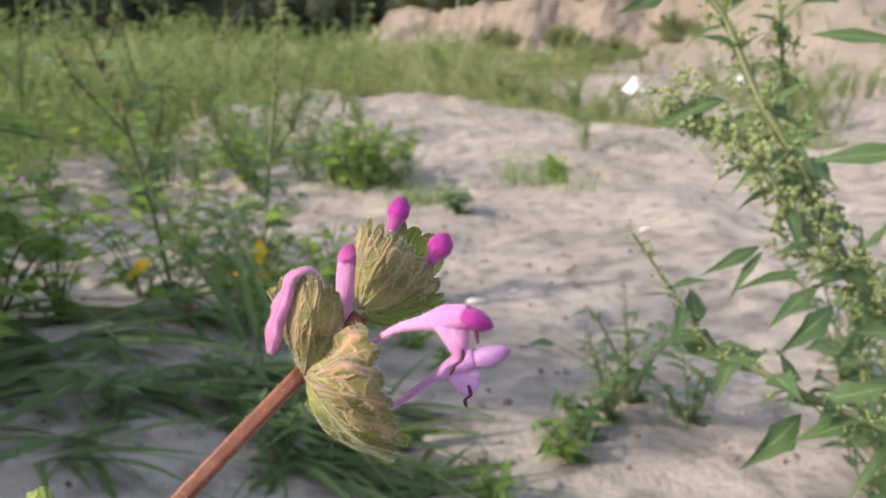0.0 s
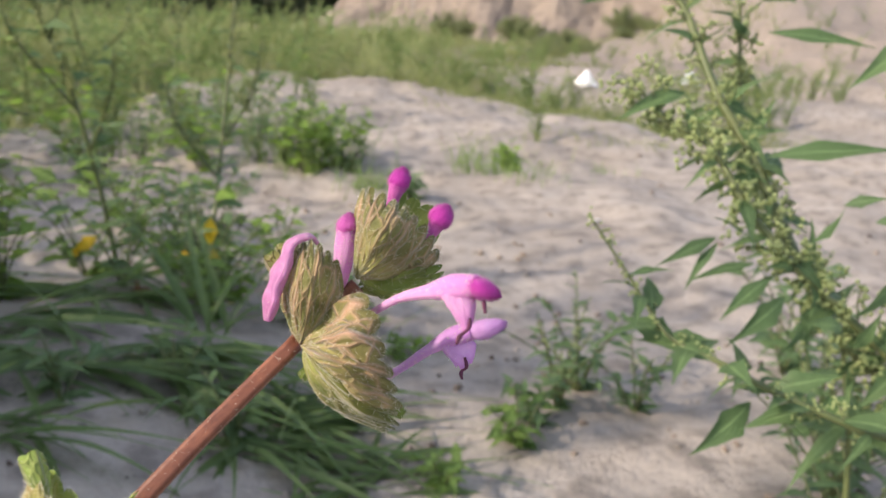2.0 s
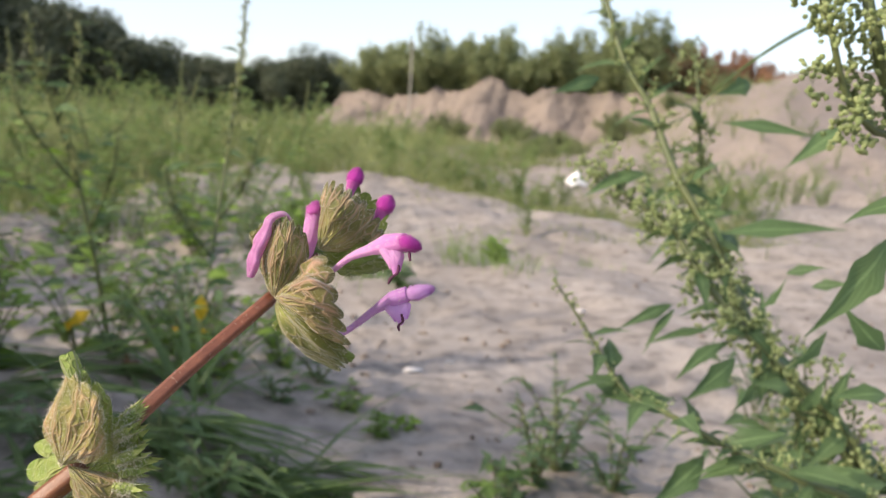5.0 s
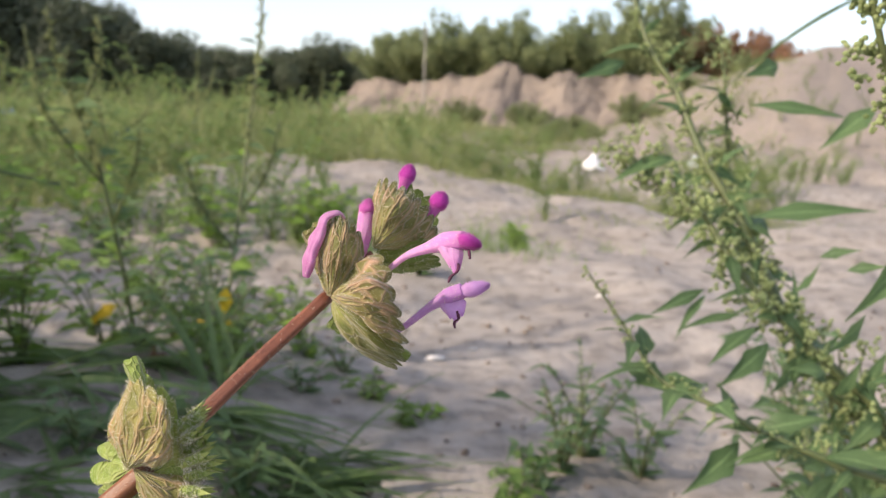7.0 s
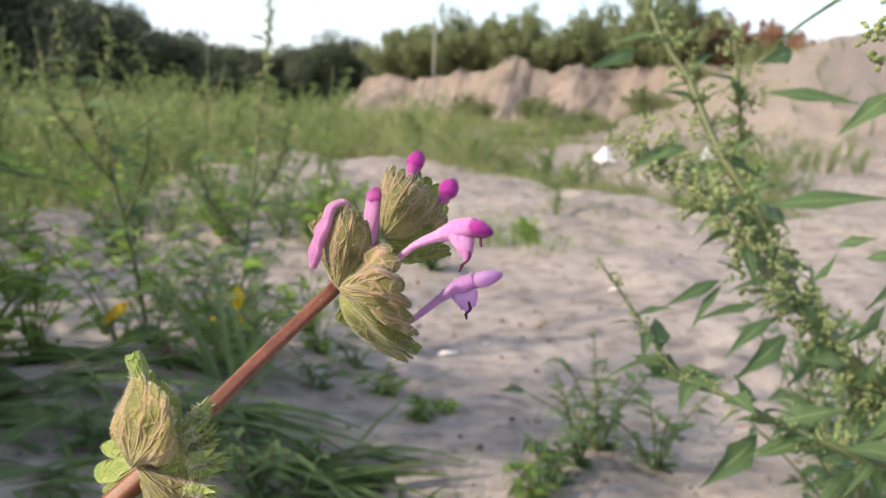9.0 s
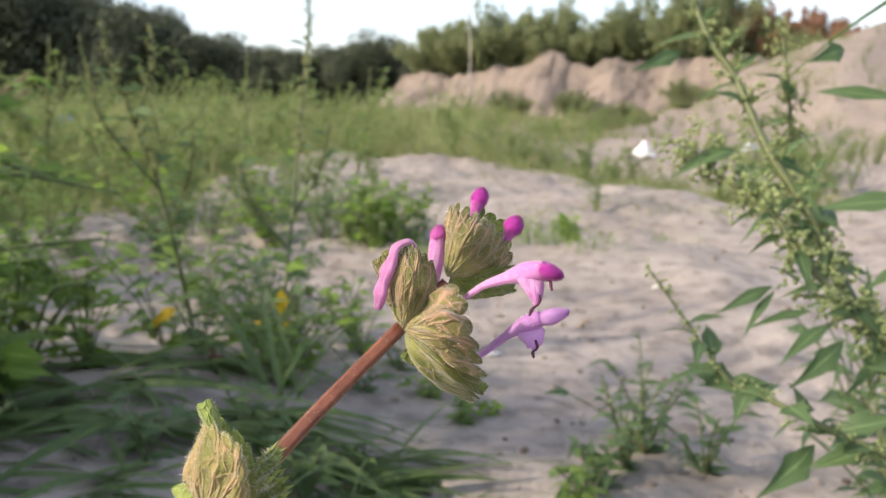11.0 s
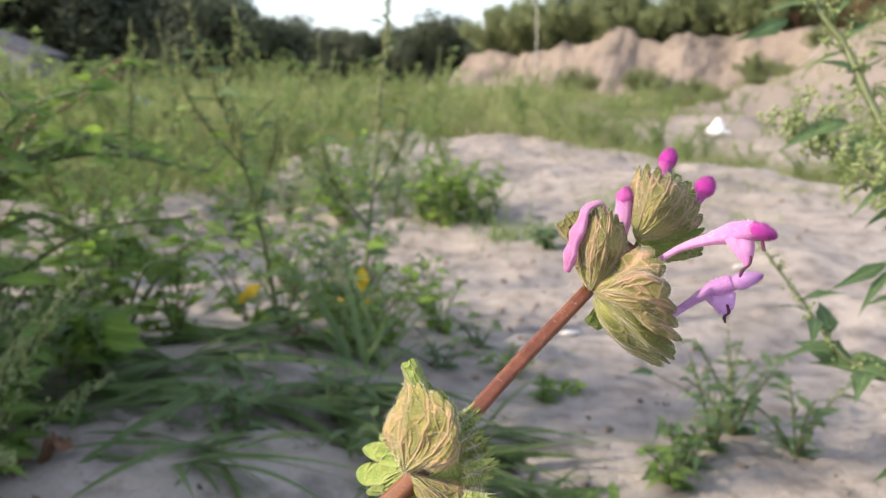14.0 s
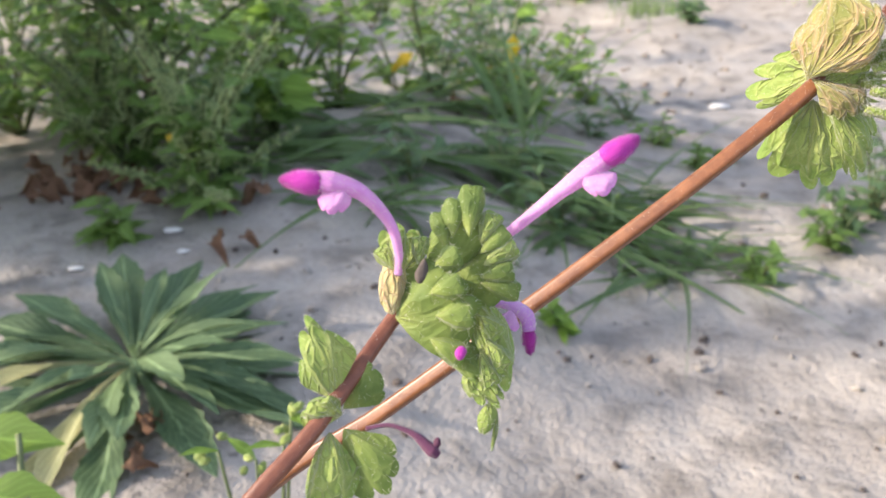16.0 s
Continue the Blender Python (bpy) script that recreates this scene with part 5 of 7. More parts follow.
# ---------------------------------------------------------------- goosefoot plants beside the path
def goosefoots():
    main = [(0.104, 0.407, 0.335), (0.113, 0.391, 0.300), (0.124, 0.382, 0.281), (0.128, 0.375, 0.269), (0.136, 0.361, 0.245), (0.149, 0.346, 0.220), (0.164, 0.318, 0.178),
            (0.174, 0.294, 0.156), (0.197, 0.279, 0.131), (0.215, 0.272, 0.06), on_ground(0.222, 0.270, -0.004)]
    second = [(0.09, 0.335, 0.252), (0.102, 0.327, 0.238), (0.119, 0.319, 0.228), (0.131, 0.305, 0.207), (0.149, 0.29, 0.185), (0.165, 0.282, 0.171), (0.188, 0.272, 0.146), (0.208, 0.276, 0.09)]
    upright = [(0.155, 0.411, 0.309), (0.159, 0.406, 0.281), (0.162, 0.399, 0.240), (0.163, 0.384, 0.207), (0.166, 0.345, 0.19), (0.172, 0.300, 0.160)]
    arch = [(0.155, 0.250, 0.312), (0.142, 0.280, 0.310), (0.137, 0.299, 0.303), (0.132, 0.319, 0.298), (0.126, 0.338, 0.292)]
    base = on_ground(0.222, 0.270)
    root = thing("goosefoot_plant", base, "tall goosefoot with green-brown stem, lance leaves and seed spikes", "weed", "goosefoot plants")
    stems(root, base, [(main, [0.0012, 0.0018, 0.0022, 0.0025, 0.0028]), (second, [0.0008, 0.0012, 0.0015, 0.0018, 0.0020]), (upright, [0.0007, 0.0011, 0.0014, 0.0014])], STEM_GREEN, "ridged green-brown stem")
    share("grass_leaf", GRASS_BLADE[1], aim(Vector(arch[0]) - Vector(base), Vector(arch[4]) - Vector(arch[0]), (0, 0, 1), 0.105) @ Matrix.Diagonal((0.55, 1, 0.6, 1)), root)
    seed_clumps(root, glide(main[::-1], 6), base, 0.30, 1.0, 0.0060, 0.0022, 0.018, 1, leafy_=0.45, leaf_size=0.024)
    seed_clumps(root, glide(second[::-1], 6), base, 0.10, 1.0, 0.0034, 0.0025, 0.021, 2, leafy_=0.22, leaf_size=0.021, wide=1.1)
    seed_clumps(root, glide(upright[::-1], 6), base, 0.25, 1.0, 0.0038, 0.0024, 0.012, 3, leafy_=0.3, leaf_size=0.019)
    for k, (pts, size, count, first) in enumerate(((main, 0.028, 30, 0.40), (second, 0.024, 16, 0.30), (upright, 0.018, 12, 0.3))):
        scatter_leaves(root, base, pts, GOOSE_LEAF, count, size, 20 + k, "leaf", first=first, last=0.95)
    for a, b, c, d, e, f, w in (
    (0.119, 0.255, 0.150, 0.100, 0.244, 0.134, 0.42),
    (0.125, 0.255, 0.154, 0.144, 0.247, 0.165, 0.40),
    (0.141, 0.268, 0.177, 0.131, 0.257, 0.162, 0.36),
    (0.133, 0.270, 0.183, 0.114, 0.259, 0.169, 0.36),
    (0.115, 0.293, 0.198, 0.089, 0.283, 0.189, 0.24),
    (0.130, 0.291, 0.189, 0.103, 0.282, 0.187, 0.20),
    (0.116, 0.293, 0.196, 0.098, 0.281, 0.180, 0.22),
    (0.132, 0.281, 0.186, 0.112, 0.270, 0.178, 0.30),
    (0.160, 0.374, 0.273, 0.213, 0.359, 0.272, 0.16),
    (0.146, 0.327, 0.224, 0.196, 0.315, 0.234, 0.18),
    (0.164, 0.272, 0.271, 0.143, 0.262, 0.259, 0.30),
    (0.146, 0.265, 0.217, 0.156, 0.256, 0.223, 0.35),
    (0.135, 0.213, 0.208, 0.121, 0.204, 0.193, 0.34),
    (0.131, 0.244, 0.151, 0.114, 0.237, 0.154, 0.50),
    (0.158, 0.252, 0.144, 0.175, 0.244, 0.153, 0.35),
    (0.142, 0.254, 0.147, 0.150, 0.245, 0.156, 0.50),
    (0.099, 0.380, 0.291, 0.077, 0.368, 0.283, 0.30),
    (0.111, 0.332, 0.248, 0.081, 0.322, 0.242, 0.36),
    (0.108, 0.382, 0.305, 0.114, 0.371, 0.314, 0.30),
    (0.135, 0.350, 0.243, 0.152, 0.337, 0.237, 0.30),
    (0.129, 0.375, 0.268, 0.108, 0.365, 0.276, 0.30),
    (0.154, 0.267, 0.173, 0.137, 0.260, 0.179, 0.45),
    (0.164, 0.275, 0.162, 0.171, 0.268, 0.178, 0.40),
    (0.114, 0.295, 0.205, 0.128, 0.284, 0.203, 0.40),
    (0.141, 0.273, 0.202, 0.150, 0.265, 0.214, 0.35),
    (0.145, 0.244, 0.216, 0.153, 0.236, 0.220, 0.35),
    (0.133, 0.184, 0.241, 0.113, 0.175, 0.212, 0.34),
    (0.170, 0.371, 0.292, 0.155, 0.359, 0.288, 0.50),
    (0.145, 0.199, 0.206, 0.130, 0.194, 0.216, 0.40),
    (0.158, 0.215, 0.188, 0.138, 0.209, 0.191, 0.40),
    ):
        p, q = Vector((a, b, c)), Vector((d, e, f))
        g = leaf_geo(0.98 * w, 0.30, 0.12 + 0.9 * w * w, 4 if w > 0.3 else 0, 0.08, 0.14, 16, 0.38, 1.2 * (w - 0.35), 1.1)
        m = aim((0, 0, 0), q - p, (0.15 + 1.5 * math.sin(900 * a), -0.75, 0.65), (q - p).length * (0.95 + 0.12 * math.sin(700 * b)))
        g = ([tuple(m @ Vector(v) + p - Vector(base)) for v in g[0]], g[1], g[2])
        part("leaf", g, GOOSE, root)

    low = [(0.065, 0.285, 0.207), (0.078, 0.271, 0.188), (0.089, 0.258, 0.172), (0.104, 0.246, 0.167), (0.120, 0.239, 0.160), (0.143, 0.232, 0.152), (0.171, 0.228, 0.139), (0.195, 0.225, 0.08), on_ground(0.203, 0.224, -0.004)]
    side = [(0.182, 0.313, 0.152), (0.185, 0.309, 0.130), (0.189, 0.305, 0.101), on_ground(0.196, 0.30, -0.003)]
    base = on_ground(0.203, 0.224)
    root = thing("goosefoot_plant", base, "leaning goosefoot shoot with bead-like seed clusters at its tip", "weed", "goosefoot plants")
    stems(root, base, [(low, [0.0004, 0.0007, 0.0010, 0.0012, 0.0014, 0.0018])], STEM_GREEN, "thin ridged green stem")
    stems(root, base, [(side, [0.001, 0.0012, 0.0014])], STEM_GREEN)
    seed_clumps(root, glide(low[::-1], 8), base, 0.62, 1.0, 0.0048, 0.0016, 0.004, 5)
    seed_clumps(root, glide(low[::-1], 8), base, 0.30, 0.66, 0.009, 0.0015, 0.010, 6, leafy_=0.4, leaf_size=0.013)
    scatter_leaves(root, base, low, GOOSE_LEAF, 28, 0.024, 31, "leaf", 0.9, -0.3, 0.1, 0.85)
    scatter_leaves(root, base, side, GOOSE_LEAF, 8, 0.03, 32)

    near = [(0.078, 0.140, 0.330), (0.084, 0.145, 0.299), (0.087, 0.143, 0.289), (0.095, 0.146, 0.273), (0.103, 0.149, 0.267), (0.117, 0.157, 0.259), (0.150, 0.170, 0.20), (0.175, 0.18, 0.10), on_ground(0.185, 0.185, -0.004)]
    near2 = [(0.093, 0.142, 0.330), (0.095, 0.144, 0.297), (0.097, 0.142, 0.286), (0.107, 0.150, 0.273), (0.125, 0.160, 0.25), (0.150, 0.170, 0.20)]
    base = on_ground(0.185, 0.185)
    root = thing("goosefoot_plant", base, "close goosefoot shoot with large pale green seed beads", "weed", "goosefoot plants")
    stems(root, base, [(near, [0.0005, 0.0007, 0.0008, 0.0012, 0.0016]), (near2, [0.001, 0.0013, 0.0013, 0.0014])], STEM_GREEN, "smooth green stem")
    for k, ln in enumerate((near, near2)):
        r = np.random.default_rng(50 + k)
        line = glide(ln, 8)[:34]
        beads = []
        for i in range(0, len(line), 2):
            for _ in range(3):
                o = line[i] + r.normal(0, 0.0030, 3) - np.array(base)
                for _ in range(12):
                    beads.append(blob(o + r.normal(0, 0.0011, 3), r.normal(0, 1, 3), r.uniform(0.0010, 0.0017), r.uniform(0.0009, 0.0014), None, 7, 5, 0, 0.08))
        tagged(part("seed_head", join(*beads), GOOSE_SEED, root, "pale green seed beads"), kind="stuff")
    scatter_leaves(root, base, near, GOOSE_LEAF, 4, 0.024, 33, "leaf", 0.9, 0.1, 0.5, 0.95)


goosefoots()

# ---------------------------------------------------------------- weeds on the sand
def weed_stalk(pts, side_lines, label, seed, leaf_size=0.024, leaves=22, yellow=(), meshes=None, spike=0.55):
    base = on_ground(pts[0][0], pts[0][1])
    pts = [(base[0], base[1], base[2] - 0.004)] + list(pts[1:])
    root = thing("weed", base, label, "weed", "tall weeds")
    stems(root, base, [(pts, [0.0028, 0.0022, 0.0016, 0.0010])] + [(s, [0.0014, 0.0008]) for s in side_lines], STEM_GREEN, "thin green stem")
    seed_spike(root, glide(pts, 8), base, spike, 0.0046, 3.2, seed, FIELD_SEED, "pale green seed clusters", 1.3)
    for k, s in enumerate(side_lines):
        seed_spike(root, glide(s, 6), base, 0.35, 0.0040, 3.0, seed + 1 + k, FIELD_SEED, "pale green seed clusters", 1.2)
        scatter_leaves(root, base, s, meshes or GOOSE_LEAF, 9, leaf_size * 0.8, seed + 30 + k)
    scatter_leaves(root, base, pts, meshes or GOOSE_LEAF, leaves, leaf_size, seed + 60, last=0.85)
    scatter_leaves(root, base, pts, DARK_LEAF, leaves // 3, leaf_size * 1.2, seed + 65, first=0.08, last=0.5)
    scatter_leaves(root, base, pts, LIME_LEAF, 5, leaf_size * 1.1, seed + 70, first=0.25, last=0.6)
    for x, y, z, size, way in yellow:
        share("leaf", YELLOW_LEAF[0], aim(Vector((x, y, z)) - Vector(base), way, (0.1, -0.9, 0.4), size), root, "yellowed withering leaf")
    return root


weed_stalk([(-0.255, 0.775, 0.0), (-0.261, 0.769, 0.037), (-0.269, 0.761, 0.107), (-0.283, 0.754, 0.186), (-0.299, 0.744, 0.247), (-0.311, 0.731, 0.292), (-0.313, 0.717, 0.335)],
           [[(-0.299, 0.744, 0.247), (-0.276, 0.733, 0.297), (-0.279, 0.738, 0.335)], [(-0.283, 0.754, 0.186), (-0.303, 0.725, 0.225), (-0.316, 0.705, 0.258), (-0.320, 0.700, 0.300)],
            [(-0.275, 0.757, 0.15), (-0.250, 0.74, 0.20), (-0.243, 0.735, 0.24)]],
           "tall branching weed with lance leaves and a yellowed leaf", 100, 0.029, 32, [(-0.266, 0.733, 0.077, 0.028, (-0.8, -0.1, -0.5)), (-0.283, 0.731, 0.068, 0.016, (-0.3, 0.2, -0.6))])
weed_stalk([(-0.180, 0.745, 0.0), (-0.178, 0.760, 0.030), (-0.175, 0.774, 0.060), (-0.171, 0.809, 0.145), (-0.166, 0.834, 0.229), (-0.160, 0.861, 0.325), (-0.159, 0.878, 0.40)],
           [[(-0.170, 0.812, 0.155), (-0.140, 0.80, 0.20), (-0.128, 0.795, 0.25)], [(-0.172, 0.80, 0.12), (-0.205, 0.79, 0.17), (-0.215, 0.785, 0.21)]],
           "tall upright weed with pale seed spike and yellowed leaves", 200, 0.029, 34,
           [(-0.171, 0.755, 0.092, 0.030, (-0.05, 0.0, -1)), (-0.168, 0.755, 0.062, 0.020, (-0.1, 0.1, -1)), (-0.190, 0.755, 0.058, 0.016, (-0.8, 0, -0.3))])


for k, (x, y, high, bend) in enumerate(((-0.64, 2.50, 0.42, 0.02), (-1.02, 2.40, 0.46, -0.05), (-0.33, 2.95, 0.40, 0.03), (-0.86, 1.70, 0.40, 0.04), (-0.55, 1.60, 0.33, -0.05))):
    weed_stalk([(x, y, 0.0), (x + 0.2 * bend, y, 0.3 * high), (x + 0.6 * bend, y - 0.01, 0.65 * high), (x + bend, y - 0.02, high)],
               [[(x + 0.5 * bend, y, 0.55 * high), (x + 0.05, y - 0.02, 0.72 * high), (x + 0.07, y - 0.02, 0.9 * high)], [(x + 0.4 * bend, y, 0.42 * high), (x - 0.05, y + 0.01, 0.62 * high), (x - 0.06, y, 0.78 * high)]],
               "slender seeding weed at the edge of the meadow", 7000 + 100 * k, 0.034, 16, spike=0.5)


def bush():
    base = on_ground(-0.405, 0.515)
    root = thing("leafy_weed_bush", base, "dense dark green leafy weed with toothed leaves", "weed")
    r = np.random.default_rng(5)
    mainstem = [(base[0], base[1], base[2] - 0.004), (-0.422, 0.521, 0.115), (-0.418, 0.540, 0.184), (-0.414, 0.559, 0.253), (-0.411, 0.574, 0.33), (-0.409, 0.58, 0.40)]
    stems(root, base, [(mainstem, [0.004, 0.003, 0.002, 0.0014])], STEM_BROWN, "woody brown stem")
    arms = [[(-0.422, 0.530, 0.13), (-0.368, 0.539, 0.233), (-0.333, 0.552, 0.261), (-0.30, 0.56, 0.285)], [(-0.42, 0.53, 0.16), (-0.39, 0.56, 0.225), (-0.363, 0.572, 0.244), (-0.320, 0.600, 0.275)]]
    for i in range(40):
        a = r.uniform(0, 2 * math.pi)
        ln = r.uniform(0.05, 0.17)
        z0 = r.uniform(0.045, 0.19)
        p = Vector((base[0], base[1], base[2] + z0))
        q = p + Vector((math.cos(a) * ln, math.sin(a) * ln * 0.9, r.uniform(-0.01, 0.08)))
        arms.append([tuple(p), tuple(p + (q - p) * 0.5 + Vector((0, 0, 0.02))), tuple(q)])
    for i, arm in enumerate(arms):
        stems(root, base, [(arm, [0.0018, 0.0009])], STEM_BROWN if i < 2 else STEM_GREEN)
        scatter_leaves(root, base, arm, DARK_LEAF, 12, 0.022, 400 + i, "leaf", 0.9, 0.3, 0.15, 1.0)
        if i % 3 == 0:
            scatter_leaves(root, base, arm, LIME_LEAF, 4, 0.026, 450 + i, "leaf", 0.9, 0.3, 0.4, 1.0)
    scatter_leaves(root, base, mainstem, DARK_LEAF, 16, 0.034, 480, "leaf", 1.0, 0.1, 0.2, 0.9)
    share("leaf", YELLOW_LEAF[0], aim((0.05, -0.09, 0.035), (0.8, -0.2, 0.05), (0, -0.6, 0.8), 0.045), root, "faded tan-yellow leaf")


bush()


def low_bush(x, y, arms, reach, high, seed):
    base = on_ground(x, y)
    root = thing("leafy_weed_bush", base, "sprawling green leafy weed with toothed leaves", "weed", "leafy weeds")
    r = np.random.default_rng(seed)
    for i in range(arms):
        a, ln = r.uniform(0, 2 * math.pi), reach * r.uniform(0.4, 1.0)
        up = high * r.uniform(0.3, 1.0)
        p = Vector((base[0], base[1], base[2] - 0.003))
        q = p + Vector((math.cos(a) * ln, math.sin(a) * ln, up))
        arm = [tuple(p), tuple(p + (q - p) * 0.5 + Vector((0, 0, 0.03))), tuple(q)]
        stems(root, base, [(arm, [0.0018, 0.0008])], STEM_GREEN, n=6)
        scatter_leaves(root, base, arm, (DARK_LEAF, LIME_LEAF)[i % 4 == 3], 10, 0.030, seed + i, "leaf", 0.9, 0.3, 0.2, 1.0)


low_bush(-0.565, 0.540, 14, 0.14, 0.10, 5000)
# Invented bush outside the view; its shadow darkens the sand at left.
low_bush(-0.800, 0.560, 22, 0.20, 0.46, 5700)
# Height raised beyond the view's edge to shade the sand beside it.
low_bush(-0.690, 0.680, 16, 0.14, 0.28, 5100)
low_bush(-0.365, 0.640, 10, 0.11, 0.10, 5200)
low_bush(-0.330, 0.545, 10, 0.09, 0.06, 5300)
low_bush(-0.445, 0.580, 9, 0.13, 0.14, 5400)
low_bush(-0.480, 0.800, 8, 0.13, 0.13, 5600)


def drooping_spikes(x, y, count, seed):
    base = on_ground(x, y)
    root = thing("amaranth_plant", base, "low amaranth with pale green catkin-like seed spikes", "weed", "amaranth plants")
    r = np.random.default_rng(seed)
    for i in range(count):
        a = r.uniform(0, 2 * math.pi)
        ln = r.uniform(0.02, 0.07)
        high = r.uniform(0.03, 0.12)
        p = (base[0], base[1], base[2] - 0.003)
        line = [p, (p[0] + 0.4 * ln * math.cos(a), p[1] + 0.4 * ln * math.sin(a), p[2] + 0.6 * high), (p[0] + ln * math.cos(a), p[1] + ln * math.sin(a), p[2] + high)]
        stems(root, base, [(line, [0.0014, 0.0007])], STEM_GREEN)
        seed_spike(root, glide(line, 8), base, 0.35, 0.0042, 3.6, 50 * seed + i, GOOSE_SEED, "pale green catkin-like seed spike", 0.9)
        scatter_leaves(root, base, line, DARK_LEAF, 8, 0.022, 50 * seed + 20 + i, "leaf", 0.9, 0.2, 0.1, 0.7)


for k, (x, y, n_) in enumerate(((-0.315, 0.395, 15), (-0.405, 0.455, 13), (-0.455, 0.490, 12), (-0.350, 0.450, 11), (-0.500, 0.560, 10))):
    drooping_spikes(x, y, n_, 9 + k)


def rosette():
    x, y = -0.257, 0.215
    base = on_ground(x, y)
    root = thing("rosette_plant", base, "flat grey-green rosette of long toothed leaves on sand", "weed")
    r = np.random.default_rng(3)
    for ring, (count, size, lift) in enumerate(((22, 0.086, 0.08), (17, 0.076, 0.32), (10, 0.056, 0.70), (6, 0.030, 1.3))):
        for i in range(count):
            a = 2 * math.pi * (i + 0.37 * ring) / count + r.uniform(-0.15, 0.15)
            m = aim((0.002 * math.cos(a), 0.002 * math.sin(a), 0.006 + 0.002 * ring), (math.cos(a), math.sin(a), lift + r.uniform(-0.05, 0.1)), (0, 0, 1), size * r.uniform(0.85, 1.15), r.uniform(-0.3, 0.3))
            share("leaf", FADED_LEAF[0] if (ring, i) in ((1, 10), (1, 12), (0, 9), (0, 13), (0, 16)) else ROSETTE_LEAF[r.integers(3)], m, root)
    part("crown", blob((0, 0, 0.003), (0, 0, 1), 0.014, 0.014, None, 10, 6, 0, 0.1), GREYLEAF, root)


rosette()


def near_sprig():
    """Small pale sprig and broad leaves beside the rosette."""
    base = on_ground(-0.205, 0.085)
    root = thing("seedling", base, "young plant with broad smooth green leaves", "weed")
    b = Vector(base)
    stems(root, base, [([(base[0], base[1], base[2] - 0.003), (-0.215, 0.100, 0.085), (-0.222, 0.112, 0.102)], [0.0012, 0.0009]), ([(base[0], base[1], base[2] - 0.003), (-0.207, 0.09, 0.085), (-0.205, 0.092, 0.098)], [0.0012, 0.0009])], STEM_GREEN)
    share("leaf", LIME_LEAF[0], aim(Vector((-0.240, 0.108, 0.100)) - b, (1, 0.25, 0.05), (0, -0.3, 1), 0.030), root)
    share("leaf", LIME_LEAF[0], aim(Vector((-0.222, 0.088, 0.098)) - b, (1, 0.3, 0.0), (0, -0.3, 1), 0.028), root)
    base = on_ground(-0.135, 0.085)
    root = thing("seedling", base, "thin sprig with pale yellow-green buds", "weed")
    b = Vector(base)
    r = np.random.default_rng(12)
    for tip in ((-0.146, 0.093, 0.122), (-0.138, 0.096, 0.118), (-0.129, 0.100, 0.130), (-0.131, 0.098, 0.122)):
        stems(root, base, [([(base[0], base[1], base[2] - 0.003), tuple((b + Vector(tip)) / 2 + Vector((0, 0, 0.01))), tip], [0.0007, 0.0004])], STEM_GREEN)
        for _ in range(3):
            o = Vector(tip) - b + Vector(r.normal(0, 0.0028, 3))
            part("bud", blob(o, r.normal(0, 1, 3), 0.0036, 0.0022, None, 8, 6), BRACT_PALE, root)
        share("leaf", LIME_LEAF[1], aim(Vector(tip) - b, (r.uniform(-1, 1), r.uniform(-1, 1), 0.5), (0, 0, 1), 0.010), root)


near_sprig()


def grass_clump(x, y, count, size, lean, seed, label, bias=(1.0, 0.7)):
    base = on_ground(x, y)
    root = thing("grass_clump", base, label, "grass", "grass clumps")
    r = np.random.default_rng(seed)
    for i in range(count):
        a = r.uniform(0, 2 * math.pi)
        way = (math.cos(a) * bias[0], math.sin(a) * bias[1], r.uniform(*lean))
        off = (r.normal(0, 0.012), r.normal(0, 0.010), 0.0)
        share("blade", GRASS_BLADE[r.integers(4)], aim(off, way, (0, 0, 1), size * r.uniform(0.45, 1.2), r.uniform(-0.6, 0.6)), root)
    return root


for k, (x, y, count, size, bias, label) in enumerate((
        (-0.165, 0.560, 34, 0.165, (1.5, 0.5), "sprawling dark green grass clump lying over the sand"),
        (-0.285, 0.580, 20, 0.17, (1.5, 0.4), "flattened dark green grass beside the weeds"),
        (-0.085, 0.485, 30, 0.145, (1.3, 0.6), "low green grass tuft with trailing blades"),
        (-0.215, 0.505, 22, 0.16, (1.5, 0.5), "flattened dark green grass on sand"),
        (-0.330, 0.520, 18, 0.15, (1.5, 0.5), "flattened dark green grass beside the weeds"),
        (-0.380, 0.640, 22, 0.16, (1.4, 0.5), "dark green grass beside the weeds"),
        (-0.235, 0.660, 20, 0.15, (1.4, 0.5), "dark green grass below tall weeds"),
        (-0.130, 0.530, 16, 0.16, (1.5, 0.4), "sprawling green grass lying over the sand"),
        (-0.060, 0.545, 20, 0.15, (1.4, 0.4), "trailing green grass on sand"),
        (-0.300, 0.470, 18, 0.14, (1.5, 0.5), "flattened green grass on sand"))):
    grass_clump(x, y, int(1.5 * count), size, (0.02, 0.34), 61 + k, label, bias)
grass_clump(-0.140, 0.60, 12, 0.125, (1.0, 2.6), 81, "few upright grass blades", (0.8, 0.4))
grass_clump(-0.155, 0.75, 8, 0.10, (0.8, 2.6), 82, "few upright grass blades", (1.0, 0.6))
for k, (x, y) in enumerate(((-0.215, 0.420), (-0.045, 0.440), (-0.015, 0.455), (-0.105, 0.470), (-0.080, 0.510))):
    grass_clump(x, y, 18, 0.125, (0.02, 0.4), 75 + k, "flattened green grass on sand", (1.3, 0.6))
single = thing("fallen_grass", on_ground(-0.29, 0.405), "single long grass blade lying on sand", "grass")
share("blade", GRASS_BLADE[1], aim((0, 0, 0.004), (1, 0.32, 0.12), (0, 0, 1), 0.15), single)


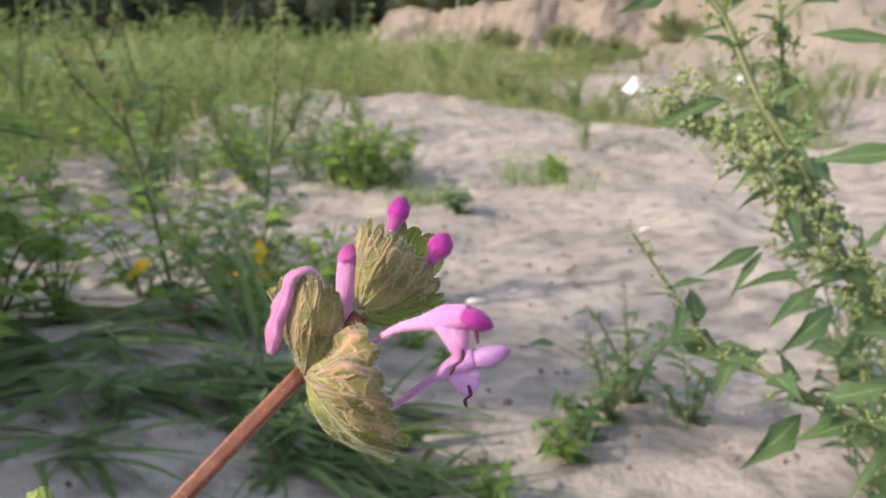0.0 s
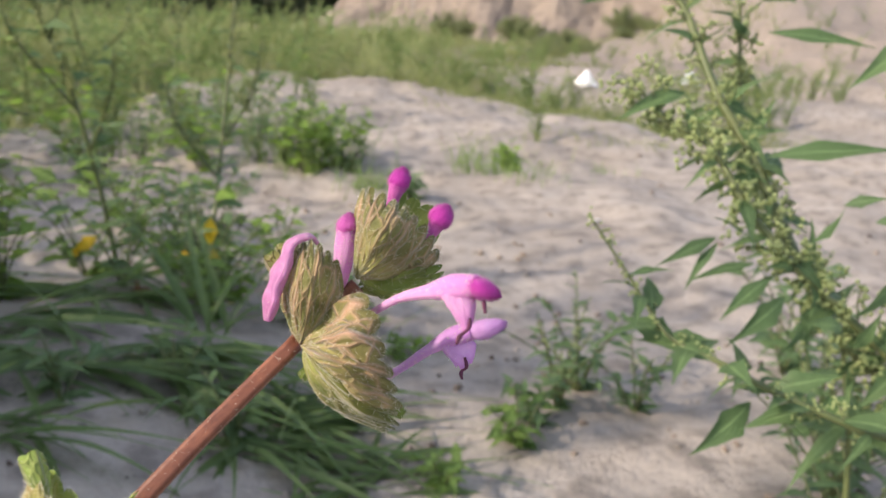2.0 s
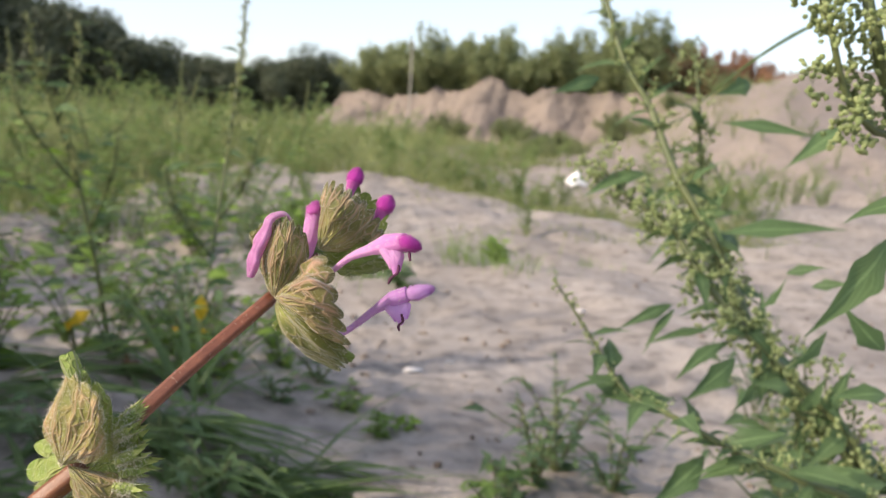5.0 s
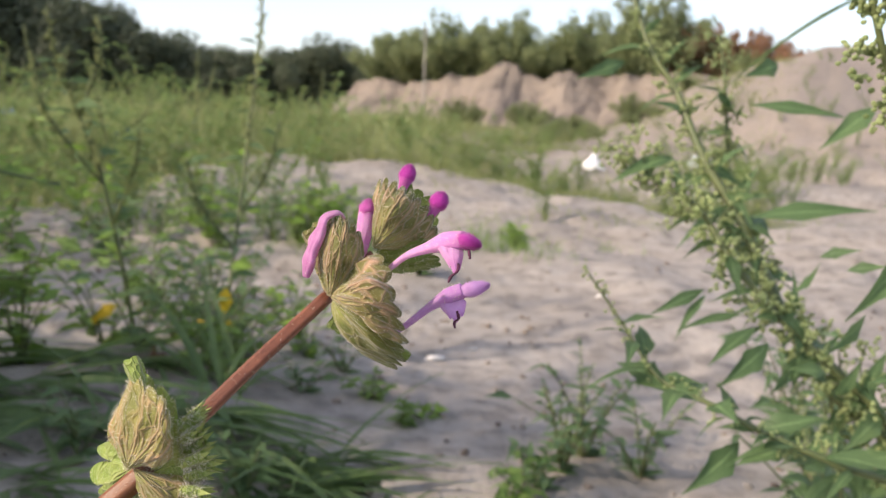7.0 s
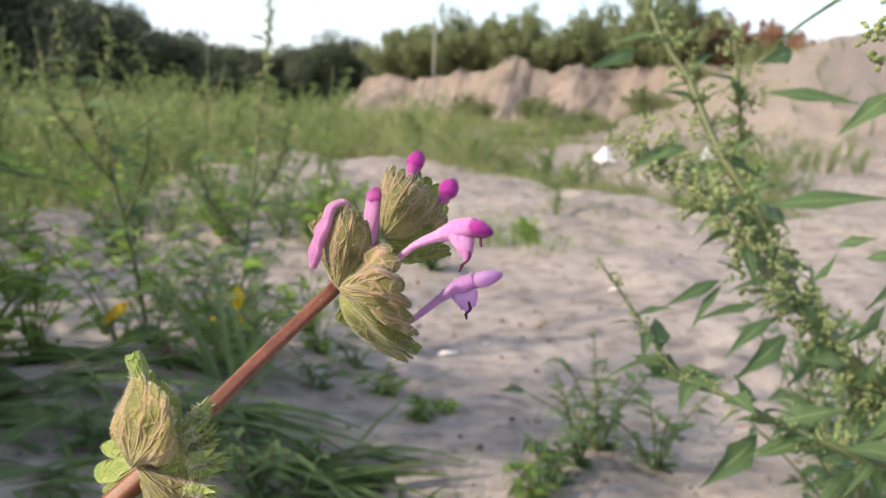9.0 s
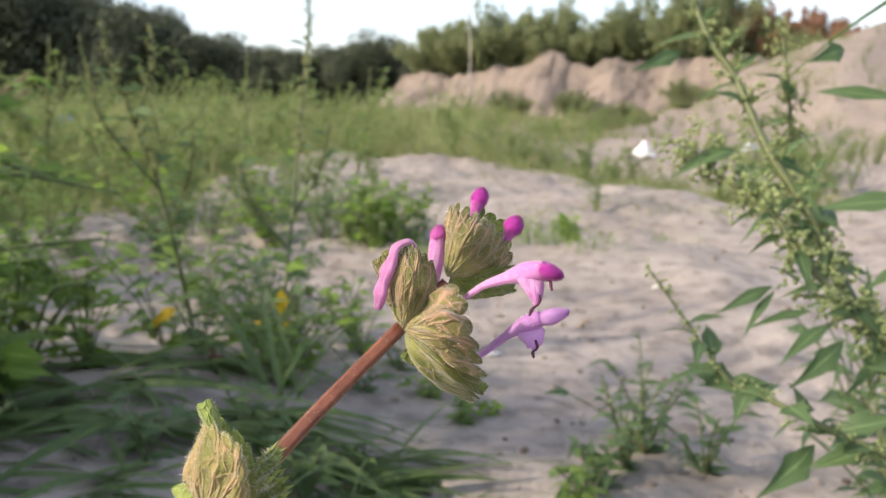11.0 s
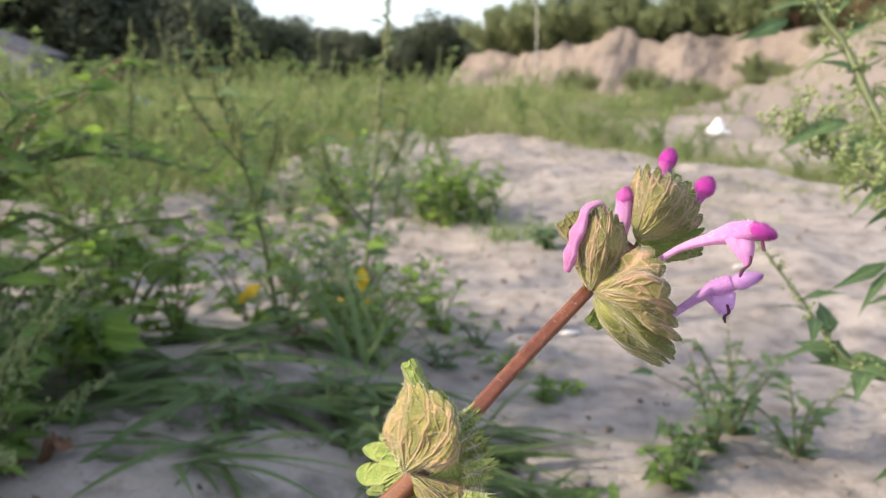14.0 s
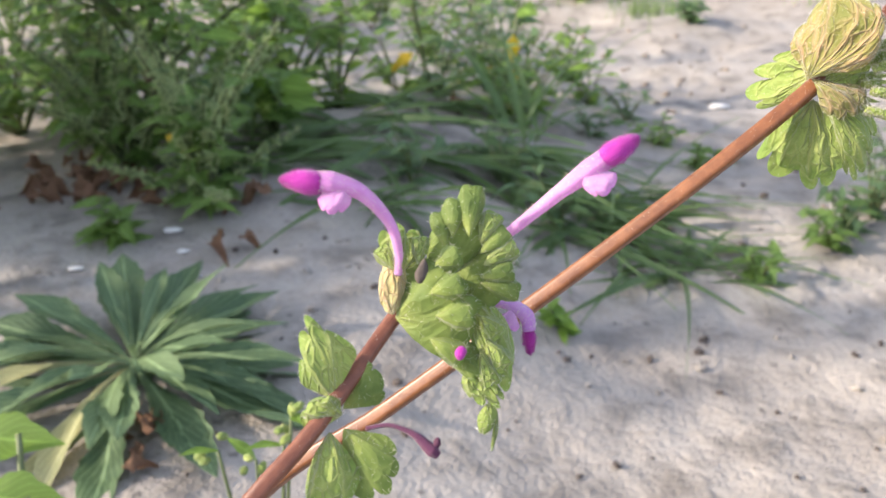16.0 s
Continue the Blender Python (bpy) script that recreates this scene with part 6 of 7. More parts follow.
def low_weed(x, y, count, high, leaf, seed, label, meshes=None, spike=True):
    base = on_ground(x, y)
    root = thing("small_weed", base, label, "weed", "small weeds on sand")
    r = np.random.default_rng(seed)
    lines, pool = [], []
    for i in range(count):
        a = r.uniform(0, 2 * math.pi)
        ln = high * r.uniform(0.3, 0.9)
        up = high * r.uniform(0.45, 1.0)
        p0 = (base[0], base[1], base[2] - 0.003)
        line = [p0, (p0[0] + 0.35 * ln * math.cos(a), p0[1] + 0.35 * ln * math.sin(a), p0[2] + 0.6 * up), (p0[0] + 0.8 * ln * math.cos(a), p0[1] + 0.8 * ln * math.sin(a), p0[2] + up)]
        lines.append(line)
        if base[1] <= 0.95:
            stems(root, base, [(line, [0.0010, 0.0005])], STEM_GREEN, n=6)
        scatter_leaves(root, base, line, meshes or GOOSE_LEAF, 8, leaf, seed + 10 + i, pool=pool)
        if spike and (i % 2 == 0 if base[1] <= 0.95 else i == 0):
            seed_spike(root, glide(line, 6), base, 0.55, 0.0022, 1.6, seed + 40 + i, GOOSE_SEED, "tiny pale seeds", 1.0)
    if base[1] > 0.95:
        shoots = join(*(tube(glide([tuple(Vector(p) - Vector(base)) for p in line], 4), [0.0011, 0.0005], 5) for line in lines))
        tagged(part("shoot", shoots, STEM_GREEN, root, "thin green shoots"), kind="stuff")
        foliage(root, pool)


for k, (x, y, n_, high, leaf) in enumerate(((-0.235, 0.70, 5, 0.10, 0.026), (-0.300, 0.80, 6, 0.12, 0.028), (-0.150, 0.72, 7, 0.085, 0.024), (-0.215, 0.90, 8, 0.13, 0.028),
                                            (-0.460, 0.74, 6, 0.12, 0.030), (-0.100, 0.80, 5, 0.07, 0.020), (-0.560, 0.66, 7, 0.14, 0.032),
                                            (-0.155, 0.66, 8, 0.085, 0.018), (-0.320, 0.66, 9, 0.12, 0.022),
                                            (-0.345, 0.46, 9, 0.09, 0.020), (-0.470, 0.56, 9, 0.11, 0.022))):
    low_weed(x, y, n_, high, leaf, 1100 + 60 * k, "leafy green weed among grass on the sand", (GOOSE_LEAF, DARK_LEAF, LIME_LEAF)[k % 3])
for k, (x, y, n_, high, leaf) in enumerate(((-0.205, 0.80, 7, 0.13, 0.022), (-0.255, 0.88, 8, 0.15, 0.024), (-0.165, 0.70, 7, 0.09, 0.020), (-0.330, 1.02, 8, 0.16, 0.026), (-0.225, 1.05, 7, 0.13, 0.024), (-0.130, 0.92, 6, 0.09, 0.020),
                                            (-0.060, 0.78, 6, 0.045, 0.016), (-0.030, 0.71, 5, 0.035, 0.015), (-0.090, 0.70, 6, 0.045, 0.016), (0.000, 0.64, 4, 0.030, 0.014))):
    low_weed(x, y, n_, high, leaf, 6000 + 60 * k, "small-leaved green weed on the shaded sand", (GOOSE_LEAF, DARK_LEAF)[k % 2], k < 6)
for k, (x, y, n_, high, leaf) in enumerate(((-0.64, 1.18, 9, 0.17, 0.034), (-0.50, 1.36, 9, 0.15, 0.034), (-0.70, 1.45, 9, 0.18, 0.036),
                                            (-0.60, 1.60, 10, 0.18, 0.036), (-0.40, 1.62, 9, 0.15, 0.034), (-0.82, 1.36, 9, 0.18, 0.036))):
    low_weed(x, y, n_, high, leaf, 8200 + 60 * k, "loose light green leafy weed on the sand", (LIME_LEAF, GOOSE_LEAF, DARK_LEAF)[k % 3])
low_weed(0.145, 0.600, 9, 0.095, 0.020, 700, "small sprawling weed with thin upright shoots on sand")
low_weed(0.100, 0.530, 6, 0.035, 0.018, 720, "low green seedling patch on sand", GOOSE_LEAF, False)
low_weed(0.030, 0.445, 6, 0.030, 0.014, 740, "low green seedling on sand", DARK_LEAF, False)
for k, (x, y) in enumerate(((-0.100, 0.475), (-0.145, 0.520), (-0.200, 0.470))):
    low_weed(x, y, 6, 0.05, 0.020, 3000 + 40 * k, "small leafy weed among the flattened grass", GOOSE_LEAF, False)
low_weed(-0.085, 0.345, 4, 0.018, 0.012, 750, "tiny green seedling on sand", LIME_LEAF, False)
low_weed(-0.345, 0.335, 5, 0.030, 0.020, 760, "small green seedling with oval leaves", DARK_LEAF, False)
low_weed(0.120, 0.560, 9, 0.08, 0.016, 790, "thin upright seedlings on sand")
low_weed(0.085, 0.500, 7, 0.04, 0.016, 795, "low leafy seedling patch on sand", DARK_LEAF, False)
for k, (x, y, high) in enumerate(((-0.155, 1.59, 0.145), (-0.19, 1.63, 0.15), (-0.12, 1.60, 0.12), (-0.085, 1.57, 0.08), (-0.17, 1.55, 0.16), (-0.215, 1.60, 0.12), (-0.36, 1.55, 0.14), (-0.27, 1.62, 0.12), (-0.42, 1.80, 0.18), (-0.34, 1.98, 0.20), (-0.17, 1.92, 0.13), (-0.50, 1.65, 0.18), (-0.10, 1.98, 0.10), (0.02, 1.30, 0.05), (0.24, 1.72, 0.07))):
    low_weed(x, y, 9, high, 0.030, 1900 + 60 * k, "feathery green weed at the edge of the sand", (LIME_LEAF, GOOSE_LEAF)[k % 2])
for k, (x, y, high, leaf) in enumerate(((0.215, 0.335, 0.09, 0.026), (0.250, 0.380, 0.11, 0.026), (0.185, 0.345, 0.05, 0.022), (0.265, 0.440, 0.10, 0.024), (0.300, 0.52, 0.12, 0.026), (0.33, 0.64, 0.12, 0.026))):
    low_weed(x, y, 9, high, leaf, 2500 + 60 * k, "leafy green weed below the goosefoot plants")
low_weed(0.180, 0.560, 6, 0.07, 0.020, 770, "small sprawling weed with thin upright shoots on sand")
low_weed(0.020, 0.66, 3, 0.022, 0.012, 780, "tiny green seedling on sand", LIME_LEAF, False)


# ---------------------------------------------------------------- bits on the sand
def litter_bits():
    r = np.random.default_rng(31)
    spots = ((-0.405, 0.445), (-0.44, 0.44), (-0.455, 0.41), (-0.39, 0.41), (-0.278, 0.353), (-0.43, 0.40), (-0.36, 0.43), (-0.285, 0.40), (-0.20, 0.66), (-0.47, 0.36), (-0.41, 0.425), (-0.425, 0.415), (-0.395, 0.43), (-0.44, 0.455), (-0.45, 0.43), (-0.375, 0.415), (-0.40, 0.40), (-0.48, 0.42), (-0.34, 0.405))
    spots = [(x + r.normal(0, 0.012), y + r.normal(0, 0.010)) for x, y in spots for _ in range(2)]
    for k, (x, y) in enumerate(spots):
        ob = new("dead_leaf", DEAD_LEAF[k % 2])
        ob.matrix_world = aim(on_ground(x, y, 0.006), (r.normal(), r.normal(), 0.15), (0.2, -0.3, 1), r.uniform(0.013, 0.027), r.uniform(-0.9, 0.9))
        tagged(ob, "crumpled brown dead leaf lying on sand", "dead leaf", "dead leaves")
    for k in range(7):
        ob = new("dead_leaf", DEAD_LEAF[k % 2])
        ob.matrix_world = aim(on_ground(-0.232 + r.normal(0, 0.012), 0.172 + r.normal(0, 0.008), 0.004), (r.normal(), r.normal(), 0.15), (0.2, -0.3, 1), r.uniform(0.009, 0.014), r.uniform(-0.6, 0.6))
        tagged(ob, "crumpled brown dead leaf lying on sand", "dead leaf", "dead leaves")
    for k, (x, y, s) in enumerate(((-0.318, 0.356, 0.012), (-0.300, 0.335, 0.008), (0.035, 0.86, 0.024), (-0.345, 0.30, 0.009), (0.30, 1.2, 0.02), (-0.28, 0.31, 0.008), (0.08, 0.9, 0.01))):
        g = blob((0, 0, 0), (1, 0.3, 0), s, s * 0.7, s * 0.3, 9, 6, 0.2, 0.12, k)
        ob = part("shell_chip", g, SHELL, None)
        ob.location = on_ground(x, y, s * 0.1)
        tagged(ob, "broken white shell chip half sunk in sand", "shell", "shell chips")
    geos = []
    for _ in range(260):
        a, d = r.uniform(-0.8, 0.7), 0.22 * math.exp(r.uniform(0, 2.2))
        x, y = d * math.sin(a) - 0.05, d * math.cos(a)
        s = 0.0012 + 0.0045 * r.random() ** 2.2 * (1 + 0.5 * d)
        geos.append(blob(on_ground(x, y, 0.2 * s), r.normal(0, 1, 3), s, s * 0.8, s * 0.6, 6, 4, 0, 0.2, int(r.integers(99))))
    ob = part("crumbs", join(*geos), CRUMB)
    tagged(ob, "dark crumbs and pellets strewn over the sand", "crumbs", kind="stuff")
    geos = []
    for _ in range(160):
        a, d = r.uniform(-0.7, 0.7), 0.3 * math.exp(r.uniform(0, 2.0))
        x, y = d * math.sin(a) - 0.03, d * math.cos(a)
        s = r.uniform(0.003, 0.009) * (0.7 + 0.4 * d)
        geos.append(blob(on_ground(x, y, 0.1 * s), r.normal(0, 1, 3), s, s * 0.8, s * 0.6, 6, 4, 0, 0.2, int(r.integers(99))))
    clods = []
    for _ in range(170):
        a, d = r.uniform(-0.5, 0.7), 0.5 * math.exp(r.uniform(0, 1.5))
        x, y = d * math.sin(a) - 0.03, d * math.cos(a)
        s = r.uniform(0.003, 0.011) * (0.6 + 0.5 * d)
        clods.append(blob(on_ground(x, y, 0.1 * s), r.normal(0, 1, 3), s, s * 0.8, s * 0.5, 6, 4, 0, 0.25, int(r.integers(99))))
    for px, py, spread, count in ((0.036, 0.93, 0.05, 9), (0.10, 1.02, 0.06, 12), (-0.02, 1.12, 0.05, 6), (0.17, 0.80, 0.05, 6)):
        for _ in range(count):
            s = r.uniform(0.003, 0.012)
            clods.append(blob(on_ground(px + r.normal(0, spread), py + r.normal(0, 0.7 * spread), 0.15 * s), r.normal(0, 1, 3), s, s * 0.8, s * 0.6, 6, 4, 0, 0.25, int(r.integers(99))))
    ob = part("clods", join(*clods), CLOD)
    tagged(ob, "brown damp clods and bits scattered over the sand", "clods", kind="stuff")
    ob = part("pebbles", join(*geos), SAND)
    tagged(ob, "small sandy clods and pebbles", "pebbles", kind="stuff")


litter_bits()

# ---------------------------------------------------------------- field of grass and weeds behind
def blades(xy, high, width, lean, seed, rows=4):
    """Many curved grass blades as one mesh, from arrays."""
    r = np.random.default_rng(seed)
    n_ = len(xy)
    z = ground_z(xy[:, 0], xy[:, 1])
    a = r.uniform(0, 2 * np.pi, n_)
    hgt = high * r.uniform(0.5, 1.25, n_)
    bend = lean * r.uniform(0.2, 1.5, n_) * hgt
    w = width * r.uniform(0.6, 1.3, n_)
    face = r.uniform(0, np.pi, n_)
    sx, sy = np.cos(face) * w / 2, np.sin(face) * w / 2
    cols = []
    for k in range(rows):
        s = k / (rows - 1)
        cx, cy, cz = xy[:, 0] + np.cos(a) * bend * s**2, xy[:, 1] + np.sin(a) * bend * s**2, z - 0.005 + hgt * s * (1 - 0.18 * lean * s)
        t = 1 - s**1.5 if k < rows - 1 else 0.06
        cols += [np.stack([cx - sx * t, cy - sy * t, cz], 1), np.stack([cx + sx * t, cy + sy * t, cz], 1)]
    v = np.stack(cols, 1).reshape(-1, 3)
    m = 2 * rows
    f = np.concatenate([np.arange(n_)[:, None] * m + np.array([2 * k, 2 * k + 1, 2 * k + 3, 2 * k + 2]) for k in range(rows - 1)])
    return v.tolist(), f.tolist()


def field_spots(count, seed, near=1.9, far=17.0):
    """Places where the weeds stand: beyond the bare sand, thick at the back and to the left, with a strip along the slope's foot."""
    r = np.random.default_rng(seed)
    out = []
    while len(out) < count:
        d = near * math.exp(r.uniform(0, math.log(far / near)))
        s = r.uniform(-1.05, 0.45)
        x, y = d * s, d
        edge = float(crest_y(s)) + 0.12
        patch = float(lattice(np.array(x / 0.6), np.array(y / 0.9), 21))
        ok = 0.0
        if s < 0.06 and y > edge + 0.3 * patch:
            ok = 0.75 + 0.6 * patch
        elif 0.06 <= s and edge < y < edge + 1.3 + 0.5 * patch:
            ok = 1.0 + 0.4 * patch
        elif 0.06 <= s < 0.20 and y > 6.5:
            ok = 0.45 + 0.6 * patch
        elif s >= 0.06:
            ok = 0.04 + 0.9 * max(0.0, patch - 0.1)
        if r.random() < ok:
            out.append((x, y))
    return np.array(out)


def clustered(spots, per, spread, seed):
    r = np.random.default_rng(seed)
    d = np.linalg.norm(spots, axis=1)
    xy = np.repeat(spots, per, axis=0) + r.normal(0, 1, (len(spots) * per, 2)) * spread * np.repeat(0.6 + 0.1 * d, per)[:, None]
    return xy


spots = field_spots(4600, 1)
xy = clustered(spots, 12, 0.10, 2)
dist = np.linalg.norm(xy, axis=1)
clump = 0.75 + 0.55 * lattice(xy[:, 0] / 0.35, xy[:, 1] / 0.5, 33)
ob = part("meadow_grass", blades(xy, (0.13 + 0.022 * dist) * np.maximum(0.25, clump) * np.where(xy[:, 0] / xy[:, 1] > 0.08, 0.6, 1.0), 0.0030 + 0.0009 * dist, 2.1, 3), FIELD)
tagged(ob, "tall yellow-green meadow grass and weeds", "grass", kind="stuff")
spots = field_spots(800, 4, 2.4, 16)
spots = spots[spots[:, 0] / spots[:, 1] < 0.02]
xy = clustered(spots, 5, 0.04, 5)
dist = np.linalg.norm(xy, axis=1)
ob = part("meadow_stalks", blades(xy, 0.27 + 0.018 * dist, 0.0035 + 0.0010 * dist, 0.6, 6), FIELD_SEED)
tagged(ob, "pale seeding stalks among the grass", "grass", kind="stuff")


def weed_foliage(high, seed, count=90, leaf=0.03):
    """A bushy field weed: stalks with many leaves and seed tips, as (stem, foliage, seeds)."""
    r = np.random.default_rng(seed)
    st, lv, sd = [], [], []
    lf = leaf_geo(0.3, 0.25, 0.2, 0, 0, 0.1, 5, 0.4, 0, 1.1)
    for i in range(5):
        a, ln = r.uniform(0, 6.28), high * r.uniform(0.15, 0.6)
        h = high * r.uniform(0.6, 1.0)
        line = glide([(0, 0, -0.01), (0.3 * ln * math.cos(a), 0.3 * ln * math.sin(a), 0.5 * h), (ln * math.cos(a), ln * math.sin(a), h)], 5)
        st.append(tube(line, [0.0022, 0.0009], 5))
        for k in range(count // 5):
            p = line[r.integers(2, len(line))] + r.normal(0, 0.004, 3)
            b = r.uniform(0, 6.28)
            m = aim(p, (math.cos(b), math.sin(b), r.uniform(-0.1, 0.8)), (0, 0, 1), leaf * r.uniform(0.5, 1.3), r.uniform(-0.6, 0.6))
            lv.append(([tuple(m @ Vector(v)) for v in lf[0]], lf[1], lf[2]))
        for k in range(14):
            p = line[-1] - (line[-1] - line[-3]) * r.uniform(0, 1.6) + r.normal(0, 0.004, 3)
            sd.append(blob(p, (0, 0, 1), 0.012, 0.006, None, 5, 3))
    return join(*st), join(*lv), join(*sd)


def field_weeds():
    kinds = []
    for k, (high, leaf) in enumerate(((0.34, 0.034), (0.26, 0.030), (0.42, 0.036))):
        st, lv, sd = weed_foliage(high, 80 + k, 200, leaf * 1.1)
        root = thing("field_weed", (0, 0, 0), "bushy green weed with pale seed tips in the meadow", "weed", "meadow weeds")
        part("stem", st, WEED, root)
        tagged(part("foliage", lv, WEED, root), kind="stuff")
        tagged(part("seed_head", sd, FIELD_SEED, root), kind="stuff")
        kinds.append(root)
    r = np.random.default_rng(77)
    # The first nine stand out of view, added to shade the near sand.
    places = [(-0.58, 0.32), (-0.66, 0.34), (-0.56, 0.37), (-0.62, 0.39), (-0.70, 0.40), (-0.52, 0.33), (-0.58, 0.06), (-0.50, 0.10), (-0.66, 0.09), (-0.66, 1.22), (-0.50, 1.42), (-0.80, 1.55), (-0.60, 1.02), (-0.42, 1.75), (-0.72, 2.05), (-0.62, 2.3), (-0.50, 2.75), (-0.38, 3.2), (-0.60, 3.0), (-1.2, 2.3), (-0.98, 1.9), (-0.92, 2.15), (-1.0, 2.5), (-0.85, 2.6), (-0.75, 2.75)]
    # Unseen weeds left of the view, put there only to cast shade.
    tall = [(-0.75, 0.33), (-0.62, 0.20), (-0.84, 0.22), (-0.58, 0.26), (-0.52, 0.30), (-0.68, 0.26), (-0.66, 0.15), (-0.78, 0.18),
            (-1.25, 1.65), (-1.35, 2.0), (-1.12, 1.30), (-1.02, 1.10), (-1.45, 1.80), (-1.22, 1.45), (-1.65, 2.3), (-0.95, 0.95), (-0.90, 0.82), (-1.05, 0.90), (-0.98, 0.72)]
    places += tall
    mats = np.random.default_rng(64)
    slope = [(float(cx + mats.normal(0, w)), float(cy + mats.normal(0, 1.3 * w))) for cx, cy, w, n_ in ((2.25, 10.0, 0.5, 14), (1.95, 4.5, 0.30, 12), (2.4, 5.2, 0.35, 10), (1.6, 3.7, 0.22, 8), (3.6, 8.2, 0.5, 8)) for _ in range(n_)]
    slope += [(4.6, 9.6), (5.2, 10.8), (4.0, 10.2), (5.8, 11.5), (3.6, 9.4), (6.4, 13.0), (4.8, 12.4), (3.2, 8.4), (5.0, 9.0), (6.0, 10.4), (3.4, 11.2), (4.4, 13.8), (2.4, 5.9), (2.9, 6.3), (1.75, 5.45), (3.3, 7.4), (2.65, 5.3), (3.6, 6.9), (3.1, 5.9), (1.5, 5.2), (2.3, 5.0), (2.75, 5.7), (3.4, 6.2), (1.9, 6.0), (2.5, 6.9), (3.9, 7.6), (3.0, 7.2), (4.3, 8.4), (1.3, 4.7), (3.7, 8.2)]
    places += slope
    places += [(-0.42, 2.05), (-0.55, 2.2), (-0.68, 2.05), (-0.80, 2.25), (-0.95, 2.1), (-0.36, 2.3), (-0.50, 2.4), (-0.62, 1.85), (-0.78, 1.95), (-1.05, 2.3), (-0.25, 2.5), (-0.90, 1.8)]
    places += [tuple(p) for p in field_spots(235, 8, 2.0, 11.0)]
    for i, (x, y) in enumerate(places):
        m = Matrix.Translation(on_ground(x, y)) @ Matrix.Rotation(r.uniform(0, 6.28), 4, "Z") @ Matrix.Scale(r.uniform(0.75, 1.3) * (1 + 0.03 * y) * (0.62 if x > 0.02 * y or y < 2.8 else 1.0) * (0.75 if (x, y) in slope else 1.0) if (x, y) not in tall else r.uniform(1.25, 1.5), 4)
        if i < 3:
            kinds[i].matrix_world = m
        else:
            c = copy_thing(kinds[i % 3], m)
            c.matrix_world = m


field_weeds()


def tuft(x, y, count, high, wide, seed, label, width=0.0026):
    r = np.random.default_rng(seed)
    pts = np.array([x, y]) + r.normal(0, wide, (count, 2))
    g = blades(pts, high, width, 0.55, seed + 1)
    base = Vector(on_ground(x, y))
    root = thing("grass_tuft", tuple(base), label, "grass", "grass tufts")
    verts = [tuple(Vector(v) - base) for v in g[0]]
    for k in range(6):
        mine = [f for f in g[1] if (f[0] // 8) % 6 == k]
        used = sorted({i for f in mine for i in f})
        back = {i: n_ for n_, i in enumerate(used)}
        tagged(part("sheaf", ([verts[i] for i in used], [tuple(back[i] for i in f) for f in mine]), WEED, root), kind="stuff")


tuft(-0.150, 1.60, 130, 0.120, 0.060, 900, "bushy bright green tuft on the sand", 0.0024)
tuft(-0.235, 1.74, 110, 0.12, 0.065, 901, "bushy bright green tuft on the sand", 0.0024)
tuft(-0.035, 1.42, 120, 0.05, 0.035, 902, "low green tuft on sand")
tuft(0.165, 1.62, 90, 0.07, 0.035, 903, "thin green tuft on sand")
tuft(0.26, 1.52, 60, 0.04, 0.035, 904, "thin green tuft on sand")
tuft(0.46, 1.75, 40, 0.05, 0.03, 905, "thin green tuft on sand")
tuft(-0.50, 2.0, 200, 0.12, 0.08, 906, "bushy green tuft at the edge of the sand", 0.0035)


def scrap(name, at, size, mat, label, seed, turn=0.0):
    """A crumpled sheet lying on the ground."""
    r = np.random.default_rng(seed)
    n_ = 13
    verts = []
    for j in range(n_):
        for i in range(n_):
            u, v = 2 * i / (n_ - 1) - 1, 2 * j / (n_ - 1) - 1
            round_ = max(abs(u), abs(v)) / (math.hypot(u, v) + 1e-9)
            u, v = u * (0.35 + 0.65 * round_), v * (0.35 + 0.65 * round_)
            ragged = 1 + 0.08 * math.sin(3.1 * u + 2.3 * v + seed) + r.uniform(-0.02, 0.02)
            hump = max(0.0, 1 - 0.75 * (u * u + v * v)) * (0.85 + 0.15 * math.sin(4 * u - 3 * v + seed))
            verts.append((u * size[0] / 2 * ragged, v * size[1] / 2 * ragged, size[2] * (hump + r.uniform(0, 0.07))))
    faces = [(j * n_ + i, j * n_ + i + 1, (j + 1) * n_ + i + 1, (j + 1) * n_ + i) for j in range(n_ - 1) for i in range(n_ - 1)]
    ob = part(name, (verts, faces), mat, None, smooth=False)
    ob.matrix_world = Matrix.Translation(at) @ Matrix.Rotation(turn, 4, "Z")
    tagged(ob, label, "litter", "litter")


scrap("paper_scrap", on_ground(1.075, 4.78, -0.012), (0.135, 0.12, 0.10), PAPER, "crumpled white paper scrap lying on sand", 1, 0.4)
scrap("plastic_scrap", on_ground(2.20, 6.25, 0.0), (0.24, 0.16, 0.14), FOIL, "pale bluish plastic scrap on sand", 2, 0.9)
scrap("plastic_scrap", on_ground(-3.4, 7.3, 0.05), (0.16, 0.14, 0.16), BLUE, "small blue plastic scrap among weeds", 3, 0.2)

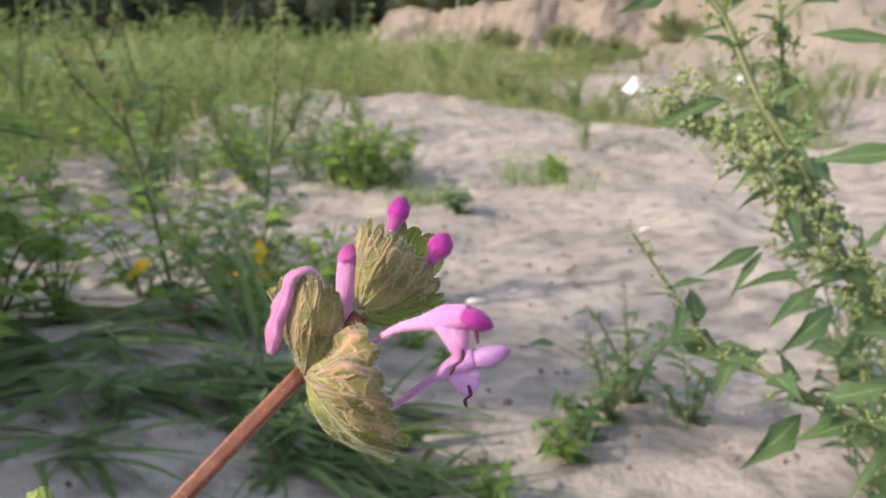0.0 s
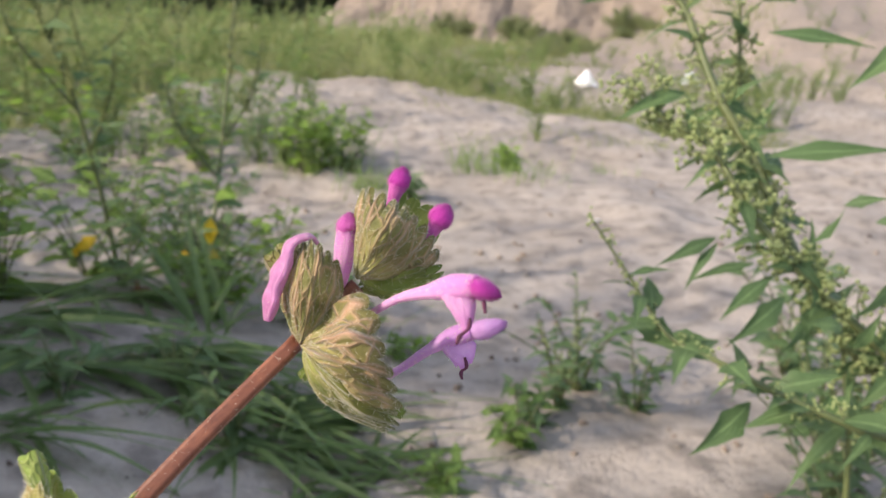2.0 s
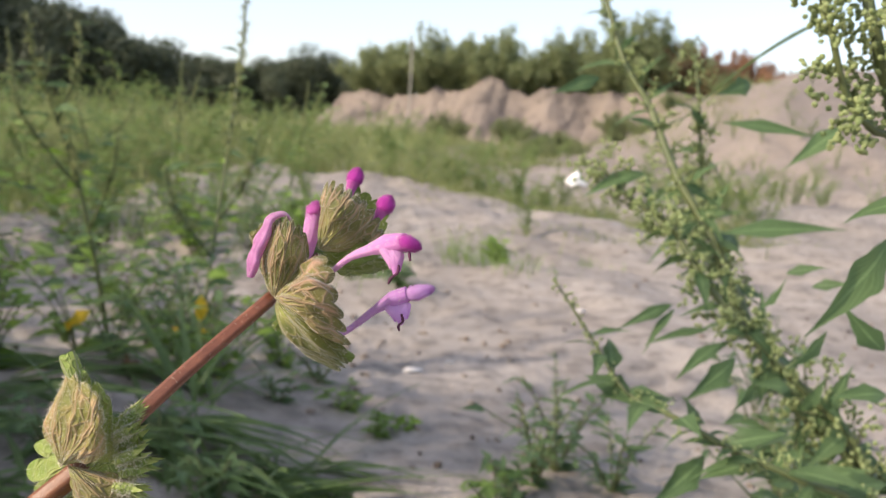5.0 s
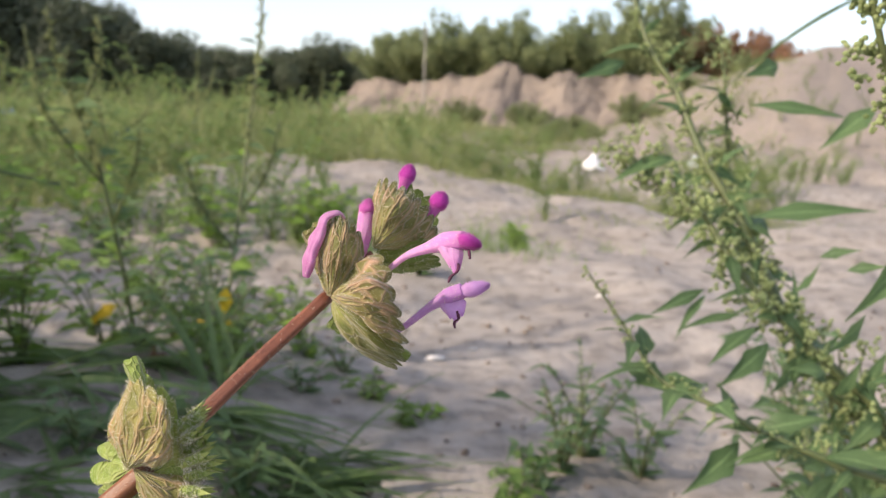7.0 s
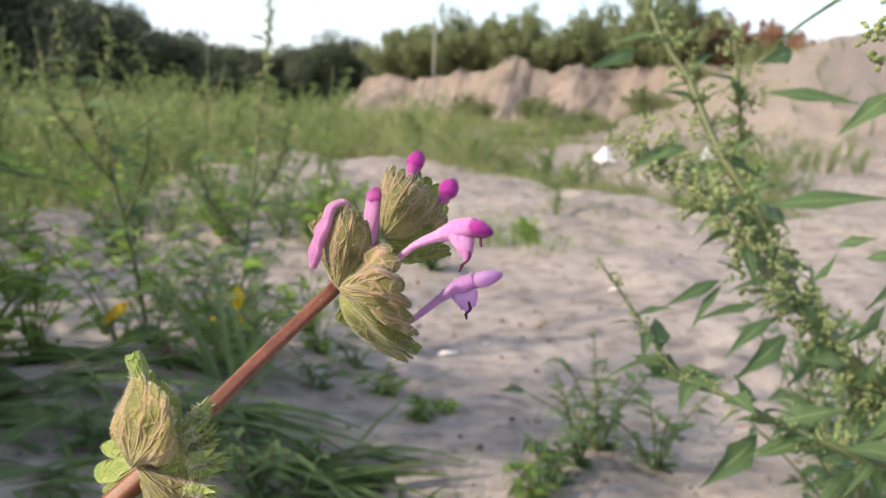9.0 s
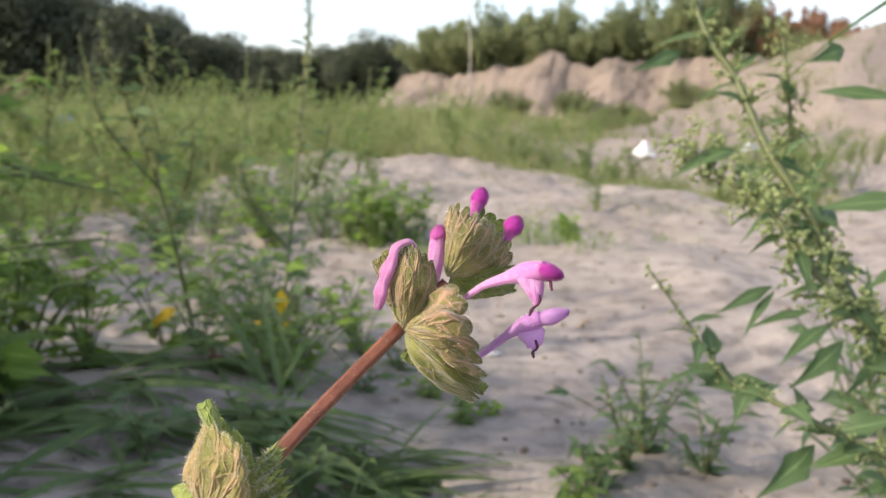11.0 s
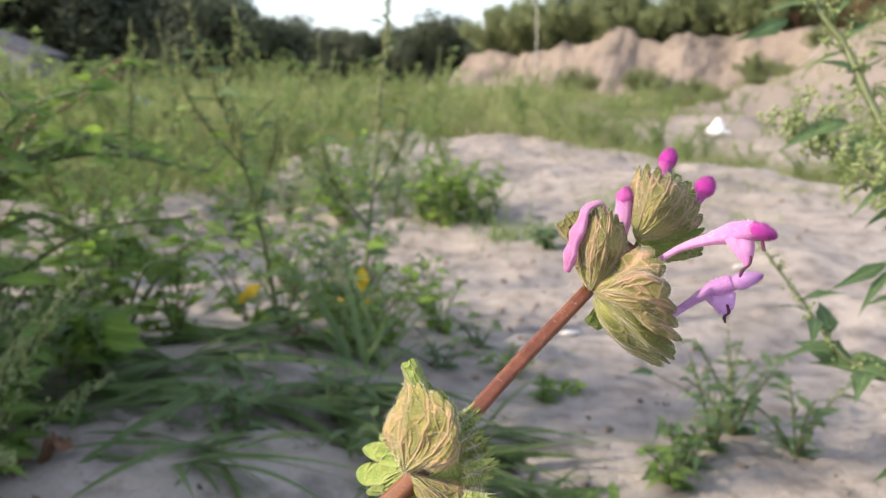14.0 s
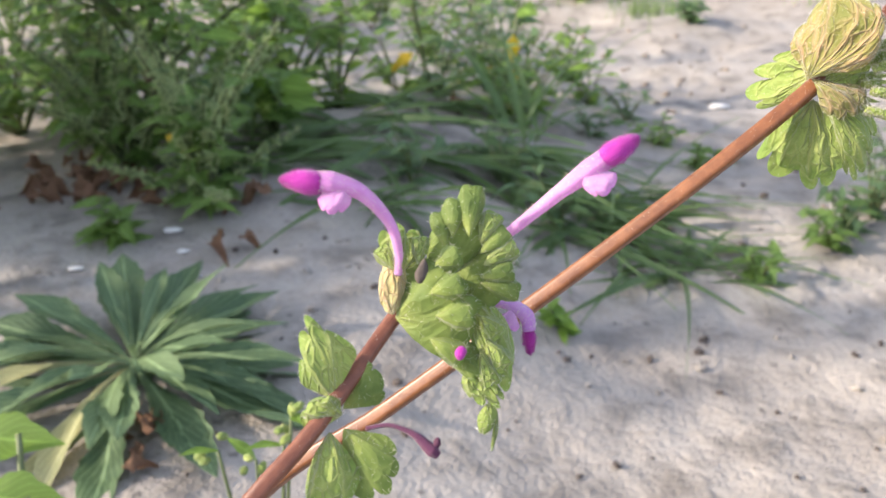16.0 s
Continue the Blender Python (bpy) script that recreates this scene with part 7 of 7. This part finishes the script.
# ---------------------------------------------------------------- distance
def leaf_cloud(centres, radii, count, size, seed, shell=0.55):
    """Many small leaf clumps filling a few rounded masses."""
    r = np.random.default_rng(seed)
    pick = r.integers(0, len(centres), count)
    d = r.normal(0, 1, (count, 3))
    d /= np.linalg.norm(d, axis=1)[:, None]
    c = np.array(centres)[pick] + d * np.array(radii)[pick] * (shell + (1.08 - shell) * r.random((count, 1)) ** 0.5)
    u = r.normal(0, 1, (count, 3))
    u /= np.linalg.norm(u, axis=1)[:, None]
    w = np.cross(u, d + 0.3 * r.normal(0, 1, (count, 3)))
    w /= np.linalg.norm(w, axis=1)[:, None] + 1e-9
    s = size * r.uniform(0.5, 1.3, (count, 1))
    v = np.stack([c - u * s, c - w * s * 0.6, c + u * s, c + w * s * 0.6], 1).reshape(-1, 3)
    f = np.arange(count)[:, None] * 4 + np.arange(4)
    return v.tolist(), f.tolist()


def trees():
    kinds = []
    for k in range(3):
        r = np.random.default_rng(200 + k)
        root = thing("tree", (0, 0, 0), "dark green deciduous tree at the far edge of the field", "tree", "far tree line")
        part("trunk", tube(glide([(0, 0, -0.3), (0.05, 0, 1.0), (0.0, 0.1, 2.4)], 5), [0.2, 0.14, 0.08], 8), BARK, root)
        for j in range(4):
            a = j * 1.6 + k
            part("limb", tube(glide([(0, 0, 1.0 + 0.2 * j), (0.5 * math.cos(a), 0.5 * math.sin(a), 1.9), (0.9 * math.cos(a), 0.9 * math.sin(a), 2.9)], 4), [0.07, 0.03], 6), BARK, root)
        cs = [(r.normal(0, 0.8), r.normal(0, 0.8), r.uniform(0.7, 3.6)) for _ in range(15)]
        rs = [(w := r.uniform(0.85, 1.3), w, w * 0.85) for _ in cs]
        part("crown", leaf_cloud(cs, rs, 11000, 0.10, 210 + k, 0.30), TREE, root)
        kinds.append(root)
    r = np.random.default_rng(5)
    line = [(-44, 50, 2.2), (-39, 52, 2.1), (-35, 49, 2.0), (-31, 51, 1.9), (-27.5, 52, 1.75), (-24.5, 53, 1.6), (-22, 52, 1.34), (-20, 54, 1.28), (-17.8, 54, 1.15), (-15.8, 55, 1.02), (-13.8, 55, 0.93), (-12.2, 56, 0.90),
            (-10.6, 57, 0.92), (-9.0, 57, 0.98), (-7.4, 58, 1.12), (-5.8, 58, 1.16), (-4.4, 59, 1.05), (-3.0, 60, 0.9), (-1.5, 61, 0.8)]
    for i, (x, y, s) in enumerate(line):
        for back in range(2):
            m = Matrix.Translation((x + (r.uniform(-1, 1)), y + 4.0 * back, -0.1)) @ Matrix.Rotation(r.uniform(0, 6.28), 4, "Z") @ Matrix.Scale(s * (1.0 + 0.20 * float(smooth01((-8.0 - x) / 16.0))) * r.uniform(0.92, 1.06), 4)
            n_ = 2 * i + back
            if n_ < 3:
                kinds[n_].matrix_world = m
            else:
                c = copy_thing(kinds[n_ % 3], m)
                c.matrix_world = m


trees()


def shrubs():
    kinds = []
    for k, (mat, label) in enumerate(((WILLOW, "feathery grey-green willow shrub by the sand bank"), (WILLOW, "feathery grey-green willow shrub by the sand bank"), (RUSSET, "russet dried shrub on the sand bank"))):
        r = np.random.default_rng(300 + k)
        root = thing("shrub", (0, 0, 0), label, "shrub", "shrubs on the bank")
        twigs, leaves = [], []
        for i in range(44):
            a, ln = r.uniform(0, 6.28), 1.15 * r.uniform(0.02, 1.0) ** 0.6
            h = (1.15 - 0.45 * ln * ln) * r.uniform(0.65, 1.12)
            line = glide([(0.15 * math.cos(a), 0.15 * math.sin(a), -0.1), (0.5 * ln * math.cos(a), 0.5 * ln * math.sin(a), 0.5 * h), (ln * math.cos(a), ln * math.sin(a), h)], 5)
            twigs.append(tube(line, [0.012, 0.004], 4))
            for p in line[2:]:
                leaves.append(p)
        tagged(part("branchwork", join(*twigs), BARK, root), kind="stuff")
        rr = [(w := 0.085 + 0.15 * (1 - (i % 9) / 8), w, w + 0.07) for i in range(len(leaves))]
        part("foliage", leaf_cloud(leaves, rr, 13000, 0.034, 310 + k, 0.0), mat, root)
        kinds.append(root)
    r = np.random.default_rng(15)
    spots = [(-0.7, 21.6, 0.75, 0), (0.0, 21.5, 0.95, 1), (8.4, 20.0, 0.9, 2), (0.9, 21.3, 1.15, 0), (1.8, 21.2, 1.1, 1), (2.7, 21.0, 1.2, 0), (3.4, 20.8, 0.85, 1), (4.6, 20.9, 1.05, 0), (5.5, 20.2, 1.3, 1),
             (6.1, 20.6, 1.15, 0), (6.6, 20.4, 0.95, 2), (7.2, 20.6, 1.0, 2), (7.8, 20.8, 0.9, 2), (8.9, 20.4, 0.75, 2), (9.7, 20.6, 0.65, 2), (10.6, 20.4, 0.75, 2), (11.6, 20.2, 0.6, 2), (12.6, 20.5, 0.7, 2)]
    spots += [(4.6, 17.2, 0.42, 0), (5.6, 16.6, 0.36, 1), (6.6, 16.2, 0.45, 0), (2.6, 18.2, 0.5, 1), (1.2, 18.8, 0.55, 0), (3.6, 17.6, 0.34, 1)]
    spots += [(2.15, 11.4, 0.20, 0), (2.75, 12.2, 0.24, 1), (3.5, 13.1, 0.18, 0), (2.3, 13.0, 0.26, 1), (1.7, 10.3, 0.16, 0), (4.3, 14.4, 0.22, 1)]
    for i, (x, y, s, k) in enumerate(spots):
        m = Matrix.Translation((x, y, (1.15 if x < 7.5 else 1.2) if y > 19 else float(ground_z(x, y)) - 0.02)) @ Matrix.Rotation(r.uniform(0, 6.28), 4, "Z") @ Matrix.Scale(s * (1.0 if y < 19 else 1.12 if x < 4 else 1.35 if k < 2 else 1.2), 4)
        if i < 3:
            kinds[k].matrix_world = m
        else:
            c = copy_thing(kinds[k], m)
            c.matrix_world = m


shrubs()
pole = part("post", tube([(0, 0, -0.2), (0.01, 0, 0.8), (0.0, 0, 2.25)], [0.022, 0.018, 0.015], 7), POST)
pole.location = on_ground(0.32, 19.0)
tagged(pole, "thin weathered grey post standing in the weeds", "post")


def shed():
    root = thing("concrete_block_hut", (-26.4, 42, 0), "low grey concrete hut before dark trees", "building")
    part("wall", ([(-2, -1.5, -0.2), (2, -1.5, -0.2), (2, 1.5, -0.2), (-2, 1.5, -0.2), (-2, -1.5, 3.4), (2, -1.5, 1.9), (2, 1.5, 1.9), (-2, 1.5, 3.4)],
                  [(0, 1, 5, 4), (1, 2, 6, 5), (2, 3, 7, 6), (3, 0, 4, 7)]), CONCRETE, root, smooth=False)
    part("roof", ([(-2.2, -1.7, 3.485), (2.2, -1.7, 1.835), (2.2, 1.7, 1.835), (-2.2, 1.7, 3.485), (-2.2, -1.7, 3.64), (2.2, -1.7, 1.99), (2.2, 1.7, 1.99), (-2.2, 1.7, 3.64)],
                  [(0, 1, 5, 4), (1, 2, 6, 5), (2, 3, 7, 6), (3, 0, 4, 7), (4, 5, 6, 7), (3, 2, 1, 0)]), ROOFING, root, smooth=False)


shed()
